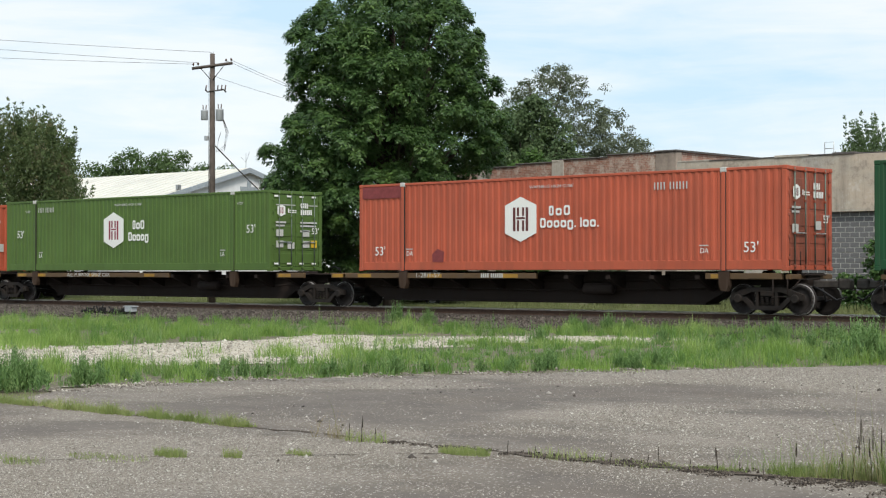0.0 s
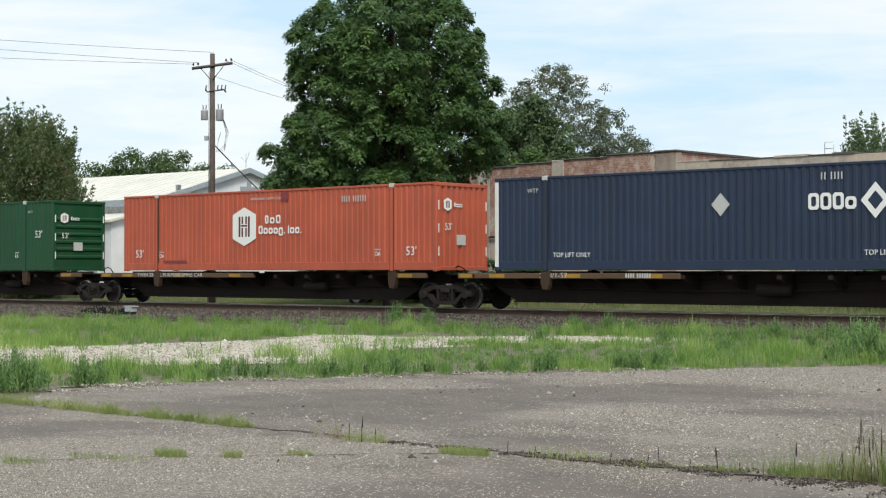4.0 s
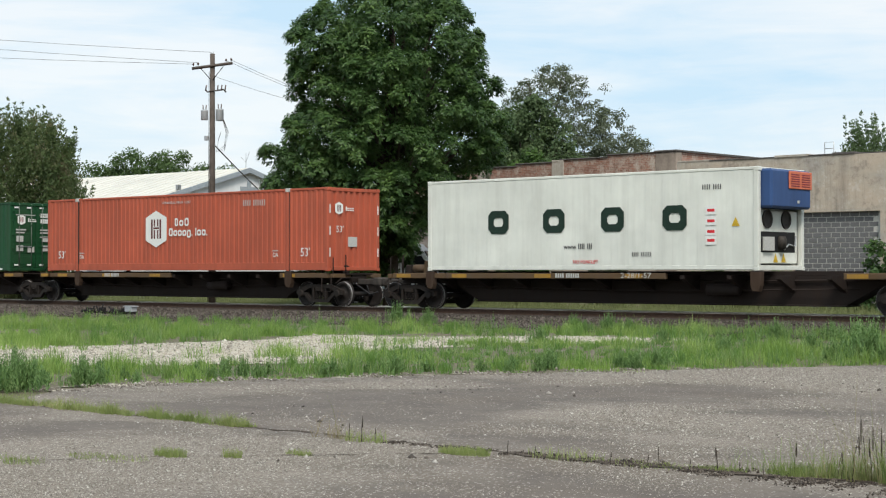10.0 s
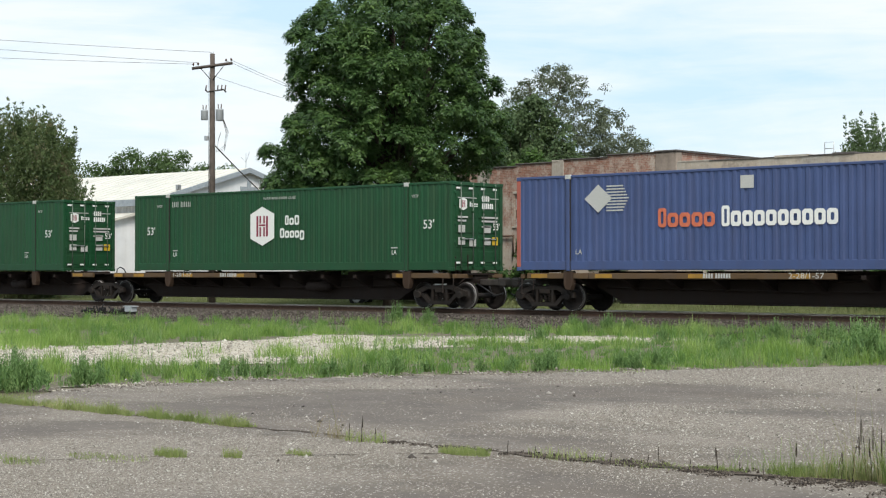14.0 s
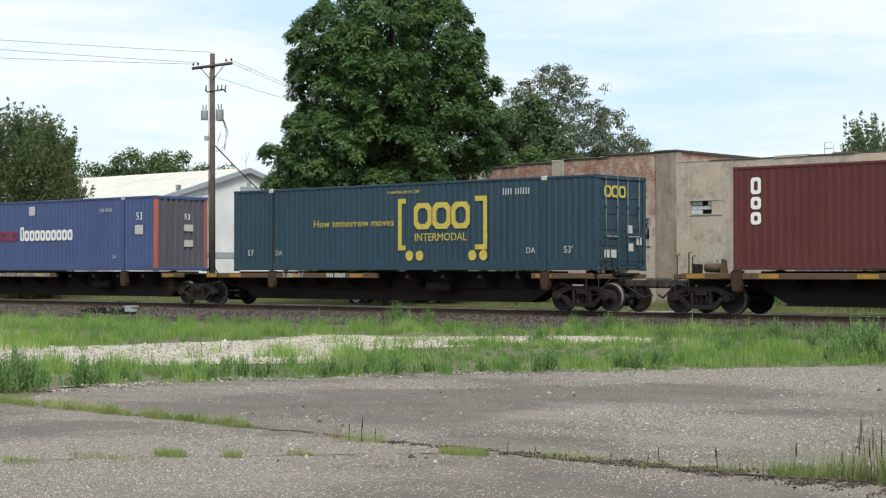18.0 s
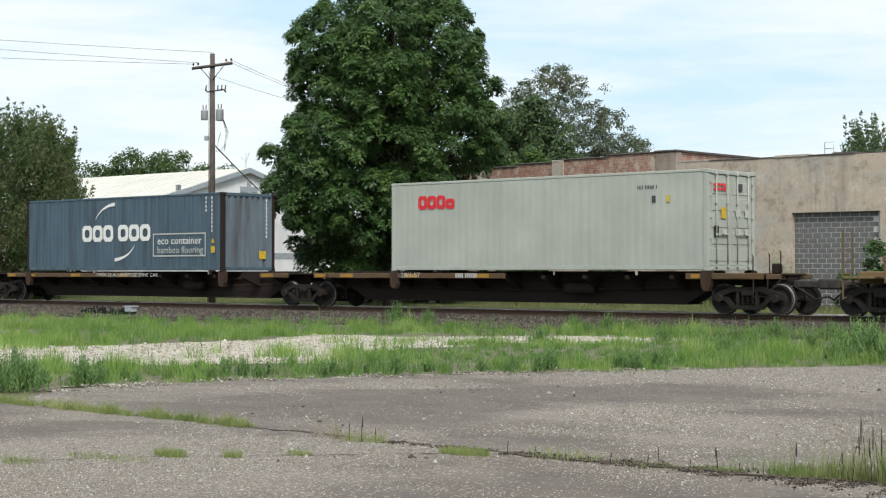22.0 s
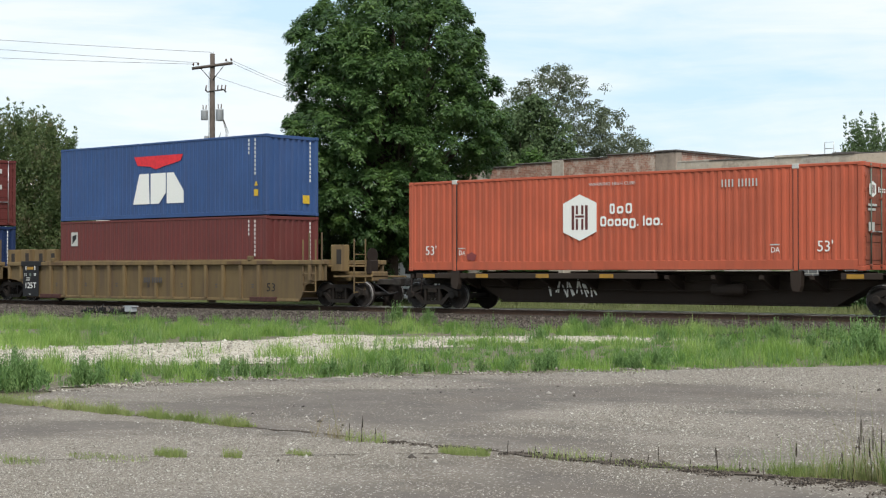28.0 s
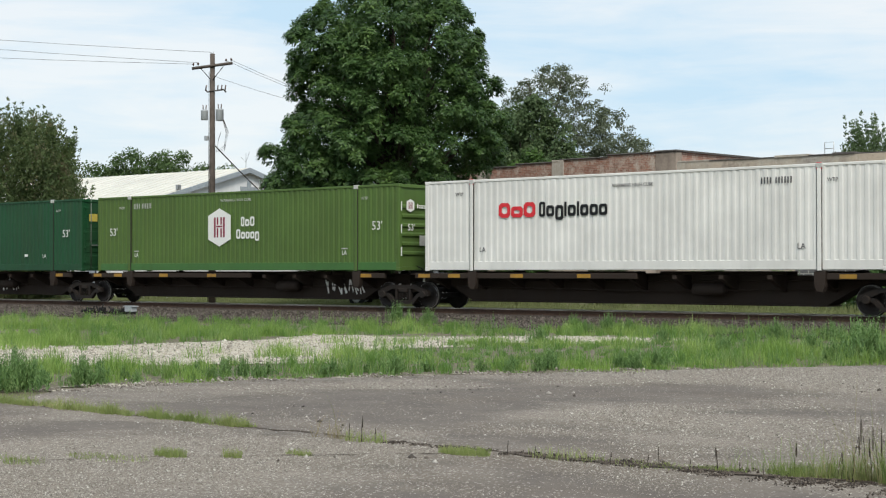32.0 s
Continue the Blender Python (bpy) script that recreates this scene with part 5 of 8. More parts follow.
rnd = random.Random(6)
for i in range(7):
    x, z = i * 0.27, 0.03 * math.sin(i * 2.1)
    p = (x + rnd.uniform(0, 0.1), z + rnd.uniform(0.3, 0.46))
    for k in range(3):
        q = (x + rnd.uniform(-0.02, 0.28), z + (0.02 if k % 2 == 0 else 0.42) + rnd.uniform(-0.05, 0.12))
        n = Vector((p[1] - q[1], q[0] - p[0])).normalized() * 0.026
        SCRAWL.prism([(p[0] + n.x, p[1] + n.y), (p[0] - n.x, p[1] - n.y), (q[0] - n.x, q[1] - n.y), (q[0] + n.x, q[1] + n.y)], "z", 0.001 * k, 0.003 + 0.001 * k)
        p = q
SCRAWL_MESH = SCRAWL.mesh("scrawl", MARK)
for car, at in zip([c for c in TRAIN if c["label"] == BLACK_LABEL], (4.2, 9.8, 13.0)):
    part("scrawl", SCRAWL_MESH, None, car, "white scrawled paint strokes", on_side(at, 0.42, -0.345))


# ---------------------------------------------------------------- ground
def ground_z(x, y):
    """Height of the ground: lot, grass verge, stone bed of the track."""
    d = np.abs(y - TRACK_Y)
    far = np.where(y > TRACK_Y, 0.10, np.clip((y - 24) / 12, 0, 1) * 0.06)
    bed = np.clip((3.6 - d) / 1.9, 0, 1) * 0.19
    apron = np.clip((8.0 - d) / 4.4, 0, 1) * 0.05
    wave = 0.02 * np.sin(x * 0.9 + y * 0.4) * np.sin(y * 0.7 - x * 0.3)
    return -0.03 + np.maximum(far, 0) + bed * 0.9 + np.where(y < TRACK_Y, apron, 0) + wave * np.clip((y - 14) / 6, 0, 1) * (d > 3.6)


LOT_EDGE = [(-16.0, 4.0), (-17.3, 11.6), (-18.6, 13.5), (-18.1, 16.4), (-16.7, 19.1), (-15.2, 21.8), (-12.7, 26.1), (-9.0, 31.0), (-2.0, 33.0)]


def lot_edge(y):
    """x of the edge of the paved lot at y."""
    ys = [q for p, q in LOT_EDGE]
    return np.interp(y, ys, [p for p, q in LOT_EDGE])


def sheet(name, xs, ys, height, material, label, keep=None):
    X, Y = np.meshgrid(xs, ys)
    Z = height(X, Y)
    n, k = len(xs), len(ys)
    v = np.stack([X, Y, Z], -1).reshape(-1, 3)
    i = np.arange(n * (k - 1)).reshape(k - 1, n)[:, :-1].ravel()
    tris = np.concatenate([np.stack([i, i + 1, i + n + 1], -1), np.stack([i, i + n + 1, i + n], -1)])
    if keep is not None:
        c = v[tris].mean(1)
        tris = tris[keep(c[:, 0], c[:, 1])]
    ob = new(name, bulk(name, v, tris, material, True))
    return tagged(ob, label, name.split("_")[0], kind="structure")


def stony(name, lo, mid, hi, cell, rough=0.9, patch=0.35, green=None, bump=0.6, oily=False):
    """Loose stone: cells of different greys, darker towards their edges, broad patches."""
    m, n, l, b = nodes_of(name, rough, 0, 0.2)
    co = n.new("ShaderNodeTexCoord")
    v = n.new("ShaderNodeTexVoronoi")
    v.inputs["Scale"].default_value = 1 / cell
    l.new(co.outputs["Object"], v.inputs["Vector"])
    sep = n.new("ShaderNodeSeparateColor")
    l.new(v.outputs["Color"], sep.inputs["Color"])
    c = ramp_node(n, l, sep.outputs["Red"], [(0.0, lo), (0.5, mid), (1.0, hi)])
    gap = ramp_node(n, l, v.outputs["Distance"], [(0.2, (1, 1, 1)), (0.75, (0.35, 0.33, 0.3))])
    c = mix_node(n, l, 0.8, c, gap, "MULTIPLY")
    big = noise_node(n, l, patch, 5, 0.6)
    c = mix_node(n, l, ramp_node(n, l, big, [(0.35, (0, 0, 0)), (0.7, (0.6, 0.6, 0.6))]), c, scaled(lo, 1.3))
    if green:
        g = noise_node(n, l, 0.8, 6, 0.7)
        c = mix_node(n, l, ramp_node(n, l, g, [(0.42, (0, 0, 0)), (0.7, (0.55, 0.55, 0.55))]), c, green)
    if oily:
        # brake dust and oil along the rails, with shade under the train painted in
        xyz = n.new("ShaderNodeSeparateXYZ")
        l.new(co.outputs["Object"], xyz.inputs["Vector"])
        away = n.new("ShaderNodeMath")
        away.operation = "SUBTRACT"
        l.new(xyz.outputs["Y"], away.inputs[0])
        away.inputs[1].default_value = TRACK_Y
        ab = n.new("ShaderNodeMath")
        ab.operation = "ABSOLUTE"
        l.new(away.outputs[0], ab.inputs[0])
        wob = n.new("ShaderNodeMath")
        wob.operation = "MULTIPLY_ADD"
        l.new(noise_node(n, l, 1.3, 5), wob.inputs[0])
        wob.inputs[1].default_value = 2.4
        l.new(ab.outputs[0], wob.inputs[2])
        rng = n.new("ShaderNodeMapRange")
        rng.inputs["From Min"].default_value, rng.inputs["From Max"].default_value = 2.4, 4.2
        rng.inputs["To Min"].default_value, rng.inputs["To Max"].default_value = 0.85, 0.0
        l.new(wob.outputs[0], rng.inputs["Value"])
        c = mix_node(n, l, rng.outputs["Result"], c, (0.045, 0.036, 0.03))
    l.new(c, b.inputs["Base Color"])
    bump_node(n, l, b, v.outputs["Distance"], bump, cell * 0.5)
    return m


# patches of the lot: across and along the way from the street, half sizes, how worn
LOT_PATCHES = [(-2.7, 12.5, 2.0, 1.6, 0.22), (-2.4, 14.6, 2.4, 1.3, 0.24), (-0.8, 14.5, 1.2, 0.9, 0.16), (4.6, 25.6, 3.2, 2.2, 0.26), (6.2, 23.2, 2.0, 2.2, 0.26),
               (2.1, 17.9, 1.6, 1.2, 0.14), (3.0, 16.5, 1.6, 1.4, 0.10), (-1.2, 19.5, 2.6, 2.2, -0.2), (1.6, 21.9, 2.6, 1.6, -0.24), (3.6, 21.6, 1.9, 0.8, -0.2),
               (-4.2, 16.9, 1.1, 0.6, -0.3), (1.0, 11.6, 1.9, 1.3, -0.14), (0.6, 15.6, 1.2, 0.8, -0.12), (-1.4, 22.6, 2.8, 0.7, 0.14), (-4.0, 20.6, 1.2, 1.2, -0.06)]


def asphalt():
    """Old worn asphalt with pale chips, darker sealed patches and dusty washes."""
    m, n, l, b = nodes_of("worn_asphalt", 0.9, 0, 0.25)
    co = n.new("ShaderNodeTexCoord")
    v = n.new("ShaderNodeTexVoronoi")
    v.inputs["Scale"].default_value = 46
    l.new(co.outputs["Object"], v.inputs["Vector"])
    sep = n.new("ShaderNodeSeparateColor")
    l.new(v.outputs["Color"], sep.inputs["Color"])
    mid = noise_node(n, l, 1.1, 6, 0.7)
    fine = noise_node(n, l, 9.0, 6, 0.75)
    grit = noise_node(n, l, 70.0, 3, 0.7)
    tar = ramp_node(n, l, mid, [(0.25, (0.115, 0.097, 0.083)), (0.75, (0.20, 0.169, 0.143))])
    dust = ramp_node(n, l, fine, [(0.25, (0.19, 0.16, 0.13)), (0.8, (0.345, 0.295, 0.24))])
    # old repairs: where the wearing course is lost the pale stone shows, sealed stretches stay dark
    turn = n.new("ShaderNodeMapping")
    turn.inputs["Rotation"].default_value = (0, 0, radians(-41))
    l.new(co.outputs["Object"], turn.inputs["Vector"])
    bend = n.new("ShaderNodeTexNoise")
    bend.inputs["Scale"].default_value, bend.inputs["Detail"].default_value = 0.9, 4.0
    l.new(co.outputs["Object"], bend.inputs["Vector"])
    shift = n.new("ShaderNodeVectorMath")
    shift.operation = "MULTIPLY_ADD"
    l.new(bend.outputs["Color"], shift.inputs[0])
    shift.inputs[1].default_value = (1.6, 1.6, 0)
    l.new(turn.outputs["Vector"], shift.inputs[2])
    total = noise_node(n, l, 0.55, 6, 0.66, "Object", (0.7, 1.0, 1.0))
    for u, w, ru, rw, k in LOT_PATCHES:
        mv = n.new("ShaderNodeMapping")
        mv.vector_type = "TEXTURE"
        mv.inputs["Location"].default_value = (u + 0.8, w + 0.8, 0)
        mv.inputs["Scale"].default_value = (ru, rw, 1000)
        l.new(shift.outputs["Vector"], mv.inputs["Vector"])
        ln = n.new("ShaderNodeVectorMath")
        ln.operation = "LENGTH"
        l.new(mv.outputs["Vector"], ln.inputs[0])
        mr = n.new("ShaderNodeMapRange")
        mr.interpolation_type = "SMOOTHSTEP"
        mr.inputs["From Min"].default_value, mr.inputs["From Max"].default_value = 0.45, 1.25
        mr.inputs["To Min"].default_value, mr.inputs["To Max"].default_value = k, 0.0
        l.new(ln.outputs["Value"], mr.inputs["Value"])
        ad = n.new("ShaderNodeMath")
        l.new(total, ad.inputs[0])
        l.new(mr.outputs["Result"], ad.inputs[1])
        total = ad.outputs[0]
    mask = ramp_node(n, l, total, [(0.40, (0, 0, 0)), (0.68, (1, 1, 1))])
    c = mix_node(n, l, mask, tar, dust)
    brown = noise_node(n, l, 0.33, 6, 0.65, "Object", (0.6, 1.0, 1.0))
    c = mix_node(n, l, ramp_node(n, l, brown, [(0.5, (0, 0, 0)), (0.68, (0.5, 0.5, 0.5))]), c, (0.15, 0.115, 0.085))
    chip_at = mix_node(n, l, mask, (0.90, 0.90, 0.90), (0.34, 0.34, 0.34))
    gt = n.new("ShaderNodeMath")
    gt.operation = "GREATER_THAN"
    l.new(sep.outputs["Red"], gt.inputs[0])
    l.new(chip_at, gt.inputs[1])
    near = n.new("ShaderNodeMath")
    near.operation = "LESS_THAN"
    l.new(v.outputs["Distance"], near.inputs[0])
    near.inputs[1].default_value = 0.5
    both = n.new("ShaderNodeMath")
    both.operation = "MULTIPLY"
    l.new(gt.outputs[0], both.inputs[0])
    l.new(near.outputs[0], both.inputs[1])
    chips = ramp_node(n, l, sep.outputs["Green"], [(0.0, (0.17, 0.145, 0.12)), (0.5, (0.33, 0.295, 0.25)), (1.0, (0.56, 0.52, 0.455))])
    c = mix_node(n, l, both.outputs[0], c, chips)
    c = mix_node(n, l, 0.55, c, ramp_node(n, l, grit, [(0.3, (0.45, 0.45, 0.45)), (0.7, (1, 1, 1))]), "MULTIPLY")
    l.new(c, b.inputs["Base Color"])
    tall = n.new("ShaderNodeMath")
    tall.operation = "MULTIPLY_ADD"
    l.new(both.outputs[0], tall.inputs[0])
    tall.inputs[1].default_value = 0.35
    l.new(fine, tall.inputs[2])
    bump_node(n, l, b, tall.outputs[0], 0.7, 0.02)
    return m


SOIL = stony("weedy_soil", (0.12, 0.10, 0.07), (0.20, 0.175, 0.13), (0.32, 0.29, 0.23), 0.05, green=(0.11, 0.13, 0.05))
BALLAST = stony("railway_ballast", (0.055, 0.046, 0.036), (0.095, 0.079, 0.063), (0.16, 0.137, 0.112), 0.075, patch=0.25, bump=1.0, oily=True)
GRAVEL = stony("pale_gravel", (0.40, 0.355, 0.28), (0.54, 0.49, 0.40), (0.68, 0.63, 0.53), 0.045, patch=0.5, bump=0.5)
ASPHALT = asphalt()

xs = np.concatenate([[-4000, -1500, -700, -350, -200], np.arange(-130, 41, 0.6), [60, 120, 300, 900, 3000]])
ys = np.concatenate([[-1500, -400, -100, -30, -5], np.arange(4, 64, 0.6), [70, 90, 140, 300, 900, 4000]])
sheet("ground", xs, ys, ground_z, SOIL, "weedy stony ground on both sides of the railway")
sheet("ballast", np.arange(-140, 45, 0.7), np.arange(33.0, 45.2, 0.35), lambda x, y: ground_z(x, y) + 0.012 - 0.05 * np.clip((35.0 + 0.8 * np.sin(x * 0.35) + 0.5 * np.sin(x * 1.7) - (x + 30) * -0.1 - y) / 0.8, 0, 1), BALLAST, "grey-brown crushed stone bed under the track")
lot = Shape().prism([(x, y) for x, y in LOT_EDGE] + [(70, 34), (70, -40), (-16, -40)], "z", -0.05, 0.0)
sheet("gravel_edge", np.arange(-21, -14, 0.25), np.arange(13, 22, 0.25), lambda x, y: ground_z(x, y) + 0.014, GRAVEL, "pale gravel along the edge of the lot", lambda x, y: (x < lot_edge(y) + 0.1) & (x > lot_edge(y) - 0.5 - 0.4 * np.sin(y * 2.3)) & (np.sin(y * 3.1 + x) + np.sin(y * 7.7 - x * 4) + 0.8 * np.sin(x * 11) > -0.1))
LOT = part("pavement", lot, ASPHALT, None, "old worn asphalt lot with cracks and pale chips")
tagged(LOT, category="pavement", kind="structure")
drive = [(-33.0, 18.3), (-30.6, 19.6), (-29.3, 22.5), (-28.6, 26.1), (-29.5, 29.0), (-27.2, 29.5), (-25.6, 31.4), (-22.6, 32.4), (-20.6, 33.0), (-19.8, 30.6), (-22.3, 29.4), (-23.4, 28.6), (-22.6, 26.8), (-23.4, 25.4), (-22.0, 22.4), (-20.2, 20.4), (-21.6, 18.9), (-23.7, 16.6), (-25.0, 14.5)]


def inside(poly, x, y):
    c = np.zeros(np.shape(x), bool)
    for (x0, y0), (x1, y1) in zip(poly, poly[1:] + poly[:1]):
        hit = ((y0 > y) != (y1 > y)) & (x < (x1 - x0) * (y - y0) / ((y1 - y0) or 1e-9) + x0)
        c ^= hit
    return c


sheet("gravel_patch", np.arange(-36, -19, 0.4), np.arange(13, 34, 0.4), lambda x, y: ground_z(x, y) + 0.015, GRAVEL, "pale gravel patch between weeds", lambda x, y: inside(drive, x, y))

# ---------------------------------------------------------------- track
def rail_shape(y):
    o = [(-0.075, 0.0), (0.075, 0.0), (0.075, 0.02), (0.012, 0.04), (0.012, 0.125), (0.036, 0.135), (0.036, 0.168), (-0.036, 0.168), (-0.036, 0.135), (-0.012, 0.125), (-0.012, 0.04), (-0.075, 0.02)]
    return Shape().prism([(y + u, RAIL_Z - 0.172 + v) for u, v in o], "x", -600, 300)


track = thing("railway_track", "single railway track with worn steel rails on dark timber sleepers", "track", kind="structure")
for s in (-1, 1):
    r = part("rail", rail_shape(TRACK_Y + s * 0.7525), RAIL, track)
    part("rail_head", Shape().cbox(-600, 300, TRACK_Y + s * 0.7525 - 0.033, TRACK_Y + s * 0.7525 + 0.033, RAIL_Z - 0.004, RAIL_Z, 0.002), RAIL_HEAD, r, "worn rail head with its sheen put into the colour")
    # pale strip carries the sheen along the worn gauge face
    yg = TRACK_Y + s * (0.7525 - 0.0385)
    part("gauge_face", Shape().cbox(-600, 300, yg - 0.003, yg + 0.003, RAIL_Z - 0.034, RAIL_Z - 0.003, 0.001), RAIL_HEAD, r, "worn gauge face with its sheen put into the colour")
tie_mesh = Shape().cbox(-0.115, 0.115, -1.3, 1.3, -0.15, 0.0, 0.02).mesh("sleeper", TIE)
x = -95.0
rnd = random.Random(4)
while x < 10:
    part("sleeper", tie_mesh, None, track, "", pose(x, TRACK_Y + rnd.uniform(-0.05, 0.05), RAIL_Z - 0.172, 0, 0, rnd.uniform(-1, 1)))
    x += 0.5


def stones(name, label, n, place, size, material, seed, worn=False):
    """Loose stones, one mesh."""
    g = np.random.default_rng(seed)
    base = np.array([(1, 0, 0), (-1, 0, 0), (0, 1, 0), (0, -1, 0), (0, 0, 1), (0, 0, -1)], float)
    tri = np.array([(0, 2, 4), (2, 1, 4), (1, 3, 4), (3, 0, 4), (2, 0, 5), (1, 2, 5), (3, 1, 5), (0, 3, 5)])
    P = place(g, n)
    n = len(P)
    r = size * g.lognormal(0, 0.35, (n, 1, 1))
    if worn:
        # driven to finer chips towards the middle of the lot
        r = r * np.clip(P[:, 1] / 13, 0.75, 1.1)[:, None, None]
        tri = tri[:4]
    V = base[None] * (1 + g.uniform(-0.35, 0.35, (n, 6, 1))) * r * np.array([1, 1, 0.8])
    a = g.uniform(0, 6.3, n)
    c, s = np.cos(a), np.sin(a)
    R = np.zeros((n, 3, 3))
    R[:, 0, 0], R[:, 0, 1], R[:, 1, 0], R[:, 1, 1], R[:, 2, 2] = c, -s, s, c, 1
    V = np.einsum("nij,nkj->nki", R, V) + P[:, None]
    T = tri[None] + (np.arange(n) * 6)[:, None, None]
    return tagged(new(name, bulk(name, V.reshape(-1, 3), T.reshape(-1, 3), material)), label, "stones", kind="stuff")


def island_mat(name, stops, rough=0.9):
    m, n, l, b = nodes_of(name, rough, 0, 0.25)
    g = n.new("ShaderNodeNewGeometry")
    c = ramp_node(n, l, g.outputs["Random Per Island"], stops)
    f = noise_node(n, l, 14, 4)
    l.new(mix_node(n, l, 0.35, c, ramp_node(n, l, f, [(0.3, (0.4, 0.4, 0.4)), (0.7, (1, 1, 1))]), "MULTIPLY"), b.inputs["Base Color"])
    return m


STONE_GREY = island_mat("ballast_stone", [(0.0, (0.045, 0.036, 0.03)), (0.5, (0.088, 0.073, 0.06)), (0.85, (0.128, 0.108, 0.09)), (1.0, (0.18, 0.155, 0.13))])
STONE_CHIP = island_mat("pale_lot_chip", [(0.0, (0.13, 0.113, 0.094)), (0.5, (0.24, 0.212, 0.176)), (0.88, (0.37, 0.335, 0.285)), (1.0, (0.6, 0.565, 0.5))])
STONE_MIXED = island_mat("mixed_lot_stone", [(0.0, (0.05, 0.045, 0.04)), (0.35, (0.12, 0.10, 0.085)), (0.5, (0.3, 0.27, 0.23)), (1.0, (0.62, 0.59, 0.54))])
STONE_PALE = island_mat("pale_chip", [(0.0, (0.20, 0.18, 0.15)), (0.35, (0.38, 0.345, 0.285)), (0.8, (0.54, 0.50, 0.42)), (1.0, (0.68, 0.64, 0.56))])


def ballast_place(g, n):
    x = g.uniform(-72, -10, n)
    y = TRACK_Y - 0.9 - 6.3 * g.power(1.3, n)[::-1] * g.uniform(0, 1, n) ** 0.3
    k = np.abs(y - TRACK_Y) > 1.75 + 0.5 * g.random(n)
    x, y = x[k], y[k]
    return np.stack([x, y, ground_z(x, y) + 0.03], -1)


stones("ballast_stones", "loose grey-brown ballast stones along the track", 34000, ballast_place, 0.034, STONE_GREY, 11)


def lot_wear(x, y):
    """How far the lot is worn down to its stones."""
    c, q = math.cos(radians(41)), math.sin(radians(41))
    u, w = x * c + y * q, y * c - x * q
    u, w = u + 0.5 * np.sin(w * 1.3 + u * 0.7), w + 0.5 * np.sin(u * 1.1)
    t = np.full(np.shape(x), 0.035)
    for pu, pw, ru, rw, k in LOT_PATCHES:
        t = t + k * np.clip((1.25 - np.hypot((u - pu) / ru, (w - pw) / rw)) / 0.8, 0, 1)
    return t


def lot_place(g, n):
    w = 10.5 + 17 * g.random(n) ** 1.8
    u = w * g.uniform(-0.29, 0.29, n)
    c, q = math.cos(radians(41)), math.sin(radians(41))
    x, y = u * c - w * q, u * q + w * c
    drift = 0.10 * np.sin(x * 2.3 + 1.3 * np.sin(y * 1.7)) + 0.08 * np.sin(y * 4.1 + x * 1.4)
    k = (x > lot_edge(y) + 0.05) & (lot_wear(x, y) + drift + g.normal(0, 0.12, n) > 0.13)
    x, y = x[k], y[k]
    return np.stack([x, y, np.full(len(x), 0.002)], -1)


stones("lot_chips", "pale loose chips strewn over the asphalt lot", 300000, lot_place, 0.007, STONE_CHIP, 12, True)


def rubble_place(g, n):
    y = 7.5 + 17 * g.random(n)
    x = lot_edge(y) + 14 * g.random(n)
    k = np.sin(x * 0.9 + 1.9 * np.sin(y * 0.5)) + np.sin(y * 1.3 + x * 0.6) > 0.9
    x, y = x[k], y[k]
    return np.stack([x, y, np.full(len(x), 0.006)], -1)


stones("lot_rubble", "larger loose stones and dark crumbs on the asphalt lot", 900, rubble_place, 0.014, STONE_MIXED, 15)


def crumb_place(g, n):
    x = g.uniform(-10.5, -4.6, n)
    y = 11.3 + 0.02 * (x + 8) + g.normal(0, 0.09, n) * np.interp(x, [-10, -7, -5], [0.5, 1.3, 3.0]) - np.interp(x, [-7, -5], [0, 0.12])
    k = np.sin(x * 7) + np.sin(x * 17.3) + g.normal(0, 0.8, n) > 0.2
    return np.stack([x[k], y[k], np.full(int(k.sum()), 0.006)], -1)


STONE_DARK = island_mat("dark_crumb", [(0.0, (0.03, 0.024, 0.02)), (0.6, (0.07, 0.055, 0.043)), (1.0, (0.2, 0.17, 0.14))])
stones("crack_crumbs", "dark soil crumbs and litter along the long crack", 14000, crumb_place, 0.007, STONE_DARK, 16)


def edge_place(g, n):
    y = g.uniform(12.8, 23, n)
    x = lot_edge(y) - 0.15 + g.normal(0, 0.35, n)
    k = np.sin(y * 3.1 + x) + np.sin(y * 7.7) + g.normal(0, 0.6, n) > 0.2
    x, y = x[k], y[k]
    return np.stack([x, y, np.maximum(ground_z(x, y), 0) + 0.008], -1)


stones("edge_stones", "broken pale stones and dark crumbs along the edge of the lot", 3200, edge_place, 0.015, STONE_CHIP, 18)


def drive_place(g, n):
    x, y = g.uniform(-33, -20, n), g.uniform(14, 33, n)
    k = inside(drive, x, y)
    x, y = x[k], y[k]
    return np.stack([x, y, ground_z(x, y) + 0.02], -1)


stones("gravel_stones", "pale loose gravel", 9000, drive_place, 0.022, STONE_PALE, 13)


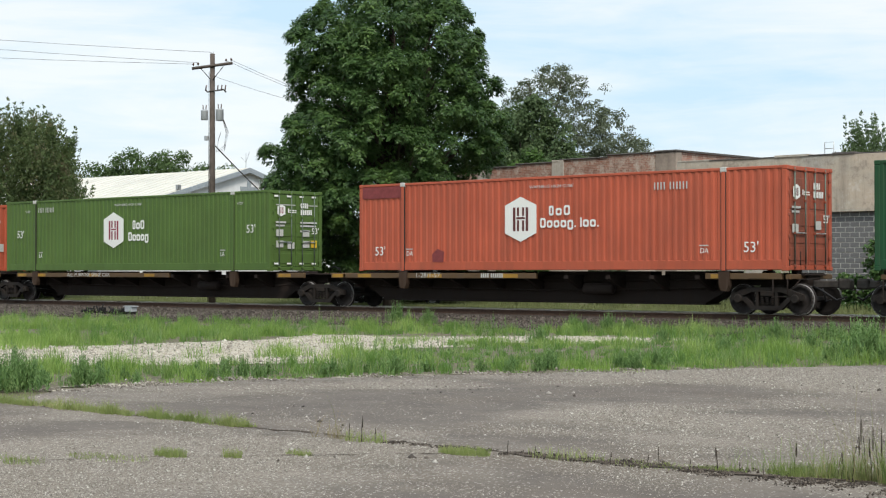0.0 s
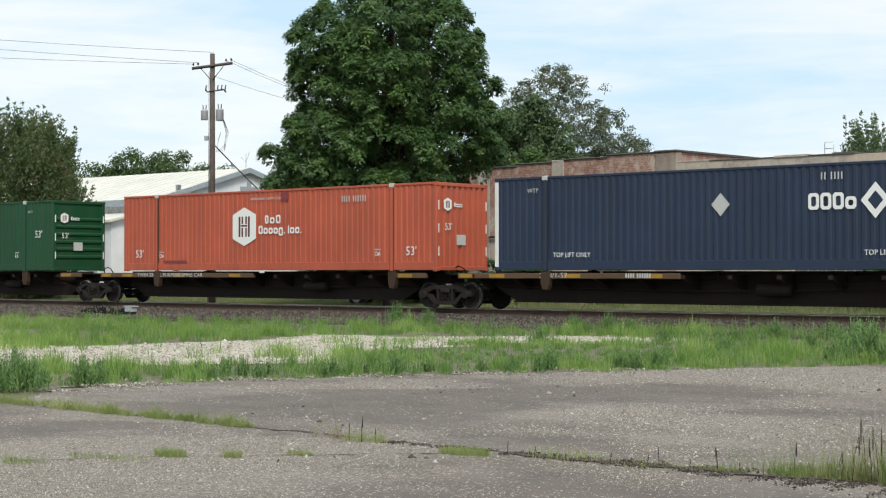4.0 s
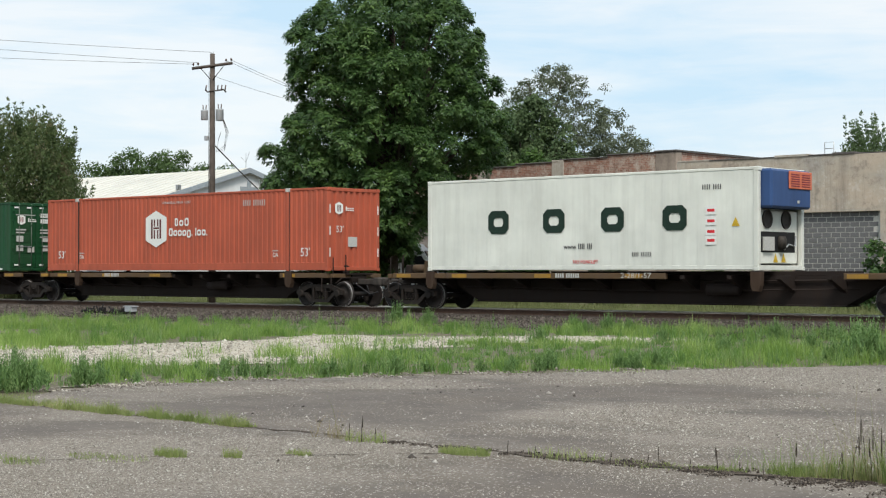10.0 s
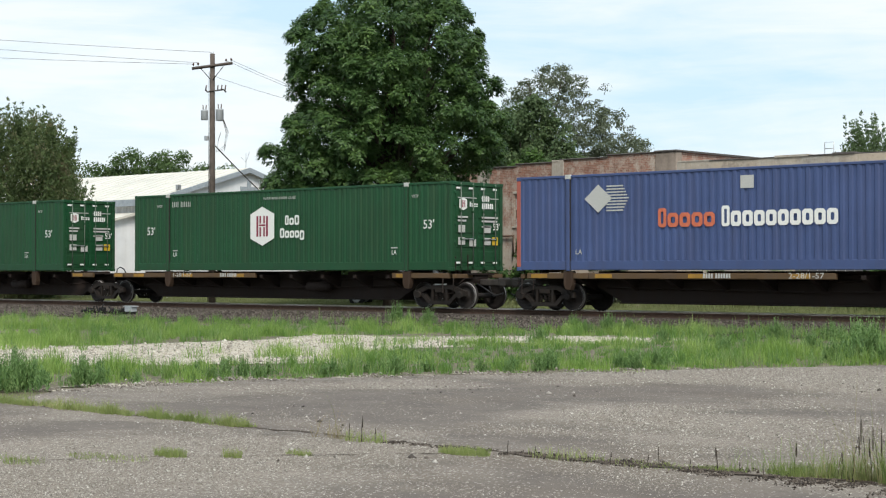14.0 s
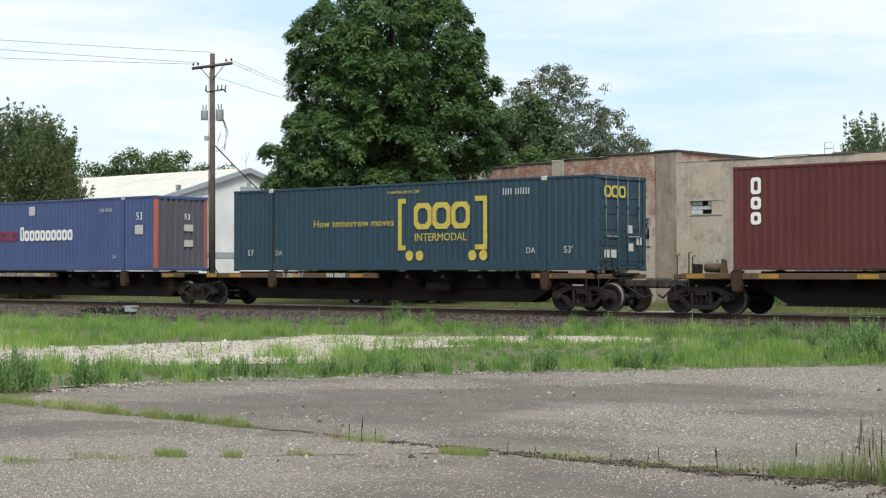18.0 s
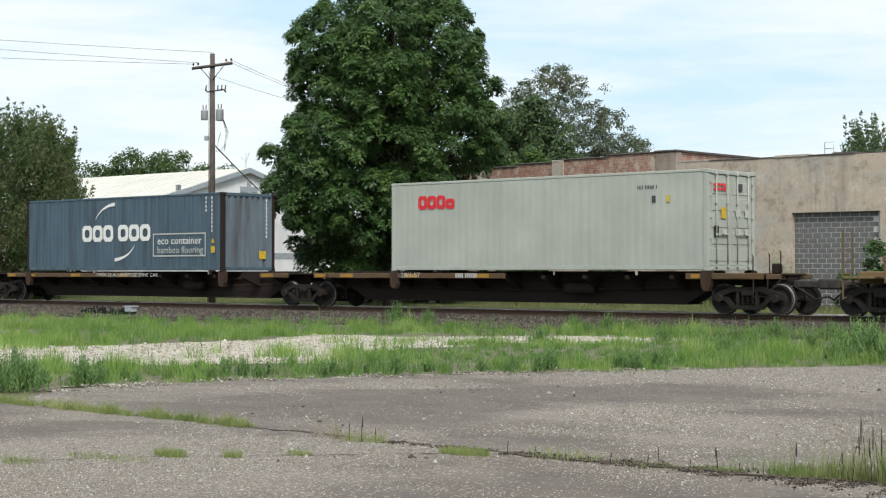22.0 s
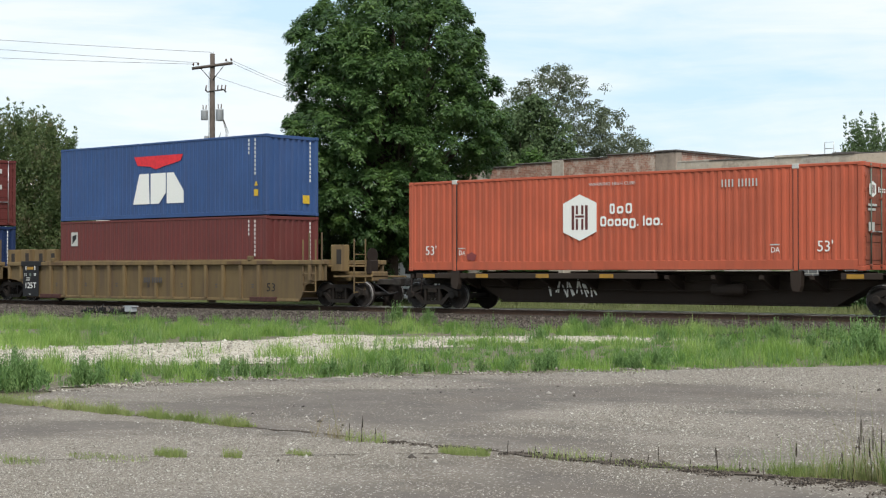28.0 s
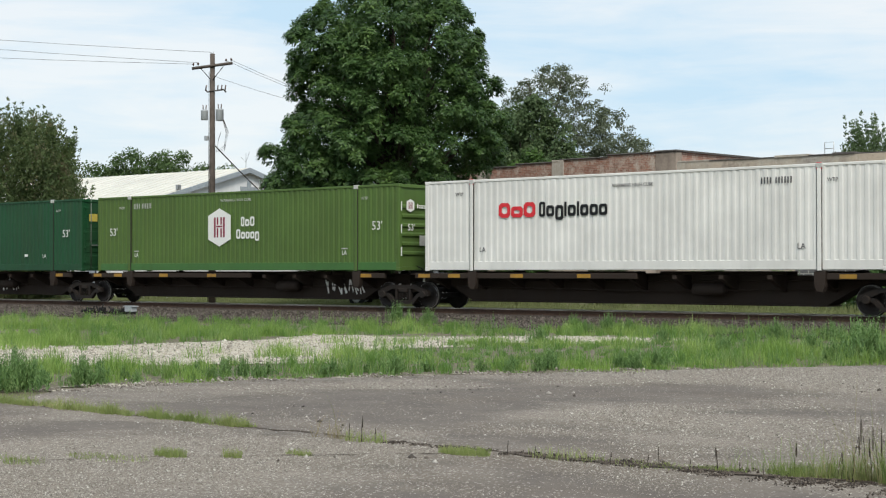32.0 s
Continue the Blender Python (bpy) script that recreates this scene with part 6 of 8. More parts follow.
# ---------------------------------------------------------------- plants
def leaf_mat(name, dark, light, tip, rough=0.5, spec=0.22, through=0.36):
    m = bpy.data.materials.new(name)
    m.use_nodes = True
    n, l = m.node_tree.nodes, m.node_tree.links
    b = n["Principled BSDF"]
    b.inputs["Roughness"].default_value = rough
    b.inputs["Specular IOR Level"].default_value = spec
    g = n.new("ShaderNodeNewGeometry")
    f = noise_node(n, l, 0.9, 5)
    age = n.new("ShaderNodeMath")
    age.operation = "MULTIPLY_ADD"
    l.new(g.outputs["Random Per Island"], age.inputs[0])
    age.inputs[1].default_value = 0.45
    l.new(ramp_node(n, l, f, [(0.36, (0, 0, 0)), (0.66, (0.55, 0.55, 0.55))]), age.inputs[2])
    c = ramp_node(n, l, age.outputs[0], [(0.0, dark), (0.55, light), (1.0, tip)])
    l.new(c, b.inputs["Base Color"])
    t = n.new("ShaderNodeBsdfTranslucent")
    l.new(c, t.inputs["Color"])
    x = n.new("ShaderNodeMixShader")
    x.inputs["Fac"].default_value = through
    l.new(b.outputs["BSDF"], x.inputs[1])
    l.new(t.outputs["BSDF"], x.inputs[2])
    l.new(x.outputs["Shader"], n["Material Output"].inputs["Surface"])
    return m


MAPLE = leaf_mat("maple_leaf", (0.032, 0.07, 0.022), (0.064, 0.126, 0.033), (0.13, 0.215, 0.054), 0.45, 0.32, 0.28)
WILLOW = leaf_mat("grey_green_leaf", (0.085, 0.105, 0.065), (0.125, 0.15, 0.09), (0.18, 0.20, 0.125))
DENSE = leaf_mat("mid_green_leaf", (0.064, 0.104, 0.046), (0.10, 0.15, 0.062), (0.145, 0.20, 0.08))
PEAR = leaf_mat("olive_leaf", (0.06, 0.095, 0.037), (0.108, 0.152, 0.056), (0.19, 0.15, 0.092))
FAR_LEAF = leaf_mat("far_leaf", (0.055, 0.095, 0.03), (0.09, 0.145, 0.05), (0.13, 0.19, 0.07))
BUSH = leaf_mat("bright_leaf", (0.04, 0.085, 0.02), (0.075, 0.14, 0.03), (0.11, 0.19, 0.05))
BARK = plain("bark", (0.055, 0.043, 0.034), 0.95, 0, 0.4, 9, 0.8)


def leaves(g, centres, radii, count, size, droop=0.35, flatten=0.8, wide=0.42):
    """Leaf blades round clump centres: kite-shaped, folded quads."""
    n = len(centres) * count
    c = np.repeat(centres, count, 0)
    r = np.repeat(radii, count)[:, None]
    d = g.normal(size=(n, 3))
    d /= np.linalg.norm(d, axis=1)[:, None]
    P = c + d * r * (g.random((n, 1)) ** 0.45) * np.array([1, 1, flatten])
    nrm = d * 0.8 + g.normal(size=(n, 3)) * 0.55 + np.array([0, 0, 0.5])
    nrm /= np.linalg.norm(nrm, axis=1)[:, None]
    u = np.cross(nrm, g.normal(size=(n, 3)))
    u /= np.linalg.norm(u, axis=1)[:, None] + 1e-9
    u[:, 2] -= droop
    u /= np.linalg.norm(u, axis=1)[:, None]
    w = np.cross(nrm, u)
    w /= np.linalg.norm(w, axis=1)[:, None] + 1e-9
    s = size * g.uniform(0.6, 1.35, (n, 1))
    V = np.stack([P, P + u * s * 0.45 + w * s * wide + nrm * s * 0.08, P + u * s, P + u * s * 0.45 - w * s * wide + nrm * s * 0.08], 1)
    i = np.arange(n)[:, None] * 4
    T = np.concatenate([i + np.array([[0, 1, 2]]), i + np.array([[0, 2, 3]])])
    return V.reshape(-1, 3), T


def tree(name, label, x, y, z, profile, clumps, count, size, material, seed, clump_r=0.9, trunk_r=0.25, group="", hollow=0.55, lean=(0, 0), limbs=14, droop=0.35, bend=(), flatten=0.8, wide=0.42, lumpy=1.0):
    """profile: rows of height and crown radius; the crown is many small clumps of leaves on limbs."""
    g = np.random.default_rng(seed)
    t = thing(name, label, "tree", group, pose(x, y, z))
    hs, rs = np.array([h for h, r in profile]), np.array([r for h, r in profile])
    grid = np.linspace(hs[0], hs[-1], 200)
    weight = np.interp(grid, hs, rs) + 0.25
    h = g.choice(grid, clumps, p=weight / weight.sum())
    a = g.uniform(0, 2 * math.pi, clumps)
    lump = 1 + lumpy * (0.14 * np.sin(a * 3 + h * 0.9 + seed) + 0.10 * np.sin(a * 5 - h * 1.7))
    k = hollow + (1 - hollow) * g.random(clumps) ** 0.6
    r = np.interp(h, hs, rs) * k * lump - clump_r * 0.35
    r = np.maximum(r, 0.05)
    f = (h - hs[0]) / (hs[-1] - hs[0])
    C = np.stack([r * np.cos(a) + lean[0] * f, r * np.sin(a) + lean[1] * f, h + g.normal(0, 0.15, clumps)], -1)
    if bend:
        # the crown leans aside where the wall and the street leave it room
        push = np.interp(h, [p for p, q in bend], [q for p, q in bend])
        C[:, 0] += 0.754 * push
        C[:, 1] += 0.657 * push
    R = clump_r * g.uniform(0.6, 1.25, clumps)
    V, T = leaves(g, C, R, count, size, droop, flatten, wide)
    part("crown", bulk("crown", V, T, material), None, t, "leafy crown")
    top = hs[-1] * 0.8
    s = Shape().tube([(0, 0, -0.3), (0.05, 0, hs[0] * 0.5), (lean[0] * 0.2, 0.05, hs[0] + (top - hs[0]) * 0.35), (lean[0] * 0.7, lean[1] * 0.7, top)], [trunk_r * 1.25, trunk_r, trunk_r * 0.7, 0.05], 10)
    part("trunk", s, BARK, t, "grey-brown trunk")
    for i in g.choice(clumps, min(limbs, clumps), replace=False):
        e = C[i]
        b0 = min(e[2] * 0.55, top * 0.8)
        mid = (e[0] * 0.5, e[1] * 0.5, b0 + (e[2] - b0) * 0.62)
        part("limb", Shape().tube([(lean[0] * 0.15, 0, b0), mid, tuple(e)], [trunk_r * 0.42, trunk_r * 0.25, 0.025], 6), BARK, t)
    return t


def crown_tree(name, label, x, y, z, profile, trunk_r, bend):
    """Thing, trunk and crown outline of a tree: radius and sideways push by height."""
    hs, rs = np.array([h for h, r in profile]), np.array([r for h, r in profile])
    t = thing(name, label, "tree", "", pose(x, y, z))
    top = hs[-1] * 0.75
    part("trunk", Shape().tube([(0, 0, -0.3), (0.05, 0, hs[0] * 0.6), (0.05, 0.05, hs[0] + (top - hs[0]) * 0.35), (0, 0, top)], [trunk_r * 1.3, trunk_r, trunk_r * 0.7, 0.05], 10), BARK, t, "grey-brown trunk")
    push = (lambda h: np.interp(h, [p for p, q in bend], [q for p, q in bend])) if bend else (lambda h: np.zeros_like(h))
    return t, hs, rs, push, top


def rosettes(g, C, D, k, size, wide):
    """Drooping fans of k leaf blades at the twig ends C, which point along D."""
    n = len(C) * k
    c, d = np.repeat(C, k, 0), np.repeat(D, k, 0)
    axis = d * 0.7 + np.array([0, 0, 0.55])
    axis /= np.linalg.norm(axis, axis=1)[:, None]
    r = np.cross(axis, g.normal(size=(n, 3)))
    r /= np.linalg.norm(r, axis=1)[:, None] + 1e-9
    u = r * g.uniform(0.5, 1.0, (n, 1)) + d * 0.45 - np.array([0, 0, 1.0]) * g.uniform(0.15, 0.75, (n, 1))
    u /= np.linalg.norm(u, axis=1)[:, None]
    w = np.cross(axis + g.normal(size=(n, 3)) * 0.35, u)
    w /= np.linalg.norm(w, axis=1)[:, None] + 1e-9
    nn = np.cross(u, w)
    s = size * g.uniform(0.55, 1.25, (n, 1))
    P = c + g.normal(size=(n, 3)) * size * 0.3
    V = np.stack([P, P + u * s * 0.55 + w * s * wide - nn * s * 0.1, P + u * s - np.array([0, 0, 0.12]) * s, P + u * s * 0.55 - w * s * wide - nn * s * 0.1], 1)
    i = np.arange(n)[:, None] * 4
    return V.reshape(-1, 3), np.concatenate([i + np.array([[0, 1, 2]]), i + np.array([[0, 2, 3]])])


def bough_tree(name, label, x, y, z, profile, bend, boughs, twigs, k, size, material, seed, bough_r, trunk_r):
    """A broad tree: rounded boughs set about the crown, each covered with drooping fans of leaves."""
    g = np.random.default_rng(seed)
    t, hs, rs, push, top = crown_tree(name, label, x, y, z, profile, trunk_r, bend)
    grid = np.linspace(hs[0], hs[-1], 300)
    weight = np.interp(grid, hs, rs) + 0.15
    h = g.choice(grid, boughs, p=weight / weight.sum())
    a = (np.arange(boughs) * 2.39996 + g.normal(0, 0.35, boughs)) % (2 * math.pi)
    R = bough_r * g.uniform(0.55, 1.3, boughs)
    rim = np.interp(h, hs, rs) * g.uniform(0.87, 1.11, boughs) - R * 0.75
    rim = np.maximum(np.where(g.random(boughs) < 0.2, rim * g.uniform(0.3, 0.9, boughs), rim), 0.03)
    B = np.stack([rim * np.cos(a) + 0.754 * push(h), rim * np.sin(a) + 0.657 * push(h), h], -1)
    out = np.stack([np.cos(a), np.sin(a), np.full(boughs, 0.35)], -1)
    d = g.normal(size=(boughs, twigs, 3)) + out[:, None] * 0.9 + np.array([0, 0, 0.5])
    d /= np.linalg.norm(d, axis=2)[:, :, None]
    C = B[:, None] + d * (R[:, None, None] * g.uniform(0.72, 1.08, (boughs, twigs, 1))) * np.array([1, 1, 0.72])
    C[:, :, 2] -= 0.25 * R[:, None] * (d[:, :, 0] * out[:, None, 0] + d[:, :, 1] * out[:, None, 1]) ** 2
    V, T = rosettes(g, C.reshape(-1, 3), d.reshape(-1, 3), k, size, 0.21)
    # leaves inside the boughs close most of the gaps
    V2, T2 = leaves(g, B, R * 0.8, 60, size * 0.9, 0.5, 0.7, 0.3)
    hc = g.choice(grid, 260, p=weight / weight.sum())
    ac, rc = g.uniform(0, 6.3, 260), np.interp(hc, hs, rs) * 0.62 * np.sqrt(g.random(260))
    V3, T3 = leaves(g, np.stack([rc * np.cos(ac) + 0.754 * push(hc), rc * np.sin(ac) + 0.657 * push(hc), hc], -1), np.full(260, 0.7), 60, size * 1.1, 0.5, 0.8, 0.3)
    part("crown", bulk("crown", np.concatenate([V, V2, V3]), np.concatenate([T, T2 + len(V), T3 + len(V) + len(V2)]), material), None, t, "leafy crown in drooping layers")
    for i in range(0, boughs, 6):
        e = B[i]
        b0 = min(e[2] * 0.6, top * 0.85)
        part("limb", Shape().tube([(0.03, 0, b0), (e[0] * 0.45, e[1] * 0.45, b0 + (e[2] - b0) * 0.6), tuple(e * np.array([0.7, 0.7, 0.97]))], [trunk_r * 0.4, trunk_r * 0.22, 0.02], 6), BARK, t)
    return t


def plume_tree(name, label, x, y, z, profile, plumes, length, count, size, material, seed, trunk_r, spread=0.55, group=""):
    """A tree of upswept shoots: leafy plumes that stand up and out all round the crown."""
    g = np.random.default_rng(seed)
    t, hs, rs, push, top = crown_tree(name, label, x, y, z, profile, trunk_r, ())
    tagged(t, group=group)
    grid = np.linspace(hs[0], hs[-1], 300)
    weight = np.interp(grid, hs, rs) + 0.1
    h = g.choice(grid, plumes, p=weight / weight.sum())
    a = g.uniform(0, 2 * math.pi, plumes)
    k = 0.45 + 0.55 * g.random(plumes) ** 0.5
    r = np.interp(h, hs, rs) * k * (1 + 0.12 * np.sin(a * 4 + h * 1.3 + seed) + 0.10 * np.sin(a * 7 - h * 2.1))
    f = (h - hs[0]) / (hs[-1] - hs[0])
    d = np.stack([np.cos(a) * spread * (1.2 - f), np.sin(a) * spread * (1.2 - f), np.full(plumes, 0.9)], -1) + g.normal(0, 0.13, (plumes, 3))
    d /= np.linalg.norm(d, axis=1)[:, None]
    L = length * g.uniform(0.4, 1.45, plumes) * (1 + 0.3 * f)
    base = np.stack([r * np.cos(a), r * np.sin(a), h], -1) - d * L[:, None] * 0.6
    steps = np.linspace(0.0, 1.0, 7)
    C = (base[:, None] + d[:, None] * (L[:, None] * steps[None])[:, :, None]).reshape(-1, 3)
    R = np.tile(0.22 - 0.13 * steps, plumes) * (length / 1.2)
    V, T = leaves(g, C, R, count, size, -1.1, 1.3, 0.24)
    part("crown", bulk("crown", V, T, material), None, t, "crown of upswept leafy shoots")
    for i in range(18):
        part("limb", Shape().tube([(0, 0, hs[0] * 0.5 + 0.4), tuple((base[i] * np.array([0.5, 0.5, 0.8]))), tuple(base[i] + d[i] * L[i] * 0.6)], [trunk_r * 0.4, trunk_r * 0.25, 0.015], 6), BARK, t)
    return t


bough_tree("maple_tree", "large dense dark green maple tree with drooping leafy boughs", -46.45, 50.0, 0.05,
           [(1.4, 1.5), (2.0, 2.3), (2.8, 2.7), (3.5, 3.2), (4.2, 3.8), (4.97, 3.8), (5.9, 4.4), (6.7, 4.6), (7.3, 4.4), (8.25, 4.25), (9.4, 4.25), (10.3, 4.1), (11.6, 3.7), (12.6, 2.9), (13.3, 2.1), (13.9, 0.9)],
           ((1.4, -1.6), (2.8, -1.5), (3.5, -1.5), (4.22, -1.6), (5.15, -1.2), (5.9, -0.5), (6.7, -0.3), (7.3, 0.15), (8.25, 0.2), (9.4, -0.1), (10.3, -0.2), (11.6, -0.2), (12.6, 0.05), (13.3, 0.3)), 560, 36, 12, 0.165, MAPLE, 3, 0.6, 0.3)
plume_tree("pear_tree", "dense olive green tree with upswept reddish shoots", -73.9, 49.9, 0.05,
           [(0.3, 2.6), (2.5, 3.7), (4.6, 4.0), (6.4, 3.8), (8.0, 3.2), (9.4, 2.2)], 2000, 1.35, 11, 0.15, PEAR, 5, 0.2)
tree("locust_tree", "tall airy grey-green tree behind the brick building", -59.7, 78.0, 0.05,
     [(2.0, 3.4), (5.0, 4.4), (8.0, 4.7), (11.0, 4.0), (13.0, 2.5), (14.0, 0.8)], 1000, 52, 0.16, WILLOW, 7, 0.42, 0.16, "trees behind the buildings", lean=(0.3, 0.4), limbs=40, hollow=0.3, flatten=0.6, wide=0.22, lumpy=1.5)
tree("locust_tree", "airy grey-green tree behind the brick building", -57.2, 80.9, 0.05,
     [(2.0, 2.4), (5.0, 3.4), (8.0, 3.2), (10.0, 2.2), (11.4, 0.7)], 420, 52, 0.16, WILLOW, 8, 0.42, 0.14, "trees behind the buildings", limbs=24, hollow=0.3, flatten=0.6, wide=0.22, lumpy=1.5)
tree("broad_tree", "dense mid-green tree behind the brick building", -66.0, 84.0, 0.05,
     [(2.0, 3.0), (5.0, 4.0), (8.0, 4.0), (10.0, 3.0), (11.4, 1.0)], 260, 130, 0.18, DENSE, 17, 0.8, 0.28, "trees behind the buildings", hollow=0.3)
tree("broad_tree", "rounded mid-green tree behind the brick wall", -57.6, 74.0, 0.05,
     [(2.0, 2.4), (5.0, 3.3), (8.0, 3.2), (10.0, 2.3), (11.3, 0.8)], 210, 130, 0.17, DENSE, 18, 0.65, 0.2, "trees behind the buildings", hollow=0.3)
tree("broad_tree", "tall dense green tree behind the brick wall", -60.2, 74.0, 0.05,
     [(2.0, 2.6), (5.0, 3.4), (8.0, 3.2), (9.8, 2.2), (11.0, 0.8)], 190, 120, 0.17, DENSE, 19, 0.7, 0.22, "trees behind the buildings", hollow=0.3)
tree("young_tree", "bright green young tree behind the brick wall", -54.0, 69.8, 0.05,
     [(2.5, 1.2), (5.0, 2.1), (6.8, 1.7), (7.9, 0.5)], 70, 120, 0.17, BUSH, 9, 0.5, 0.14, "trees behind the buildings")
tree("small_tree", "small airy tree behind the brick wall", -59.6, 86.9, 0.05,
     [(4.5, 1.2), (7.0, 2.2), (8.8, 2.0), (10.0, 0.7)], 60, 70, 0.17, WILLOW, 10, 0.55, 0.14, "trees behind the buildings")
plume_tree("spiky_tree", "tree with upright leafy twigs behind the rendered wall", -40.6, 83.9, 0.05,
           [(3.0, 1.8), (6.0, 2.7), (8.0, 2.5), (9.5, 1.5)], 380, 1.5, 14, 0.15, DENSE, 12, 0.16, 0.35, "trees behind the buildings")


def woods(name, label, rows, material, seed, count=60, size=0.6):
    g = np.random.default_rng(seed)
    C, R = [], []
    for x0, y0, x1, y1, h, n in rows:
        f = g.random(n)
        z = h * g.random(n) ** 0.6
        C.append(np.stack([x0 + (x1 - x0) * f + g.normal(0, 1, n), y0 + (y1 - y0) * f + g.normal(0, 2.0, n), z], -1))
        R.append(np.full(n, 1.1))
    V, T = leaves(g, np.concatenate(C), np.concatenate(R), count, size, 0.2)
    return tagged(new(name, bulk(name, V, T, material)), label, "trees", kind="stuff")


woods("far_woods", "far belt of green trees behind the buildings",
      [(-156, 102, -130, 127, 11.8, 420), (-148.5, 109.5, -138.4, 119.0, 13.2, 170), (-145.5, 112.2, -139.6, 117.8, 14.6, 80), (-126, 132, -100, 190, 12.5, 150), (-100, 190, 20, 230, 10.0, 190)], FAR_LEAF, 21, 150, 0.26)


# ---------------------------------------------------------------- buildings
def brickwork():
    """Faded red brick, partly rendered and whitened, courses in relief."""
    m, n, l, b = nodes_of("old_brickwork", 0.92, 0, 0.2)
    co = n.new("ShaderNodeTexCoord")
    mp = n.new("ShaderNodeMapping")
    mp.inputs["Rotation"].default_value = (radians(-90), 0, 0)
    l.new(co.outputs["Object"], mp.inputs["Vector"])
    br = n.new("ShaderNodeTexBrick")
    br.inputs["Scale"].default_value = 1.0
    br.inputs["Brick Width"].default_value = 0.215
    br.inputs["Row Height"].default_value = 0.075
    br.inputs["Mortar Size"].default_value = 0.009
    br.inputs["Color1"].default_value = (0.20, 0.088, 0.062, 1)
    br.inputs["Color2"].default_value = (0.34, 0.165, 0.118, 1)
    br.inputs["Mortar"].default_value = (0.31, 0.24, 0.19, 1)
    l.new(mp.outputs["Vector"], br.inputs["Vector"])
    worn = noise_node(n, l, 2.6, 10, 0.85, "Object", (1, 1, 0.7))
    sep = n.new("ShaderNodeSeparateXYZ")
    l.new(co.outputs["Object"], sep.inputs["Vector"])
    up = n.new("ShaderNodeMapRange")
    up.inputs["From Min"].default_value, up.inputs["From Max"].default_value = 2.0, 6.0
    up.inputs["To Min"].default_value, up.inputs["To Max"].default_value = 0.10, -0.05
    l.new(sep.outputs["Z"], up.inputs["Value"])
    ad = n.new("ShaderNodeMath")
    l.new(worn, ad.inputs[0])
    l.new(up.outputs["Result"], ad.inputs[1])
    k = ramp_node(n, l, ad.outputs[0], [(0.42, (0, 0, 0)), (0.58, (0.85, 0.85, 0.85))])
    c = mix_node(n, l, k, br.outputs["Color"], (0.50, 0.445, 0.375))
    st = noise_node(n, l, 2.4, 6, 0.7, "Object", (1, 1, 0.15))
    c = mix_node(n, l, ramp_node(n, l, st, [(0.5, (0, 0, 0)), (0.8, (0.5, 0.5, 0.5))]), c, (0.13, 0.10, 0.08))
    l.new(c, b.inputs["Base Color"])
    bump_node(n, l, b, br.outputs["Fac"], -0.5, 0.01)
    return m


def render_mat(name, a, c2, stain):
    m, n, l, b = nodes_of(name, 0.92, 0, 0.2)
    f = noise_node(n, l, 0.8, 10, 0.78)
    c = ramp_node(n, l, f, [(0.36, a), (0.6, c2)])
    st = noise_node(n, l, 2.0, 7, 0.7, "Object", (1, 1, 0.12))
    c = mix_node(n, l, ramp_node(n, l, st, [(0.46, (0, 0, 0)), (0.72, (0.65, 0.65, 0.65))]), c, stain)
    fine = noise_node(n, l, 12, 5)
    l.new(c, b.inputs["Base Color"])
    bump_node(n, l, b, fine, 0.3, 0.01)
    return m


def stucco():
    """Old render: grey where it was patched, tan and peach where the first coat shows, scabs and runs of dirt."""
    m, n, l, b = nodes_of("stained_stucco", 0.93, 0, 0.18)
    broad = noise_node(n, l, 0.33, 7, 0.7, "Object", (1, 1, 1.6))
    c = ramp_node(n, l, broad, [(0.38, (0.40, 0.375, 0.335)), (0.5, (0.43, 0.375, 0.305)), (0.62, (0.475, 0.395, 0.31))])
    scab = noise_node(n, l, 1.7, 12, 0.82)
    c = mix_node(n, l, ramp_node(n, l, scab, [(0.52, (0, 0, 0)), (0.6, (0.7, 0.7, 0.7))]), c, (0.25, 0.215, 0.178))
    c = mix_node(n, l, ramp_node(n, l, scab, [(0.38, (0.75, 0.75, 0.75)), (0.46, (0, 0, 0))]), c, (0.57, 0.525, 0.455))
    runs = noise_node(n, l, 2.2, 7, 0.72, "Object", (1, 1, 0.06))
    c = mix_node(n, l, ramp_node(n, l, runs, [(0.52, (0, 0, 0)), (0.7, (0.6, 0.6, 0.6))]), c, (0.19, 0.16, 0.13))
    spots = noise_node(n, l, 14, 5, 0.75)
    c = mix_node(n, l, ramp_node(n, l, spots, [(0.62, (0, 0, 0)), (0.72, (0.6, 0.6, 0.6))]), c, (0.17, 0.14, 0.115))
    l.new(c, b.inputs["Base Color"])
    bump_node(n, l, b, scab, 0.5, 0.02)
    return m


BRICKWORK = brickwork()
STUCCO = stucco()
CONCRETE = render_mat("old_concrete", (0.30, 0.265, 0.22), (0.46, 0.42, 0.36), (0.18, 0.145, 0.12))
MORTAR = plain("pale_mortar", (0.58, 0.56, 0.51), 0.9)
PIER = render_mat("stained_pier", (0.20, 0.16, 0.13), (0.35, 0.29, 0.24), (0.12, 0.092, 0.074))
CAP = plain("tarred_cap", (0.10, 0.09, 0.083), 0.85, 0, 0.3, 6)
METAL_WHITE = painted("white_sheet_metal", (0.68, 0.69, 0.69), dirt=(0.5, 0.48, 0.44), dirty=0.3)
ROOF_WHITE = painted("pale_metal_roof", (0.63, 0.605, 0.53), dirt=(0.55, 0.52, 0.45), dirty=0.3)
TRIM_GREY = plain("grey_blue_trim", (0.30, 0.335, 0.36), 0.6)
GLASS_BLOCK = plain("frosted_glass_block", (0.55, 0.58, 0.58), 0.25, 0, 0.2, 12)
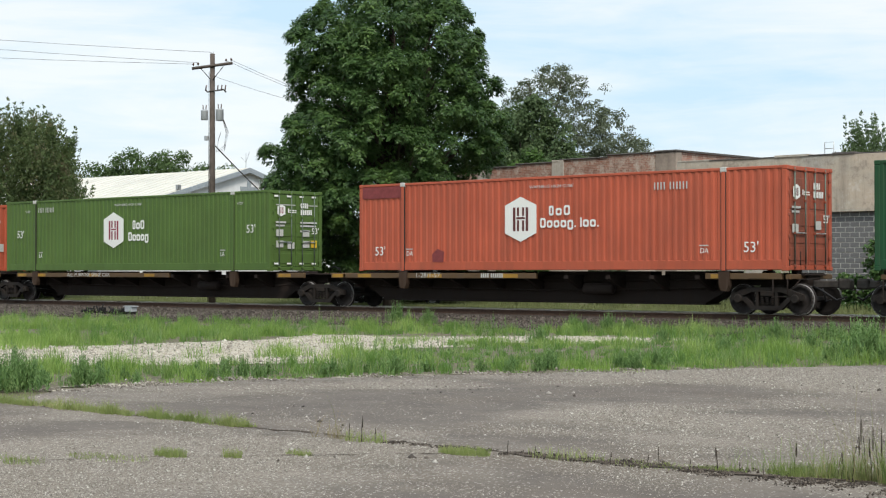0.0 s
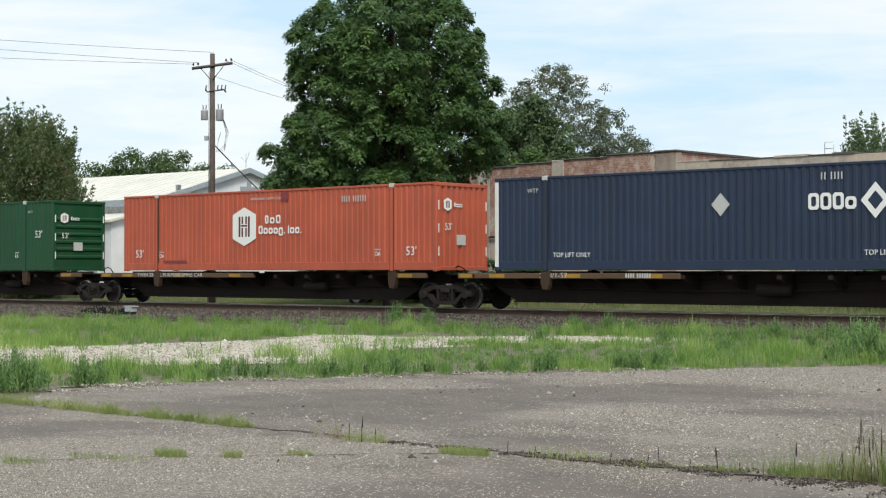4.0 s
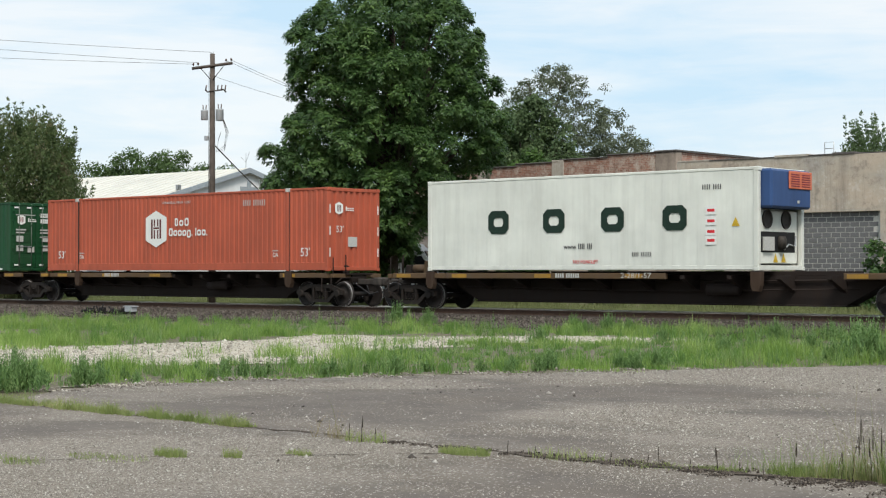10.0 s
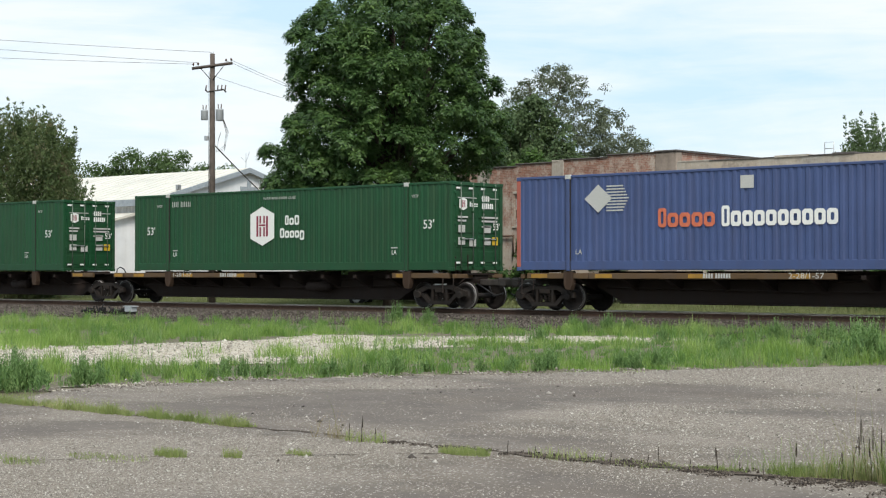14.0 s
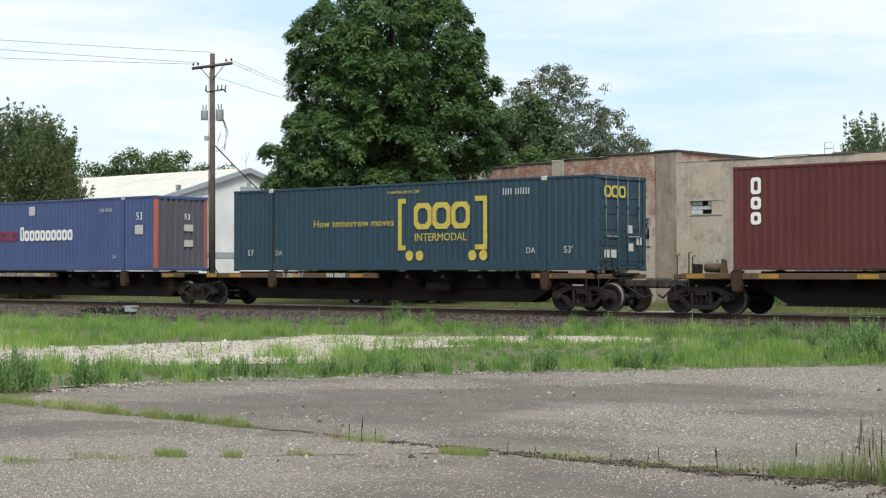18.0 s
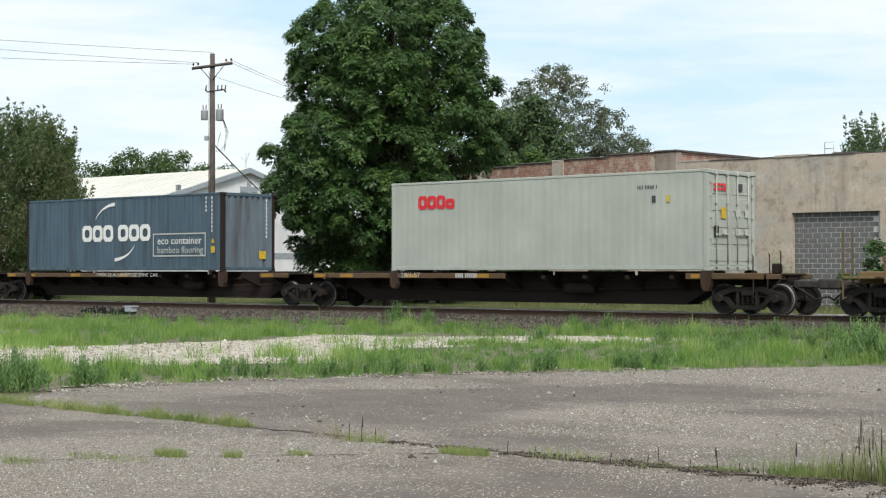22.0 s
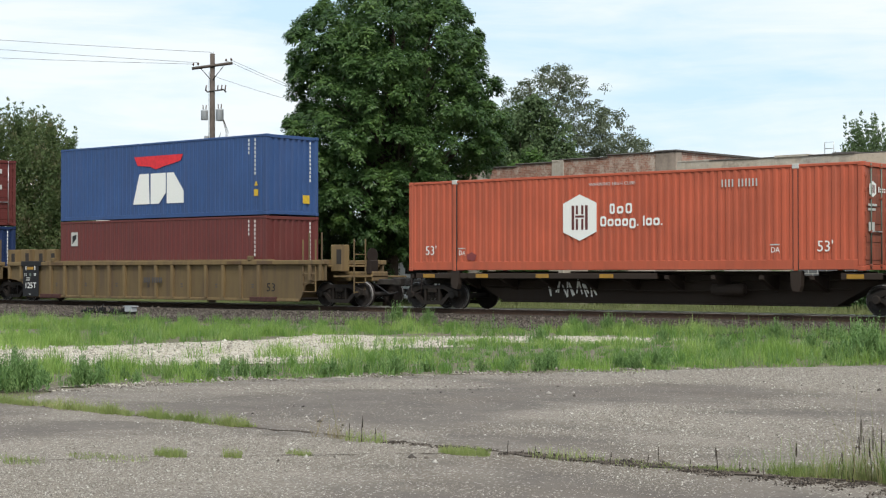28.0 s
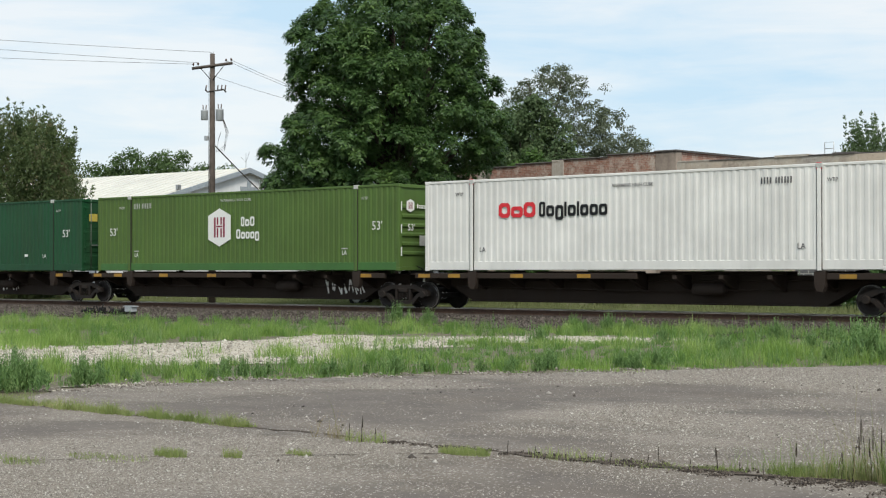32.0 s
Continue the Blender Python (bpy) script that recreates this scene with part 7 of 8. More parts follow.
# near-black sheet colour stands in for the unlit rooms behind openings
DARK_GAP = plain("dark_interior", (0.012, 0.012, 0.012), 0.9)
BLOCK = island_mat("grey_concrete_block", [(0.0, (0.115, 0.113, 0.112)), (0.6, (0.2, 0.2, 0.2)), (1.0, (0.29, 0.285, 0.275))])
FRAME_RUST = plain("rusty_window_frame", (0.10, 0.065, 0.045), 0.85)
GLASS_DIRTY = plain("dirty_pane", (0.07, 0.075, 0.07), 0.2)


def wall_with_openings(x0, x1, z0, z1, y0, y1, openings):
    """A wall in the plane of the track with rectangular openings (x0, x1, z0, z1) through it."""
    s = Shape()
    s.weld = True
    xc = sorted({x0, x1, *[v for o in openings for v in o[:2]]})
    for a, b in zip(xc, xc[1:]):
        cuts = sorted((o[2], o[3]) for o in openings if o[0] <= a and o[1] >= b)
        z = z0
        for c, d in cuts:
            if c > z:
                s.box(a, b, y0, y1, z, c)
            z = d
        s.box(a, b, y0, y1, z, z1)
    return s


WALL_Y = 58.0
brick = thing("brick_building", "old low brick building with stepped parapet and concrete pilasters", "building", "", pose(0, 0, 0))
HIGH = [(-49.18, -48.46, 3.64, 5.13), (-46.22, -45.44, 3.69, 5.14), (-52.16, -51.38, 3.46, 5.1)]
LOWW = [(-43.35, -42.61, 2.84, 3.87), (-39.68, -38.9, 2.80, 3.87)]
part("wall", wall_with_openings(-54.0, -38.55, 0, 6.0, WALL_Y, WALL_Y + 0.35, HIGH + LOWW), BRICKWORK, brick, "faded red brick wall")
steps = [(-54.0, -48.2, 6.22), (-48.2, -46.1, 6.36), (-46.1, -43.6, 6.46), (-43.6, -41.05, 6.55), (-41.05, -38.55, 6.64)]
for a, b, z in steps:
    part("parapet", Shape().box(a, b, WALL_Y, WALL_Y + 0.35, 6.0, z), BRICKWORK, brick, "brick parapet step")
    part("parapet_cap", Shape().cbox(a - 0.04, b + 0.02, WALL_Y - 0.06, WALL_Y + 0.42, z, z + 0.06, 0.02), CAP, brick, "dark parapet cap")
for a, b, z in ((-48.35, -47.65, 6.36), (-44.05, -43.4, 6.57)):
    part("pilaster", Shape().cbox(a, b, WALL_Y - 0.06, WALL_Y + 0.05, 0, z, 0.02), CONCRETE, brick, "pale concrete pilaster")
part("corner_pier", Shape().cbox(-38.55, -37.5, WALL_Y - 0.05, WALL_Y + 0.4, 0, 6.66, 0.03), PIER, brick, "stained concrete corner pier")
part("parapet_cap", Shape().cbox(-38.6, -37.45, WALL_Y - 0.1, WALL_Y + 0.45, 6.66, 6.74, 0.02), CAP, brick, "dark parapet cap")
part("side_parapet", Shape().prism([(WALL_Y + 0.4, 5.4), (WALL_Y + 22, 5.4), (WALL_Y + 22, 6.72), (WALL_Y + 0.4, 6.66)], "x", -37.9, -37.55), BRICKWORK, brick, "brick side parapet")
part("parapet_cap", Shape().prism([(WALL_Y + 0.45, 6.66), (WALL_Y + 22, 6.72), (WALL_Y + 22, 6.82), (WALL_Y + 0.45, 6.74)], "x", -37.98, -37.47), CAP, brick, "dark parapet cap")
part("roof", Shape().box(-54, -37.9, WALL_Y + 0.35, WALL_Y + 22, 5.6, 5.75), CAP, brick, "flat tarred roof")
part("back_wall", Shape().box(-54, -37.6, WALL_Y + 22, WALL_Y + 22.3, 0, 5.6), BRICKWORK, brick)
part("side_wall", Shape().box(-54.3, -54, WALL_Y, WALL_Y + 22.3, 0, 6.2), BRICKWORK, brick)


def window(parent, o, cols, rows, y, seed, dark):
    """A steel window with small panes, some frosted, some broken out."""
    rnd = random.Random(seed)
    x0, x1, z0, z1 = o
    w = part("window", Shape().box(x0, x1, y + 0.26, y + 0.3, z0, z1), DARK_GAP, parent, "old window with broken panes")
    part("sill", Shape().cbox(x0 - 0.08, x1 + 0.08, y - 0.06, y + 0.2, z0 - 0.1, z0, 0.015), CONCRETE, w, "worn concrete sill")
    part("lintel", Shape().cbox(x0 - 0.06, x1 + 0.06, y - 0.012, y + 0.1, z1, z1 + 0.12, 0.01), CONCRETE, w)
    dx, dz = (x1 - x0) / cols, (z1 - z0) / rows
    for i in range(cols + 1):
        part("frame", Shape().box(x0 + i * dx - 0.012, x0 + i * dx + 0.012, y + 0.12, y + 0.16, z0, z1), FRAME_RUST, w)
    for j in range(rows + 1):
        part("frame", Shape().box(x0, x1, y + 0.124, y + 0.156, z0 + j * dz - 0.012, z0 + j * dz + 0.012), FRAME_RUST, w)
    for i in range(cols):
        for j in range(rows):
            if rnd.random() < (0.25 if not dark else 0.15):
                continue
            part("pane", Shape().box(x0 + i * dx + 0.014, x0 + (i + 1) * dx - 0.014, y + 0.135, y + 0.145, z0 + j * dz + 0.014, z0 + (j + 1) * dz - 0.014), GLASS_DIRTY if dark else GLASS_BLOCK, w)


window(brick, HIGH[0], 3, 7, WALL_Y, 1, True)
window(brick, HIGH[1], 3, 8, WALL_Y, 2, False)
window(brick, HIGH[2], 3, 7, WALL_Y, 3, True)
window(brick, LOWW[0], 3, 5, WALL_Y, 4, False)
window(brick, LOWW[1], 4, 5, WALL_Y, 5, False)
part("pipe", Shape().tube([(-42.4, WALL_Y - 0.1, 3.3), (-39.8, WALL_Y - 0.1, 3.42)], 0.05, 8), FRAME_RUST, brick, "rusty pipe along the wall")
part("pipe", Shape().tube([(-47.6, WALL_Y - 0.1, 3.2), (-46.2, WALL_Y - 0.1, 3.25), (-46.2, WALL_Y - 0.1, 2.3)], 0.05, 8), FRAME_RUST, brick, "rusty pipe along the wall")

garage = thing("rendered_building", "long low building with stained stucco wall and walled-up doorway", "building", "", pose(0, 0, 0))
DOORWAY = (-32.11, -28.34, 0.0, 3.95)
VENT = (-36.87, -35.81, 4.0, 4.54)
part("wall", wall_with_openings(-37.5, -2.0, 0, 6.2, WALL_Y - 0.02, WALL_Y + 0.35, [DOORWAY, VENT]), STUCCO, garage, "stained pale stucco wall")
rnd = random.Random(27)
x = -37.45
while x < -2.0:
    e = min(x + rnd.uniform(0.35, 1.5), -2.0)
    part("parapet_cap", Shape().cbox(x, e, WALL_Y - 0.05 + rnd.uniform(-0.02, 0.03), WALL_Y + 0.42, 6.17, 6.215 + rnd.choice((0.0, 0.012, 0.03, 0.05)), 0.012), CONCRETE if rnd.random() < 0.6 else CAP, garage, "crumbling wall cap")
    x = e
part("roof", Shape().box(-37.4, -2, WALL_Y + 0.35, WALL_Y + 25, 5.5, 5.65), CAP, garage, "flat tarred roof")
part("back_wall", Shape().box(-37.4, -2, WALL_Y + 25, WALL_Y + 25.3, 0, 5.6), STUCCO, garage)
part("side_wall", Shape().box(-2, -1.7, WALL_Y, WALL_Y + 25.3, 0, 6.2), STUCCO, garage)
rail = part("roof_rail", Shape().tube([(-31.1, WALL_Y + 0.8, 5.6), (-31.1, WALL_Y + 0.8, 6.75), (-30.7, WALL_Y + 0.8, 6.75), (-30.7, WALL_Y + 0.8, 5.6)], 0.02, 6), STEEL, garage, "small steel ladder rail on the roof")
part("rung", Shape().tube([(-31.1, WALL_Y + 0.8, 6.5), (-30.7, WALL_Y + 0.8, 6.5)], 0.015, 6), STEEL, rail)
infill = part("infill", Shape().box(DOORWAY[0], DOORWAY[1], WALL_Y + 0.20, WALL_Y + 0.3, 0, DOORWAY[3]), MORTAR, garage, "grey concrete blocks closing the doorway")
block_mesh = Shape().cbox(-0.187, 0.187, -0.014, 0.0, 0.012, 0.186, 0.008).mesh("block", BLOCK)
half_mesh = Shape().cbox(-0.09, 0.09, -0.014, 0.0, 0.01, 0.19, 0.01).mesh("block", BLOCK)
for j in range(20):
    z = DOORWAY[3] - 0.2 * (j + 1)
    if z < 0:
        break
    x = DOORWAY[0] + (0.2 if j % 2 == 0 else 0.1)
    if j % 2:
        part("block", half_mesh, None, infill, "", pose(x, WALL_Y + 0.2, z))
        x += 0.3
    while x + 0.19 < DOORWAY[1]:
        part("block", block_mesh, None, infill, "", pose(x, WALL_Y + 0.2 + random.uniform(-0.004, 0.0), z))
        x += 0.4
vent = part("window", Shape().box(VENT[0], VENT[1], WALL_Y + 0.22, WALL_Y + 0.26, VENT[2], VENT[3]), DARK_GAP, garage, "small window of glass blocks, some missing")
for i in range(4):
    for j in range(3):
        if (i, j) not in ((2, 2), (2, 0), (3, 0)):
            part("pane", Shape().cbox(VENT[0] + i * 0.265 + 0.01, VENT[0] + i * 0.265 + 0.255, WALL_Y + 0.1, WALL_Y + 0.2, VENT[2] + j * 0.18 + 0.01, VENT[2] + j * 0.18 + 0.17, 0.01), GLASS_BLOCK, vent)
part("sill", Shape().cbox(VENT[0], -35.3, WALL_Y - 0.05, WALL_Y + 0.1, VENT[2] - 0.06, VENT[2], 0.01), CONCRETE, vent)
part("lintel", Shape().cbox(VENT[0] - 0.05, -35.3, WALL_Y - 0.035, WALL_Y + 0.1, VENT[3], VENT[3] + 0.06, 0.01), CONCRETE, vent)

# white metal building
GX, GY0, GYR, GY1, EAVE, RIDGE = -76.5, 62.0, 69.1, 76.2, 5.95, 8.0
FARX = -118.0
shed = thing("metal_building", "white sheet-metal building with a pale gabled roof and grey trim", "building", "", pose(0, 0, 0))
part("gable_wall", Shape().prism([(GY0, 0), (GY1, 0), (GY1, EAVE), (GYR, RIDGE), (GY0, EAVE)], "x", GX - 0.2, GX), METAL_WHITE, shed, "white sheet-metal gable wall")
part("side_wall", corrugated(GX - 0.2 - FARX, 0, EAVE, 0.04, 0.3, GY0, 1), METAL_WHITE, shed, "", pose(FARX, 0, 0))
part("back_wall", Shape().box(FARX, GX - 0.2, GY1 - 0.2, GY1, 0, EAVE), METAL_WHITE, shed)
part("far_wall", Shape().box(FARX - 0.2, FARX, GY0, GY1, 0, EAVE), METAL_WHITE, shed)
k = (RIDGE - EAVE) / (GYR - GY0)
part("roof_slope", Shape().prism([(GY0 - 0.35, EAVE - 0.35 * k + 0.03), (GYR, RIDGE + 0.03), (GYR, RIDGE + 0.13), (GY0 - 0.35, EAVE - 0.35 * k + 0.13)], "x", FARX - 0.3, GX + 0.25), ROOF_WHITE, shed, "pale metal roof slope")
part("roof_slope", Shape().prism([(GY1 + 0.35, EAVE - 0.35 * k + 0.03), (GYR, RIDGE + 0.03), (GYR, RIDGE + 0.13), (GY1 + 0.35, EAVE - 0.35 * k + 0.13)], "x", FARX - 0.3, GX + 0.25), ROOF_WHITE, shed, "pale metal roof slope")
x = FARX
while x < GX:
    part("roof_seam", Shape().prism([(GY0 - 0.35, EAVE - 0.35 * k + 0.13), (GYR, RIDGE + 0.13), (GYR, RIDGE + 0.16), (GY0 - 0.35, EAVE - 0.35 * k + 0.16)], "x", x, x + 0.03), ROOF_WHITE, shed)
    x += 0.9
for ya, yb in ((GY0 - 0.35, GYR), (GY1 + 0.35, GYR)):
    part("gable_trim", Shape().prism([(ya, EAVE - 0.35 * k - 0.16), (yb, RIDGE - 0.18), (yb, RIDGE + 0.14), (ya, EAVE - 0.35 * k + 0.14)], "x", GX + 0.25, GX + 0.31), TRIM_GREY, shed, "grey-blue gable trim")
part("eave_trim", Shape().cbox(FARX - 0.3, GX + 0.3, GY0 - 0.42, GY0 - 0.35, EAVE - 0.4, EAVE + 0.0, 0.01), TRIM_GREY, shed, "grey-blue eave trim")
part("band", Shape().cbox(GX, GX + 0.03, GY0 + 2.0, GY1 - 0.1, 2.45, 2.82, 0.005), TRIM_GREY, shed, "grey-blue band")
part("cross_upright", Shape().cbox(GX, GX + 0.05, GYR + 0.0, GYR + 0.34, 5.75, 7.35, 0.01), TRIM_GREY, shed, "grey cross on the gable")
part("cross_bar", Shape().cbox(GX, GX + 0.046, GYR - 0.55, GYR + 0.9, 6.6, 6.95, 0.01), TRIM_GREY, shed)
part("downpipe", Shape().tube([(GX + 0.1, GY0 - 0.3, EAVE - 0.3), (GX + 0.1, GY0 + 0.1, 4.6), (GX + 0.1, GY0 + 0.05, 3.8), (GX + 0.1, GY0 - 0.8, 3.3), (GX + 0.1, GY0 - 0.9, 0.2)], 0.09, 8), METAL_WHITE, shed, "white downpipe")
part("conduit", Shape().tube([(GX + 0.06, GY0 + 1.5, 6.6), (GX + 0.06, GY0 + 1.5, 4.2), (GX + 0.06, GY0 + 3.1, 4.15), (GX + 0.06, GY0 + 3.1, 4.9)], 0.03, 6), DARK_STEEL, shed, "dark conduit")
part("meter_box", Shape().cbox(GX + 0.02, GX + 0.2, GY0 + 1.35, GY0 + 1.65, 6.55, 6.85, 0.02), STEEL, shed)
part("wall_lamp", Shape().tube([(GX, GY0 + 2.6, 5.5), (GX + 0.3, GY0 + 2.7, 6.0), (GX + 0.9, GY0 + 2.9, 6.35)], 0.035, 6).cbox(GX + 0.8, GX + 1.3, GY0 + 2.75, GY0 + 3.05, 6.28, 6.4, 0.03), STEEL, shed, "wall lamp on a bent arm")
part("antenna", Shape().tube([(GX - 0.3, GYR + 0.2, RIDGE + 0.1), (GX - 0.3, GYR + 0.2, RIDGE + 1.1)], 0.02, 5).tube([(GX - 0.3, GYR - 0.2, RIDGE + 0.8), (GX - 0.3, GYR + 0.2, RIDGE + 0.5), (GX - 0.3, GYR + 0.5, RIDGE + 1.2)], 0.015, 5), STEEL, shed, "thin roof antenna")
lean = thing("lean_to", "small white lean-to with a sloping roof on the metal building", "shed", "", pose(0, 0, 0))
part("wall", Shape().box(-85.5, -78.6, 60.2, 60.35, 0, 4.6), METAL_WHITE, lean)
part("side_wall", Shape().prism([(60.35, 0), (61.96, 0), (61.96, 5.0), (60.35, 4.6)], "x", -78.75, -78.6), METAL_WHITE, lean)
part("roof", Shape().prism([(59.9, 4.55), (61.96, 5.05), (61.96, 5.2), (59.9, 4.7)], "x", -86.0, -78.3), ROOF_WHITE, lean, "pale sloping roof")
part("door", Shape().cbox(-80.9, -79.9, 60.15, 60.2, 0.1, 2.2, 0.01), TRIM_GREY, lean)
part("window", Shape().cbox(-83.8, -82.2, 60.16, 60.2, 2.0, 3.4, 0.01), GLASS_DIRTY, lean)

# ---------------------------------------------------------------- pole and wires
WOOD = plain("weathered_pole_wood", (0.095, 0.078, 0.066), 0.9, 0, 0.3, 5, 0.5)
TANK = plain("grey_transformer_paint", (0.40, 0.42, 0.43), 0.5, 0.1, 0.1)
PORCELAIN = plain("brown_porcelain", (0.10, 0.06, 0.045), 0.3)
PX, PY = -53.4, 46.25
pole = thing("utility_pole", "wooden utility pole with a crossarm and two grey transformers", "utility pole", "", pose(PX, PY, 0))
part("pole", Shape().tube([(0, 0, -0.5), (0, 0, 10.97)], [0.16, 0.105], 12), WOOD, pole, "weathered wooden pole")
ARM = Vector((0.8, 0.6, 0)).normalized()


def armed(t, z, out=0.0):
    return (ARM.x * t + ARM.y * out, ARM.y * t - ARM.x * out, z)


arm = part("crossarm", Shape().tube([armed(-0.86, 10.33, 0.12), armed(0.9, 10.55, 0.12)], 0.065, 4), WOOD, pole, "tilted wooden crossarm")
for t in (-0.8, -0.6, 0.62, 0.84):
    part("insulator", Shape().lathe(armed(t, 10.42 + 0.12 * (t + 0.86) , 0.12), "z", [(0, 0.015), (0.04, 0.02), (0.05, 0.045), (0.1, 0.045), (0.14, 0.02)], 10), PORCELAIN, pole)
for t in (-0.07, 0.07):
    part("pin", Shape().tube([(t, 0, 10.8), (t * 1.3, 0, 11.05)], 0.018, 6), STEEL, pole)
for t in (-0.5, 0.5):
    part("brace", Shape().tube([armed(t, 10.38 + 0.06 * t, 0.12), armed(0.05 if t > 0 else -0.05, 9.85, 0.12)], 0.018, 5), DARK_STEEL, pole)
part("cutout_arm", Shape().tube([armed(-0.28, 9.45, 0.1), armed(-0.2, 9.32, 0.1), armed(0.5, 9.42, 0.1), armed(0.62, 9.3, 0.1)], 0.035, 6), DARK_STEEL, pole)
for t in (-0.26, 0.25, 0.42, 0.58):
    part("cutout", Shape().tube([armed(t, 9.36, 0.16), armed(t + 0.04, 9.6, 0.2)], 0.03, 6), PORCELAIN, pole)
for t, z, r, h in ((-0.33, 8.12, 0.15, 0.42), (0.33, 8.08, 0.17, 0.5)):
    tk = part("transformer", Shape().lathe(armed(t, z, 0.06), "z", [(0, r * 0.9), (0.02, r), (h - 0.06, r), (h - 0.03, r * 1.07), (h, r * 0.95), (h + 0.03, r * 0.4)], 16), TANK, pole, "grey can transformer")
    for q in (-0.05, 0.06):
        part("bushing", Shape().tube([armed(t + q, z + h, 0.06), armed(t + q * 1.3, z + h + 0.22, 0.06)], 0.022, 6), PORCELAIN, tk)
part("meter_can", Shape().cbox(-0.32, -0.12, -0.2, -0.05, 7.25, 7.45, 0.02), TANK, pole)
for k in range(3):
    part("lead_wire", Shape().tube([armed(0.42, 8.35, 0.1), armed(0.62 + 0.05 * k, 7.6, 0.1), armed(0.55, 7.0 - 0.1 * k, 0.1), armed(0.2, 6.75, 0.1), armed(0.3, 7.3, 0.1), armed(0.4, 7.6, 0.1)], 0.012, 5), DARK_STEEL, pole)
part("ground_wire", Shape().tube([(-0.14, -0.12, 0.3), (-0.12, -0.1, 5.0), (-0.11, -0.09, 10.2)], 0.012, 5), DARK_STEEL, pole)


def wire(label, a, b, sag, r=0.0075, n=14):
    a, b = Vector(a), Vector(b)
    pts = [a.lerp(b, i / n) - Vector((0, 0, sag * 4 * (i / n) * (1 - i / n))) for i in range(n + 1)]
    return tagged(part("overhead_wire", Shape().tube(pts, r, 5), DARK_STEEL, None, label), category="wire", group="overhead wires")


def at_pole(p):
    return (PX + p[0], PY + p[1], p[2])


for t, z, rise in ((-0.8, 10.52, 0.55), (-0.6, 10.58, 2.0), (0.0, 11.02, 1.4)):
    e = at_pole(armed(t, z, 0.12))
    wire("thin overhead power line strung to the pole", e, (e[0] - 17 + t, e[1] - 41, z + rise), 0.5)
for t, z, rise in ((0.62, 10.66, 2.0), (0.84, 10.68, 2.0), (0.1, 9.98, 3.5)):
    e = at_pole(armed(t, z, 0.12))
    wire("thin overhead power line strung to the pole", e, (e[0] - 30, e[1] + 52, z + rise), 0.8)
wire("slack service cable from the pole to the metal building", at_pole((0.1, 0.1, 7.0)), (GX + 0.2, GYR + 3.4, 5.2), 0.12, 0.03)


# ---------------------------------------------------------------- grass and weeds
def blades(name, label, P, H, W, material, seed, bend=0.5):
    """Grass blades at the places P, with heights H and widths W: bent, tapering strips."""
    g = np.random.default_rng(seed)
    n = len(P)
    a = g.uniform(0, 2 * math.pi, n)
    d = np.stack([np.cos(a), np.sin(a), np.zeros(n)], -1)
    w = np.stack([-np.sin(a), np.cos(a), np.zeros(n)], -1)
    w = np.where(g.random((n, 1)) < 0.5, w, d)
    lean = (bend * g.random(n) * H)[:, None]
    up = np.array([0, 0, 1.0])
    H, W = H[:, None], W[:, None]
    mid, tip = P + up * H * 0.55 + d * lean * 0.35, P + up * H + d * lean
    V = np.stack([P - w * W, P + w * W, mid + w * W * 0.8, mid - w * W * 0.8, tip], 1)
    i = np.arange(n)[:, None] * 5
    T = np.concatenate([i + np.array([[0, 1, 2]]), i + np.array([[0, 2, 3]]), i + np.array([[3, 2, 4]])])
    return tagged(new(name, bulk(name, V.reshape(-1, 3), T, material)), label, "grass", kind="stuff")


GRASS = leaf_mat("grass_blade", (0.11, 0.20, 0.04), (0.22, 0.345, 0.075), (0.42, 0.51, 0.19))
WEED = leaf_mat("weed_leaf", (0.10, 0.185, 0.062), (0.168, 0.275, 0.092), (0.28, 0.375, 0.155))
DRY = leaf_mat("dry_grass", (0.20, 0.16, 0.08), (0.30, 0.25, 0.13), (0.22, 0.26, 0.09))
STALK = plain("dark_dry_stalk", (0.05, 0.04, 0.03), 0.9)

g = np.random.default_rng(31)
n = 760000
x, y = g.uniform(-62, -8, n), g.uniform(10.5, 38.0, n)
front = 31.8 + 0.165 * (x + 48) + 1.1 * np.sin(x * 0.5) + 0.6 * np.sin(x * 1.4) + 0.35 * np.sin(x * 3.7)
off = lot_edge(y) - 0.15 + 0.35 * np.sin(y * 2.1) + 0.25 * np.sin(y * 5.3) - x
view = np.arctan2(-x, y)
ok = (off > -0.15) & (view > radians(24)) & (view < radians(58))
ok &= g.random(n) < np.clip((front - y) / 2.2 + 0.25, 0.0, 1)
# the gravel stays bare but for tufts
wob_x, wob_y = x + 0.5 * np.sin(y * 1.9), y + 0.6 * np.sin(x * 1.3) + 0.3 * np.sin(x * 3.1)
bare = inside(drive, wob_x, wob_y)
p = np.sin(x * 0.75 + 0.9 * np.sin(y * 0.55)) + np.sin(y * 0.95 + 1.2 * np.sin(x * 0.4)) + 0.7 * np.sin(x * 2.3 - y * 1.9) + 0.6 * np.sin(x * 5.1 + y * 3.3) * np.sin(y * 4.7 - x * 1.1) + 0.9 * np.sin(x * 3.4 + y * 2.9 + 2 * np.sin(y * 0.8)) - 0.25
ok &= (np.hypot(x + 20.9, y - 25.1) > 0.5 + 0.25 * np.sin(x * 5)) & (np.hypot(x + 19.6, (y - 22.6) * 0.8) > 0.45 + 0.2 * np.sin(x * 6))
ok &= ~bare | ((p > 1.5) & (g.random(n) < 0.5)) | (g.random(n) < 0.012)
ok &= g.random(n) < np.clip(0.42 + 0.42 * p, 0.03, 1)
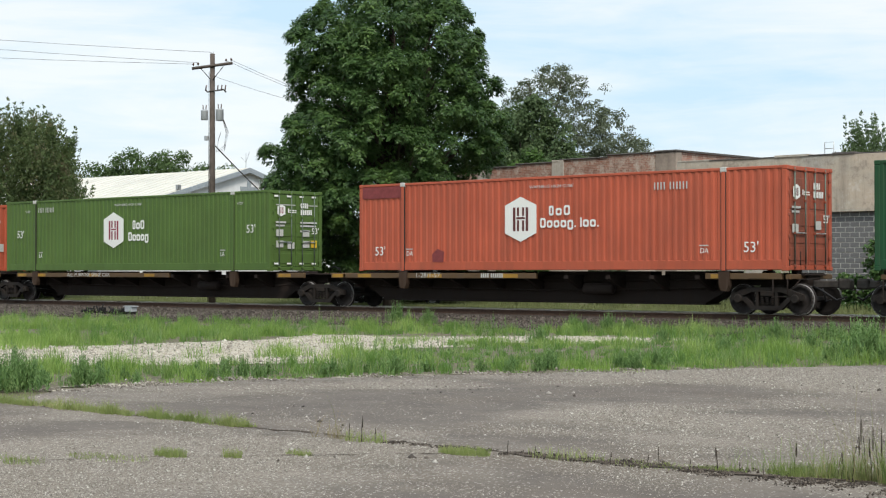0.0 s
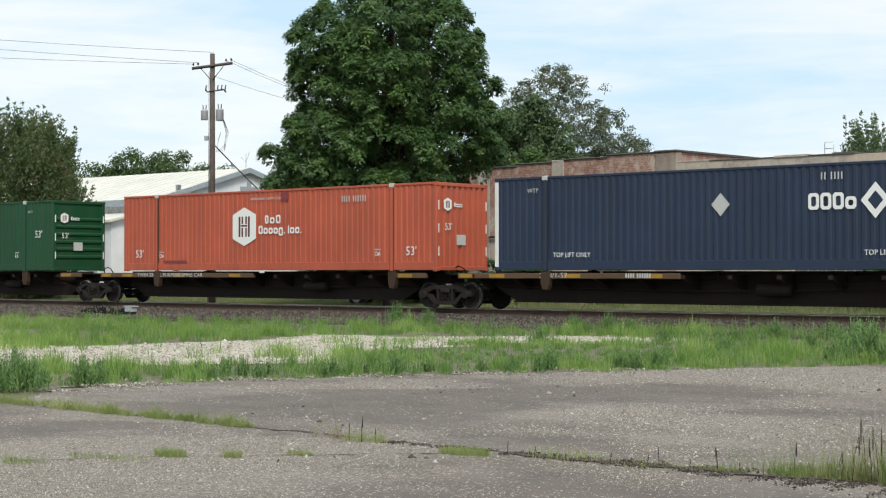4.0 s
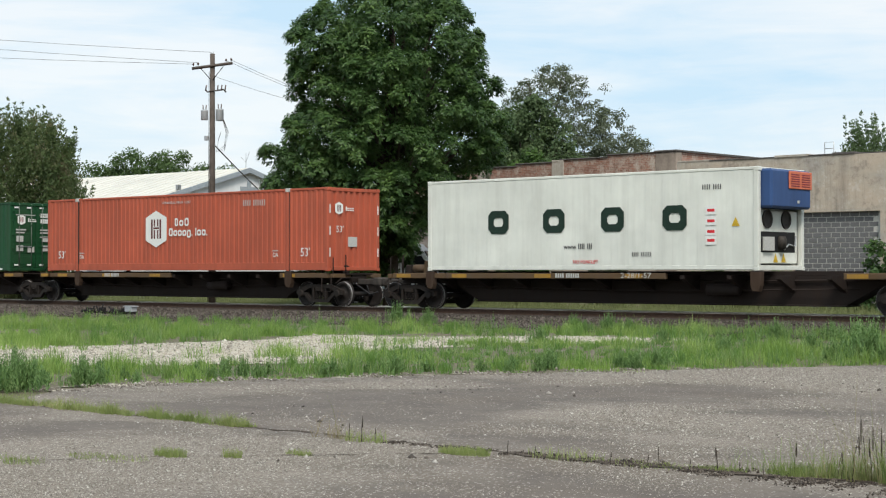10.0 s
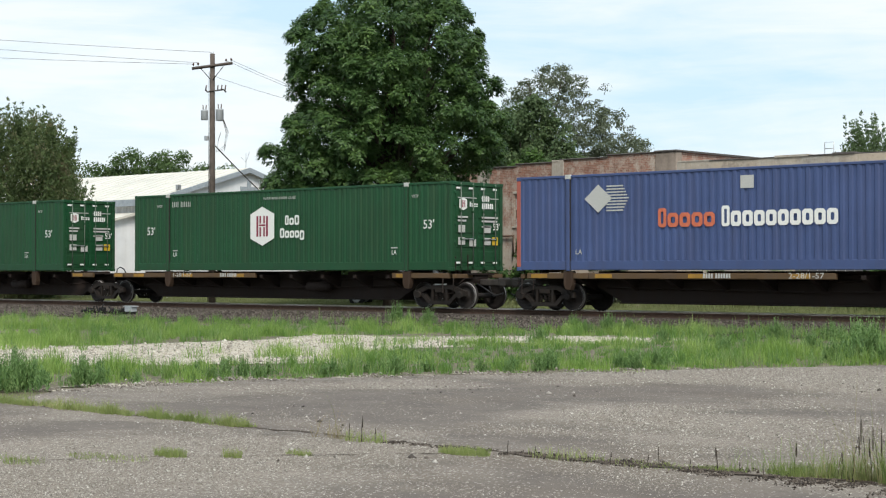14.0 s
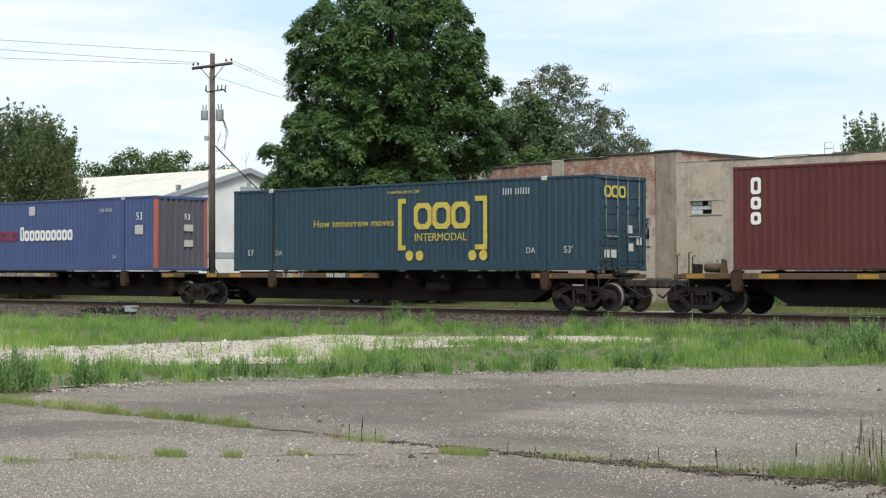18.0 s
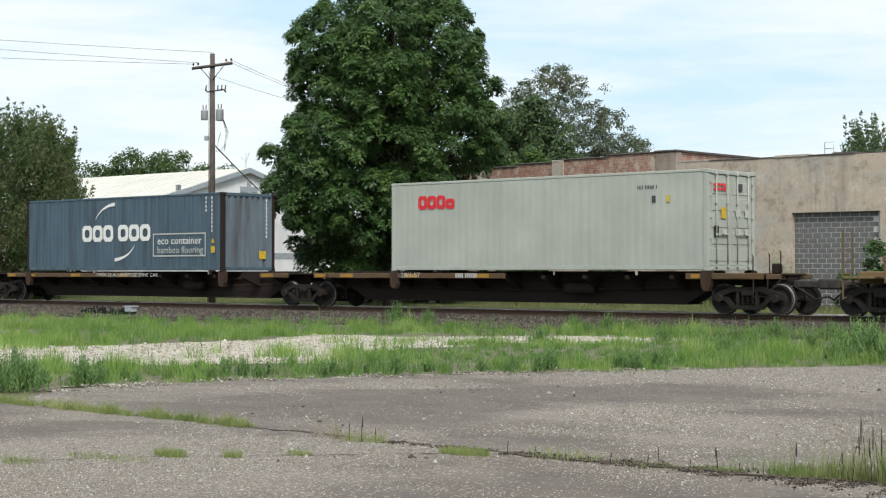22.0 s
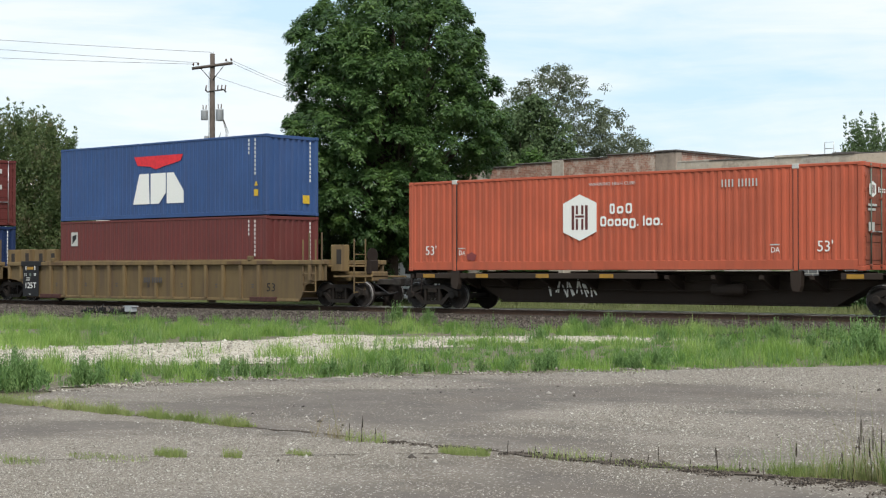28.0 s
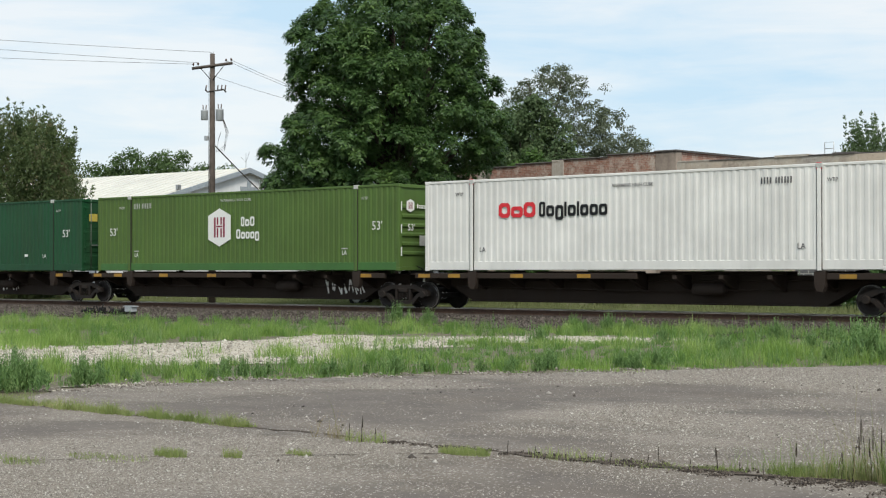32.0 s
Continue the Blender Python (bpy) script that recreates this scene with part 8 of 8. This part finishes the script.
x, y, p, off = x[ok], y[ok], p[ok], off[ok]
h = np.clip(0.09 + 0.085 * p, 0.02, 0.30) * g.lognormal(0, 0.35, len(x)) * np.clip(off / 0.7, 0.35, 1)
facing = np.arctan2(-x, y)
h *= np.where((facing > radians(33)) & (facing < radians(43)) & (y > 22) & (y < 31.5), 0.5, 0.85)
P = np.stack([x, y, ground_z(x, y)], -1)
blades("verge_grass", "patchy bright green grass along the track", P, h, np.full(len(x), 0.0042) * g.uniform(0.6, 1.5, len(x)), GRASS, 32, 0.8)

n = 1100
cy = g.uniform(16, 36.5, n)
cx = -cy * np.tan(g.uniform(radians(26), radians(56), n))
ok = (lot_edge(cy) - cx > 0.25) & ~inside(drive, cx, cy) & (cy < 33.0 + 0.165 * (cx + 48))
cx, cy = cx[ok], cy[ok]
k = 46
r = np.repeat(g.uniform(0.06, 0.22, len(cx)), k)
low = np.where((cx > -26) & (cx < -17) & (cy > 22) & (cy < 31.5), 0.5, 1.0)
tall = np.repeat(low * g.uniform(0.12, 0.34, len(cx)) * np.clip((lot_edge(cy) - cx) / 1.5, 0.4, 1), k)
a, q = g.uniform(0, 6.3, len(r)), np.sqrt(g.random(len(r)))
x, y = np.repeat(cx, k) + r * q * np.cos(a), np.repeat(cy, k) + r * q * np.sin(a)
P = np.stack([x, y, ground_z(x, y)], -1)
TUFT = leaf_mat("tuft_blade", (0.08, 0.17, 0.035), (0.15, 0.27, 0.06), (0.30, 0.38, 0.15))
blades("tall_tuft_grass", "taller green grass tufts standing in the verge", P, tall * g.uniform(0.5, 1.15, len(P)), np.full(len(P), 0.005), TUFT, 35, 0.7)

# grass beyond the track
FAR_GRASS = leaf_mat("dull_far_grass", (0.13, 0.15, 0.06), (0.19, 0.22, 0.09), (0.27, 0.28, 0.14))
n = 90000
x, y = g.uniform(-120, -12, n), 44.5 + 13 * g.random(n) ** 0.9
P = np.stack([x, y, ground_z(x, y)], -1)
blades("far_grass", "rough grass strip behind the track", P, (g.uniform(0.02, 0.09, n) + 0.12 * (y > 50) + 0.42 * g.random(n) * (y > 54.5) * (0.6 + 0.4 * np.sin(x * 0.9) * np.sin(x * 0.37 + 1))), np.full(n, 0.016), FAR_GRASS, 33)


def shoots(g, P, H, k=16, leaf=0.09):
    """Upright leafy shoots: a stem and k narrow leaves that point up along it."""
    n = len(P)
    top = P + np.stack([g.normal(0, 0.10, n) * H, g.normal(0, 0.10, n) * H, H], -1)
    f = np.clip(np.linspace(0.1, 1.0, k)[None] + g.normal(0, 0.03, (n, k)), 0, 1)[:, :, None]
    C = (P[:, None] * (1 - f) + top[:, None] * f).reshape(-1, 3)
    a = g.uniform(0, 6.3, n * k)
    rise = g.uniform(0.5, 1.3, n * k)
    u = np.stack([np.cos(a) * 0.7, np.sin(a) * 0.7, rise], -1)
    u /= np.linalg.norm(u, axis=1)[:, None]
    w = np.stack([-np.sin(a), np.cos(a), np.zeros(n * k)], -1)
    s = (leaf * np.repeat(H / 0.4, k) ** 0.6 * (1.15 - 0.75 * f.reshape(-1)) * g.uniform(0.7, 1.25, n * k))[:, None]
    C, u, w, s = np.concatenate([C, P]), np.concatenate([u, top - P]), np.concatenate([w, np.tile([[0.75, 0.65, 0.0]], (n, 1))]), np.concatenate([s, np.ones((n, 1))])
    wd = np.concatenate([np.full((n * k, 1), 0.15), np.full((n, 1), 0.005)])
    V = np.stack([C, C + u * s * 0.5 + w * s * wd, C + u * s, C + u * s * 0.5 - w * s * wd], 1)
    i = np.arange(len(C))[:, None] * 4
    return V.reshape(-1, 3), np.concatenate([i + np.array([[0, 1, 2]]), i + np.array([[0, 2, 3]])])


def weeds(name, label, spots, n, r, hgt, seed, material=WEED):
    """Upright weeds: many thin leafy shoots at each spot."""
    g = np.random.default_rng(seed)
    for sx, sy, k in spots:
        ob = thing(name, label, "weed", "weed clumps", pose(sx, sy, float(ground_z(np.array(sx), np.array(sy)))))
        a, q = g.uniform(0, 6.3, n), r * k * np.abs(g.normal(0, 0.55, n))
        hh = hgt * k * g.uniform(0.35, 1.2, n) * np.clip(1.1 - 0.5 * q / (r * k), 0.3, 1)
        V, T = shoots(g, np.stack([q * np.cos(a), q * np.sin(a), np.full(n, -0.01)], -1), hh, 18)
        part("foliage", bulk("foliage", V, T, material), None, ob)
        part("stem", Shape().tube([(0, 0, -0.02), (0.01, 0, hgt * k * 0.6), (0.03, 0, hgt * k)], [0.008, 0.006, 0.003], 5), material, ob)


def tufts(name, label, spots, material, seed, hgt=0.12, width=0.0022):
    """Low tufts along the cracks of the lot: spots of x, y, radius and blade count."""
    g = np.random.default_rng(seed)
    P, F = [], []
    for sx, sy, r, k in spots:
        F.append(np.full(k, g.lognormal(-0.1, 0.4)))
        a, q = g.uniform(0, 6.3, k), r * np.sqrt(g.random(k))
        P.append(np.stack([sx + q * np.cos(a), sy + 0.45 * q * np.sin(a), np.zeros(k)], -1))
    P = np.concatenate(P)
    h = hgt * g.uniform(0.3, 1.25, len(P)) * np.concatenate(F)
    return blades(name, label, P, h, np.full(len(P), width) * g.uniform(0.6, 1.4, len(P)), material, seed + 1, 0.9)


rnd = random.Random(8)
GRASS_DULL = leaf_mat("dull_grass", (0.15, 0.20, 0.06), (0.25, 0.31, 0.10), (0.42, 0.40, 0.2))
strip = []
for i in range(110):
    lush = 0.75 + 0.3 * math.sin(i * 0.31) * math.sin(i * 0.071 + 1) + rnd.uniform(-0.35, 0.35)
    strip.append((-17.6 + i * 0.046 + rnd.uniform(-0.05, 0.05), 11.62 - 0.002 * i + rnd.uniform(-0.1, 0.1), rnd.uniform(0.07, 0.22) * (1.35 - 0.006 * i), max(12, int(105 * lush))))
tufts("crack_grass", "low dry-green grass growing along a crack in the lot", strip, GRASS_DULL, 41, 0.07)
spots = [(-9.29, 10.95, 0.28, 900), (-11.11, 9.15, 0.2, 420), (-10.64, 9.44, 0.12, 160), (-10.33, 9.95, 0.16, 200), (-6.95, 11.4, 0.22, 300), (-6.3, 11.5, 0.3, 500), (-11.4, 8.7, 0.5, 300), (-11.8, 8.0, 0.4, 220), (-8.4, 11.25, 0.4, 160), (-7.6, 11.3, 0.5, 260), (-10.7, 11.15, 0.3, 200)]
tufts("lot_tuft_grass", "small grass tufts in the cracks of the lot", spots, GRASS_DULL, 43, 0.07)
CORNER = leaf_mat("corner_grass_blade", (0.12, 0.17, 0.05), (0.20, 0.28, 0.08), (0.36, 0.33, 0.18))
corner = [(-6.9 + i * 0.075 + rnd.uniform(-0.05, 0.05), 11.42 + 0.012 * i + rnd.uniform(-0.05, 0.12), rnd.uniform(0.04, 0.12), rnd.randrange(3, 26)) for i in range(26)]
tufts("corner_grass", "taller grass clump at the crack near the corner of the lot", corner + [(-6.33, 11.52, 0.12, 120), (-5.95, 11.55, 0.16, 220), (-5.7, 11.6, 0.16, 300), (-5.45, 11.7, 0.15, 180)], CORNER, 45, 0.17, 0.0017)

dead = [(-11.15 + rnd.uniform(-0.28, 0.28), 11.18 + rnd.uniform(-0.06, 0.06), 0.05, 5) for i in range(16)]
tufts("dead_weed_grass", "thin brown dead weeds standing along the crack", dead, DRY, 47, 0.22, 0.0016)
tall = [(-6.12 + rnd.uniform(0, 0.75), 11.5 + rnd.uniform(-0.12, 0.16), 0.04, 3) for i in range(18)]
tufts("tall_dry_grass", "tall thin brown stalks at the corner of the lot", tall, DRY, 48, 0.55, 0.0019)
lush = [(-6.2 + rnd.uniform(0, 0.85) ** 0.8, 11.5 + rnd.uniform(-0.1, 0.14), rnd.uniform(0.04, 0.1), 34) for i in range(22)]
tufts("corner_tuft_grass", "green tufts at the corner of the lot", lush, CORNER, 49, 0.24, 0.002)
SOIL_DARK = plain("crack_soil", (0.075, 0.057, 0.042), 0.95, 0, 0.5, 20, 0.6)


def crack(pts, w, seed):
    rnd = random.Random(seed)
    fine = []
    for (x0, y0), (x1, y1) in zip(pts, pts[1:]):
        n = max(2, int(math.hypot(x1 - x0, y1 - y0) / 0.12))
        fine += [(x0 + (x1 - x0) * i / n + rnd.uniform(-0.03, 0.03), y0 + (y1 - y0) * i / n + rnd.uniform(-0.05, 0.05) + 0.05 * math.sin((x0 + (x1 - x0) * i / n) * 3.1)) for i in range(n)]
    s = Shape()
    v = []
    for x, y in fine:
        h = w * (rnd.uniform(0.4, 1.0) if rnd.random() < 0.75 else 0.12)
        v += [(x, y - h, 0.002 + 0.003 * seed), (x, y + h, 0.002 + 0.003 * seed)]
    s.add(v, [(2 * i, 2 * i + 1, 2 * i + 3, 2 * i + 2) for i in range(len(fine) - 1)])
    return tagged(part("crack", s, SOIL_DARK, None, "soil-filled crack in the asphalt"), category="crack", kind="structure")


rnd = random.Random(5)
small = []
for i in range(30):
    q = 13.2 + 0.34 * i + rnd.uniform(-0.15, 0.15)
    small.append((float(lot_edge(q)) - rnd.uniform(0.5, 1.9), q, rnd.uniform(0.3, 0.6)))
weeds("weed_clump", "small leafy green weed clump at the edge of the lot", small, 40, 0.42, 0.62, 53)
crack([(-17.6, 11.62), (-12.6, 11.4), (-9.1, 11.3), (-7.0, 11.38), (-5.0, 11.3)], 0.045, 1)
crack([(-9.0, 11.26), (-7.6, 11.24), (-6.6, 11.36), (-5.0, 11.42), (-3.5, 11.5)], 0.06, 3)
crack([(-11.9, 7.8), (-11.1, 9.1), (-10.3, 9.95), (-9.3, 10.9)], 0.03, 2)

for i, (sx, sy, h) in enumerate(((-10.71, 11.13, 0.24), (-10.9, 11.16, 0.16), (-10.55, 11.15, 0.14), (-7.45, 11.25, 0.17), (-6.97, 11.37, 0.2), (-7.0, 11.42, 0.16), (-6.36, 11.51, 0.26), (-5.86, 11.5, 0.36), (-5.76, 11.54, 0.5), (-5.66, 11.55, 0.42), (-5.98, 11.5, 0.22), (-7.9, 11.2, 0.1), (-9.0, 11.2, 0.12), (-5.72, 11.55, 0.34), (-8.7, 11.2, 0.09), (-7.55, 11.22, 0.1), (-7.2, 11.32, 0.08), (-6.8, 11.42, 0.09), (-6.6, 11.45, 0.07), (-5.95, 11.5, 0.12), (-5.85, 11.55, 0.2), (-5.62, 11.5, 0.42))):
    st = thing("dry_stalk", "dark dry weed stalk standing in a crack", "weed", "dry stalks", pose(sx, sy, 0))
    lean = rnd.uniform(-0.15, 0.15)
    part("stem", Shape().tube([(0, 0, -0.01), (lean * h * 0.4, 0, h * 0.55), (lean * h, 0.01, h)], [0.0036, 0.003, 0.0015], 5), STALK, st)
    part("seed_head", Shape().lathe((lean * h, 0.01, h * 0.8), "z", [(-h * 0.25, 0.003), (-h * 0.1, min(0.006, h * 0.03)), (h * 0.05, min(0.005, h * 0.025)), (h * 0.2, 0.002)], 6), STALK, st)

weeds("weed_clump", "leafy dark green weed clump beside the lot", [(-13.4, 27.1, 1.9), (-13.9, 27.7, 1.7), (-14.4, 28.4, 1.6), (-18.9, 13.0, 1.2), (-19.2, 12.6, 1.5), (-19.5, 13.3, 1.4), (-19.1, 14.1, 1.0), (-18.45, 16.9, 0.55), (-33.5, 36.4, 1.5), (-31.6, 35.6, 1.15), (-26.0, 35.2, 1.0), (-24.6, 34.8, 1.2), (-23.4, 34.0, 0.9), (-18.3, 19.2, 0.45), (-17.0, 21.3, 0.5), (-15.9, 22.9, 0.4), (-18.9, 33.4, 1.2), (-17.8, 34.0, 1.1), (-22.7, 29.4, 0.9), (-13.9, 26.6, 0.9), (-14.4, 28.9, 1.15), (-17.2, 28.3, 0.8), (-25.0, 34.3, 0.7), (-39.5, 31.6, 0.8), (-20.3, 30.8, 0.8), (-33.0, 31.0, 0.6), (-16.3, 30.2, 0.9), (-15.0, 31.5, 0.9)], 100, 0.34, 0.40, 51)

weeds("weed_clump", "tall green weed clump at the foot of the stucco wall", [(-36.0, 57.2, 3.2), (-35.2, 57.3, 3.6), (-33.9, 57.3, 2.8), (-32.4, 57.2, 3.5), (-31.8, 57.3, 3.0)], 46, 0.12, 0.6, 55)

# slender weeds and seed stalks standing in the grass
g = np.random.default_rng(61)
n = 5200
y = g.uniform(15, 36.8, n)
x = -y * np.tan(g.uniform(radians(25), radians(57), n))
lush = np.sin(x * 0.9 + 1.7 * np.sin(y * 0.6)) + np.sin(y * 1.1 - x * 0.35) + g.normal(0, 0.5, n)
ok = (lot_edge(y) - x > 0.2) & (~inside(drive, x, y) | (g.random(n) < 0.12)) & (y < 33.6 + 0.165 * (x + 42)) & (lush > 0.1)
P = np.stack([x[ok], y[ok], ground_z(x[ok], y[ok]) - 0.01], -1)
H = g.uniform(0.14, 0.5, len(P)) * np.clip(0.6 + 0.25 * lush[ok], 0.5, 1.2) * np.clip((lot_edge(y[ok]) - x[ok]) / 1.2, 0.45, 1)
V, T = shoots(g, P, H, 14, 0.08)
tagged(new("slender_weeds", bulk("slender_weeds", V, T, WEED)), "slender upright weeds standing in the grass", "weeds", kind="stuff")
k = g.random(len(P)) < 0.22
blades("seed_stalk_grass", "pale green seed stalks standing above the grass", P[k], H[k] * 1.35, np.full(int(k.sum()), 0.006), GRASS_DULL, 62, 0.3)

# black track hardware lying on the stones, with a pale box beside it
HARD = plain("black_oily_steel", (0.012, 0.011, 0.01), 0.7, 0.0, 0.3, 10)
bed = -47.2
hw = thing("track_hardware", "pile of black oily track hardware lying on the ballast", "track gear", "", pose(bed, 36.1, float(ground_z(np.array(bed), np.array(36.1))) + 0.12))
rnd = random.Random(19)
for i in range(12):
    x, y, h = rnd.uniform(-1.6, 0.8), rnd.uniform(-0.25, 0.3), rnd.uniform(0.03, 0.16)
    part("plate", Shape().cbox(x - 0.12, x + 0.12, y - 0.09, y + 0.09, -0.16, h, 0.02), HARD, hw)
for i in range(7):
    x, y = rnd.uniform(-1.5, 0.7), rnd.uniform(-0.3, 0.2)
    part("spike", Shape().tube([(x, y, -0.1), (x + rnd.uniform(-0.25, 0.25), y, rnd.uniform(0.12, 0.3))], 0.03, 6), HARD, hw)
part("bar", Shape().cbox(-1.7, 1.0, 0.1, 0.2, -0.06, 0.02, 0.015), HARD, hw)
sb = thing("junction_box", "small pale grey metal box beside the track", "metal box", "", pose(-46.3, 36.35, float(ground_z(np.array(-46.3), np.array(36.35))) + 0.12))
part("case", Shape().cbox(-0.22, 0.18, -0.13, 0.13, 0.02, 0.2, 0.02), TANK, sb)
part("lid", Shape().cbox(-0.28, 0.24, -0.15, 0.15, 0.2, 0.235, 0.01), TANK, sb)
part("foot", Shape().cbox(-0.2, -0.1, -0.1, 0.1, -0.2, 0.02, 0.01), HARD, sb)
part("foot", Shape().cbox(0.06, 0.16, -0.1, 0.1, -0.2, 0.02, 0.01), HARD, sb)


def bush(label, x, y, r, h, seed, material=BUSH, n=40):
    g = np.random.default_rng(seed)
    ob = thing("bush", label, "bush", "bushes along the walls", pose(x, y, 0.05))
    a, q = g.uniform(0, 6.3, n), r * np.sqrt(g.random(n))
    z = h * g.random(n) * (1 - 0.5 * (q / r) ** 2)
    C = np.stack([q * np.cos(a), 0.6 * q * np.sin(a), z + 0.15], -1)
    V, T = leaves(g, C, np.full(n, 0.3), 70, 0.14, 0.1)
    part("foliage", bulk("foliage", V, T, material), None, ob)
    for i in range(6):
        part("stem", Shape().tube([(0.1 * i - 0.25, 0, -0.1), (C[i][0] * 0.5, C[i][1] * 0.5, C[i][2] * 0.6), tuple(C[i])], [0.03, 0.02, 0.01], 5), BARK, ob)
    return ob


bush("green bush in front of the brick wall", -50.3, 57.0, 0.75, 2.3, 71, n=34)
bush("green bush in front of the brick wall", -48.9, 57.0, 0.8, 2.0, 77, n=30)
bush("dark green shrub at the foot of the maple", -52.6, 56.6, 1.0, 1.9, 78, MAPLE, n=34)
bush("dark green shrub beside the pilaster of the brick wall", -46.9, 57.2, 1.1, 1.9, 79, MAPLE, 44)
bush("dark green shrub climbing the brick wall", -44.7, 57.2, 0.9, 3.4, 72, MAPLE, 60)
bush("grey-green shrub climbing the brick wall", -40.6, 57.2, 1.0, 2.9, 73, WILLOW, 45)
bush("green bush beside the walled-up doorway", -28.0, 56.6, 1.3, 2.6, 74, MAPLE, 55)
bush("weedy bush at the foot of the stucco wall", -35.2, 57.3, 1.0, 1.5, 75, WILLOW, 24)
bush("weedy bush at the foot of the stucco wall", -33.4, 57.4, 0.7, 1.5, 76, WILLOW, 18)


# white van parked under the maple, half hidden by its branches
VAN_WHITE = painted("white_van_paint", (0.78, 0.78, 0.78), dirty=0.05)
VAN_GLASS = plain("dark_van_glass", (0.02, 0.022, 0.025), 0.12)
VAN_TRIM = plain("black_van_plastic", (0.02, 0.02, 0.02), 0.6)
TYRE = plain("van_tyre", (0.02, 0.02, 0.02), 0.85)
van = thing("delivery_van", "white high-roof van parked under the maple tree", "van", "", pose(-50.2, 54.6, 0.07, 0, 0, 30))
hull = [(-2.7, 0.35), (2.75, 0.35), (2.85, 0.75), (2.75, 1.2), (2.05, 1.42), (1.3, 2.45), (0.9, 2.82), (-2.6, 2.82), (-2.75, 2.6)]
part("body", Shape().prism(hull, "y", -0.98, 0.98), VAN_WHITE, van, "white high-roof body")
part("windscreen", Shape().prism([(2.06, 1.47), (1.34, 2.45), (1.36, 2.49), (2.1, 1.5)], "y", -0.82, 0.82), VAN_GLASS, van, "dark windscreen")
for s in (-1, 1):
    part("side_window", Shape().prism([(0.5, 1.45), (1.85, 1.45), (1.25, 2.25), (0.5, 2.25)], "y", min(0.975 * s, 0.99 * s), max(0.975 * s, 0.99 * s)), VAN_GLASS, van)
    part("mirror", Shape().cbox(1.65, 1.8, min(1.0 * s, 1.25 * s), max(1.0 * s, 1.25 * s), 1.4, 1.8, 0.03), VAN_TRIM, van)
    part("headlight", Shape().cbox(2.6, 2.84, min(0.6 * s, 0.92 * s), max(0.6 * s, 0.92 * s), 0.85, 1.1, 0.03), STEEL, van)
    part("side_strip", Shape().cbox(-2.6, 2.0, min(0.98 * s, 1.0 * s), max(0.98 * s, 1.0 * s), 0.62, 0.78, 0.008), VAN_TRIM, van)
    for q in (-1.75, 1.75):
        w = part("wheel", Shape().lathe((q, 0.86 * s, 0.36), "y", [(-0.12, 0.2), (-0.12, 0.34), (-0.09, 0.36), (0.09, 0.36), (0.12, 0.34), (0.12, 0.2)], 18), TYRE, van)
        part("rim", Shape().lathe((q, 0.86 * s, 0.36), "y", [(-0.125, 0.02), (-0.125, 0.2), (0.125, 0.2), (0.125, 0.02)], 14), STEEL, w)
part("bumper", Shape().cbox(2.6, 2.92, -0.95, 0.95, 0.35, 0.62, 0.05), VAN_TRIM, van)


# ---------------------------------------------------------------- what moves
def way_at(t):
    for (t0, s0), (t1, s1) in zip(TRAIN_WAY, TRAIN_WAY[1:]):
        if t <= t1:
            return s0 + (s1 - s0) * (t - t0) / (t1 - t0)
    return TRAIN_WAY[-1][1]


def motions():
    for ob in TRAIN:
        x, y, z = ob.location
        walk(ob, [(t, pose(x + s, y, z)) for t, s in TRAIN_WAY])
    for w, along, dx in WHEELSETS:
        rows, last = [], None
        for i in range(32 * FPS + 1):
            t = i / FPS
            s = way_at(t)
            if -66 < along + s < -10:
                m = pose(dx, 0, WHEEL_R, 0, math.degrees(s / WHEEL_R) % 360, 0)
                if not rows and t > 0:
                    rows.append((0.0, m))
                rows.append((t, m))
        if rows:
            if rows[-1][0] < 32.0:
                rows.append((32.0, rows[-1][1]))
            walk(w, rows)


motions()
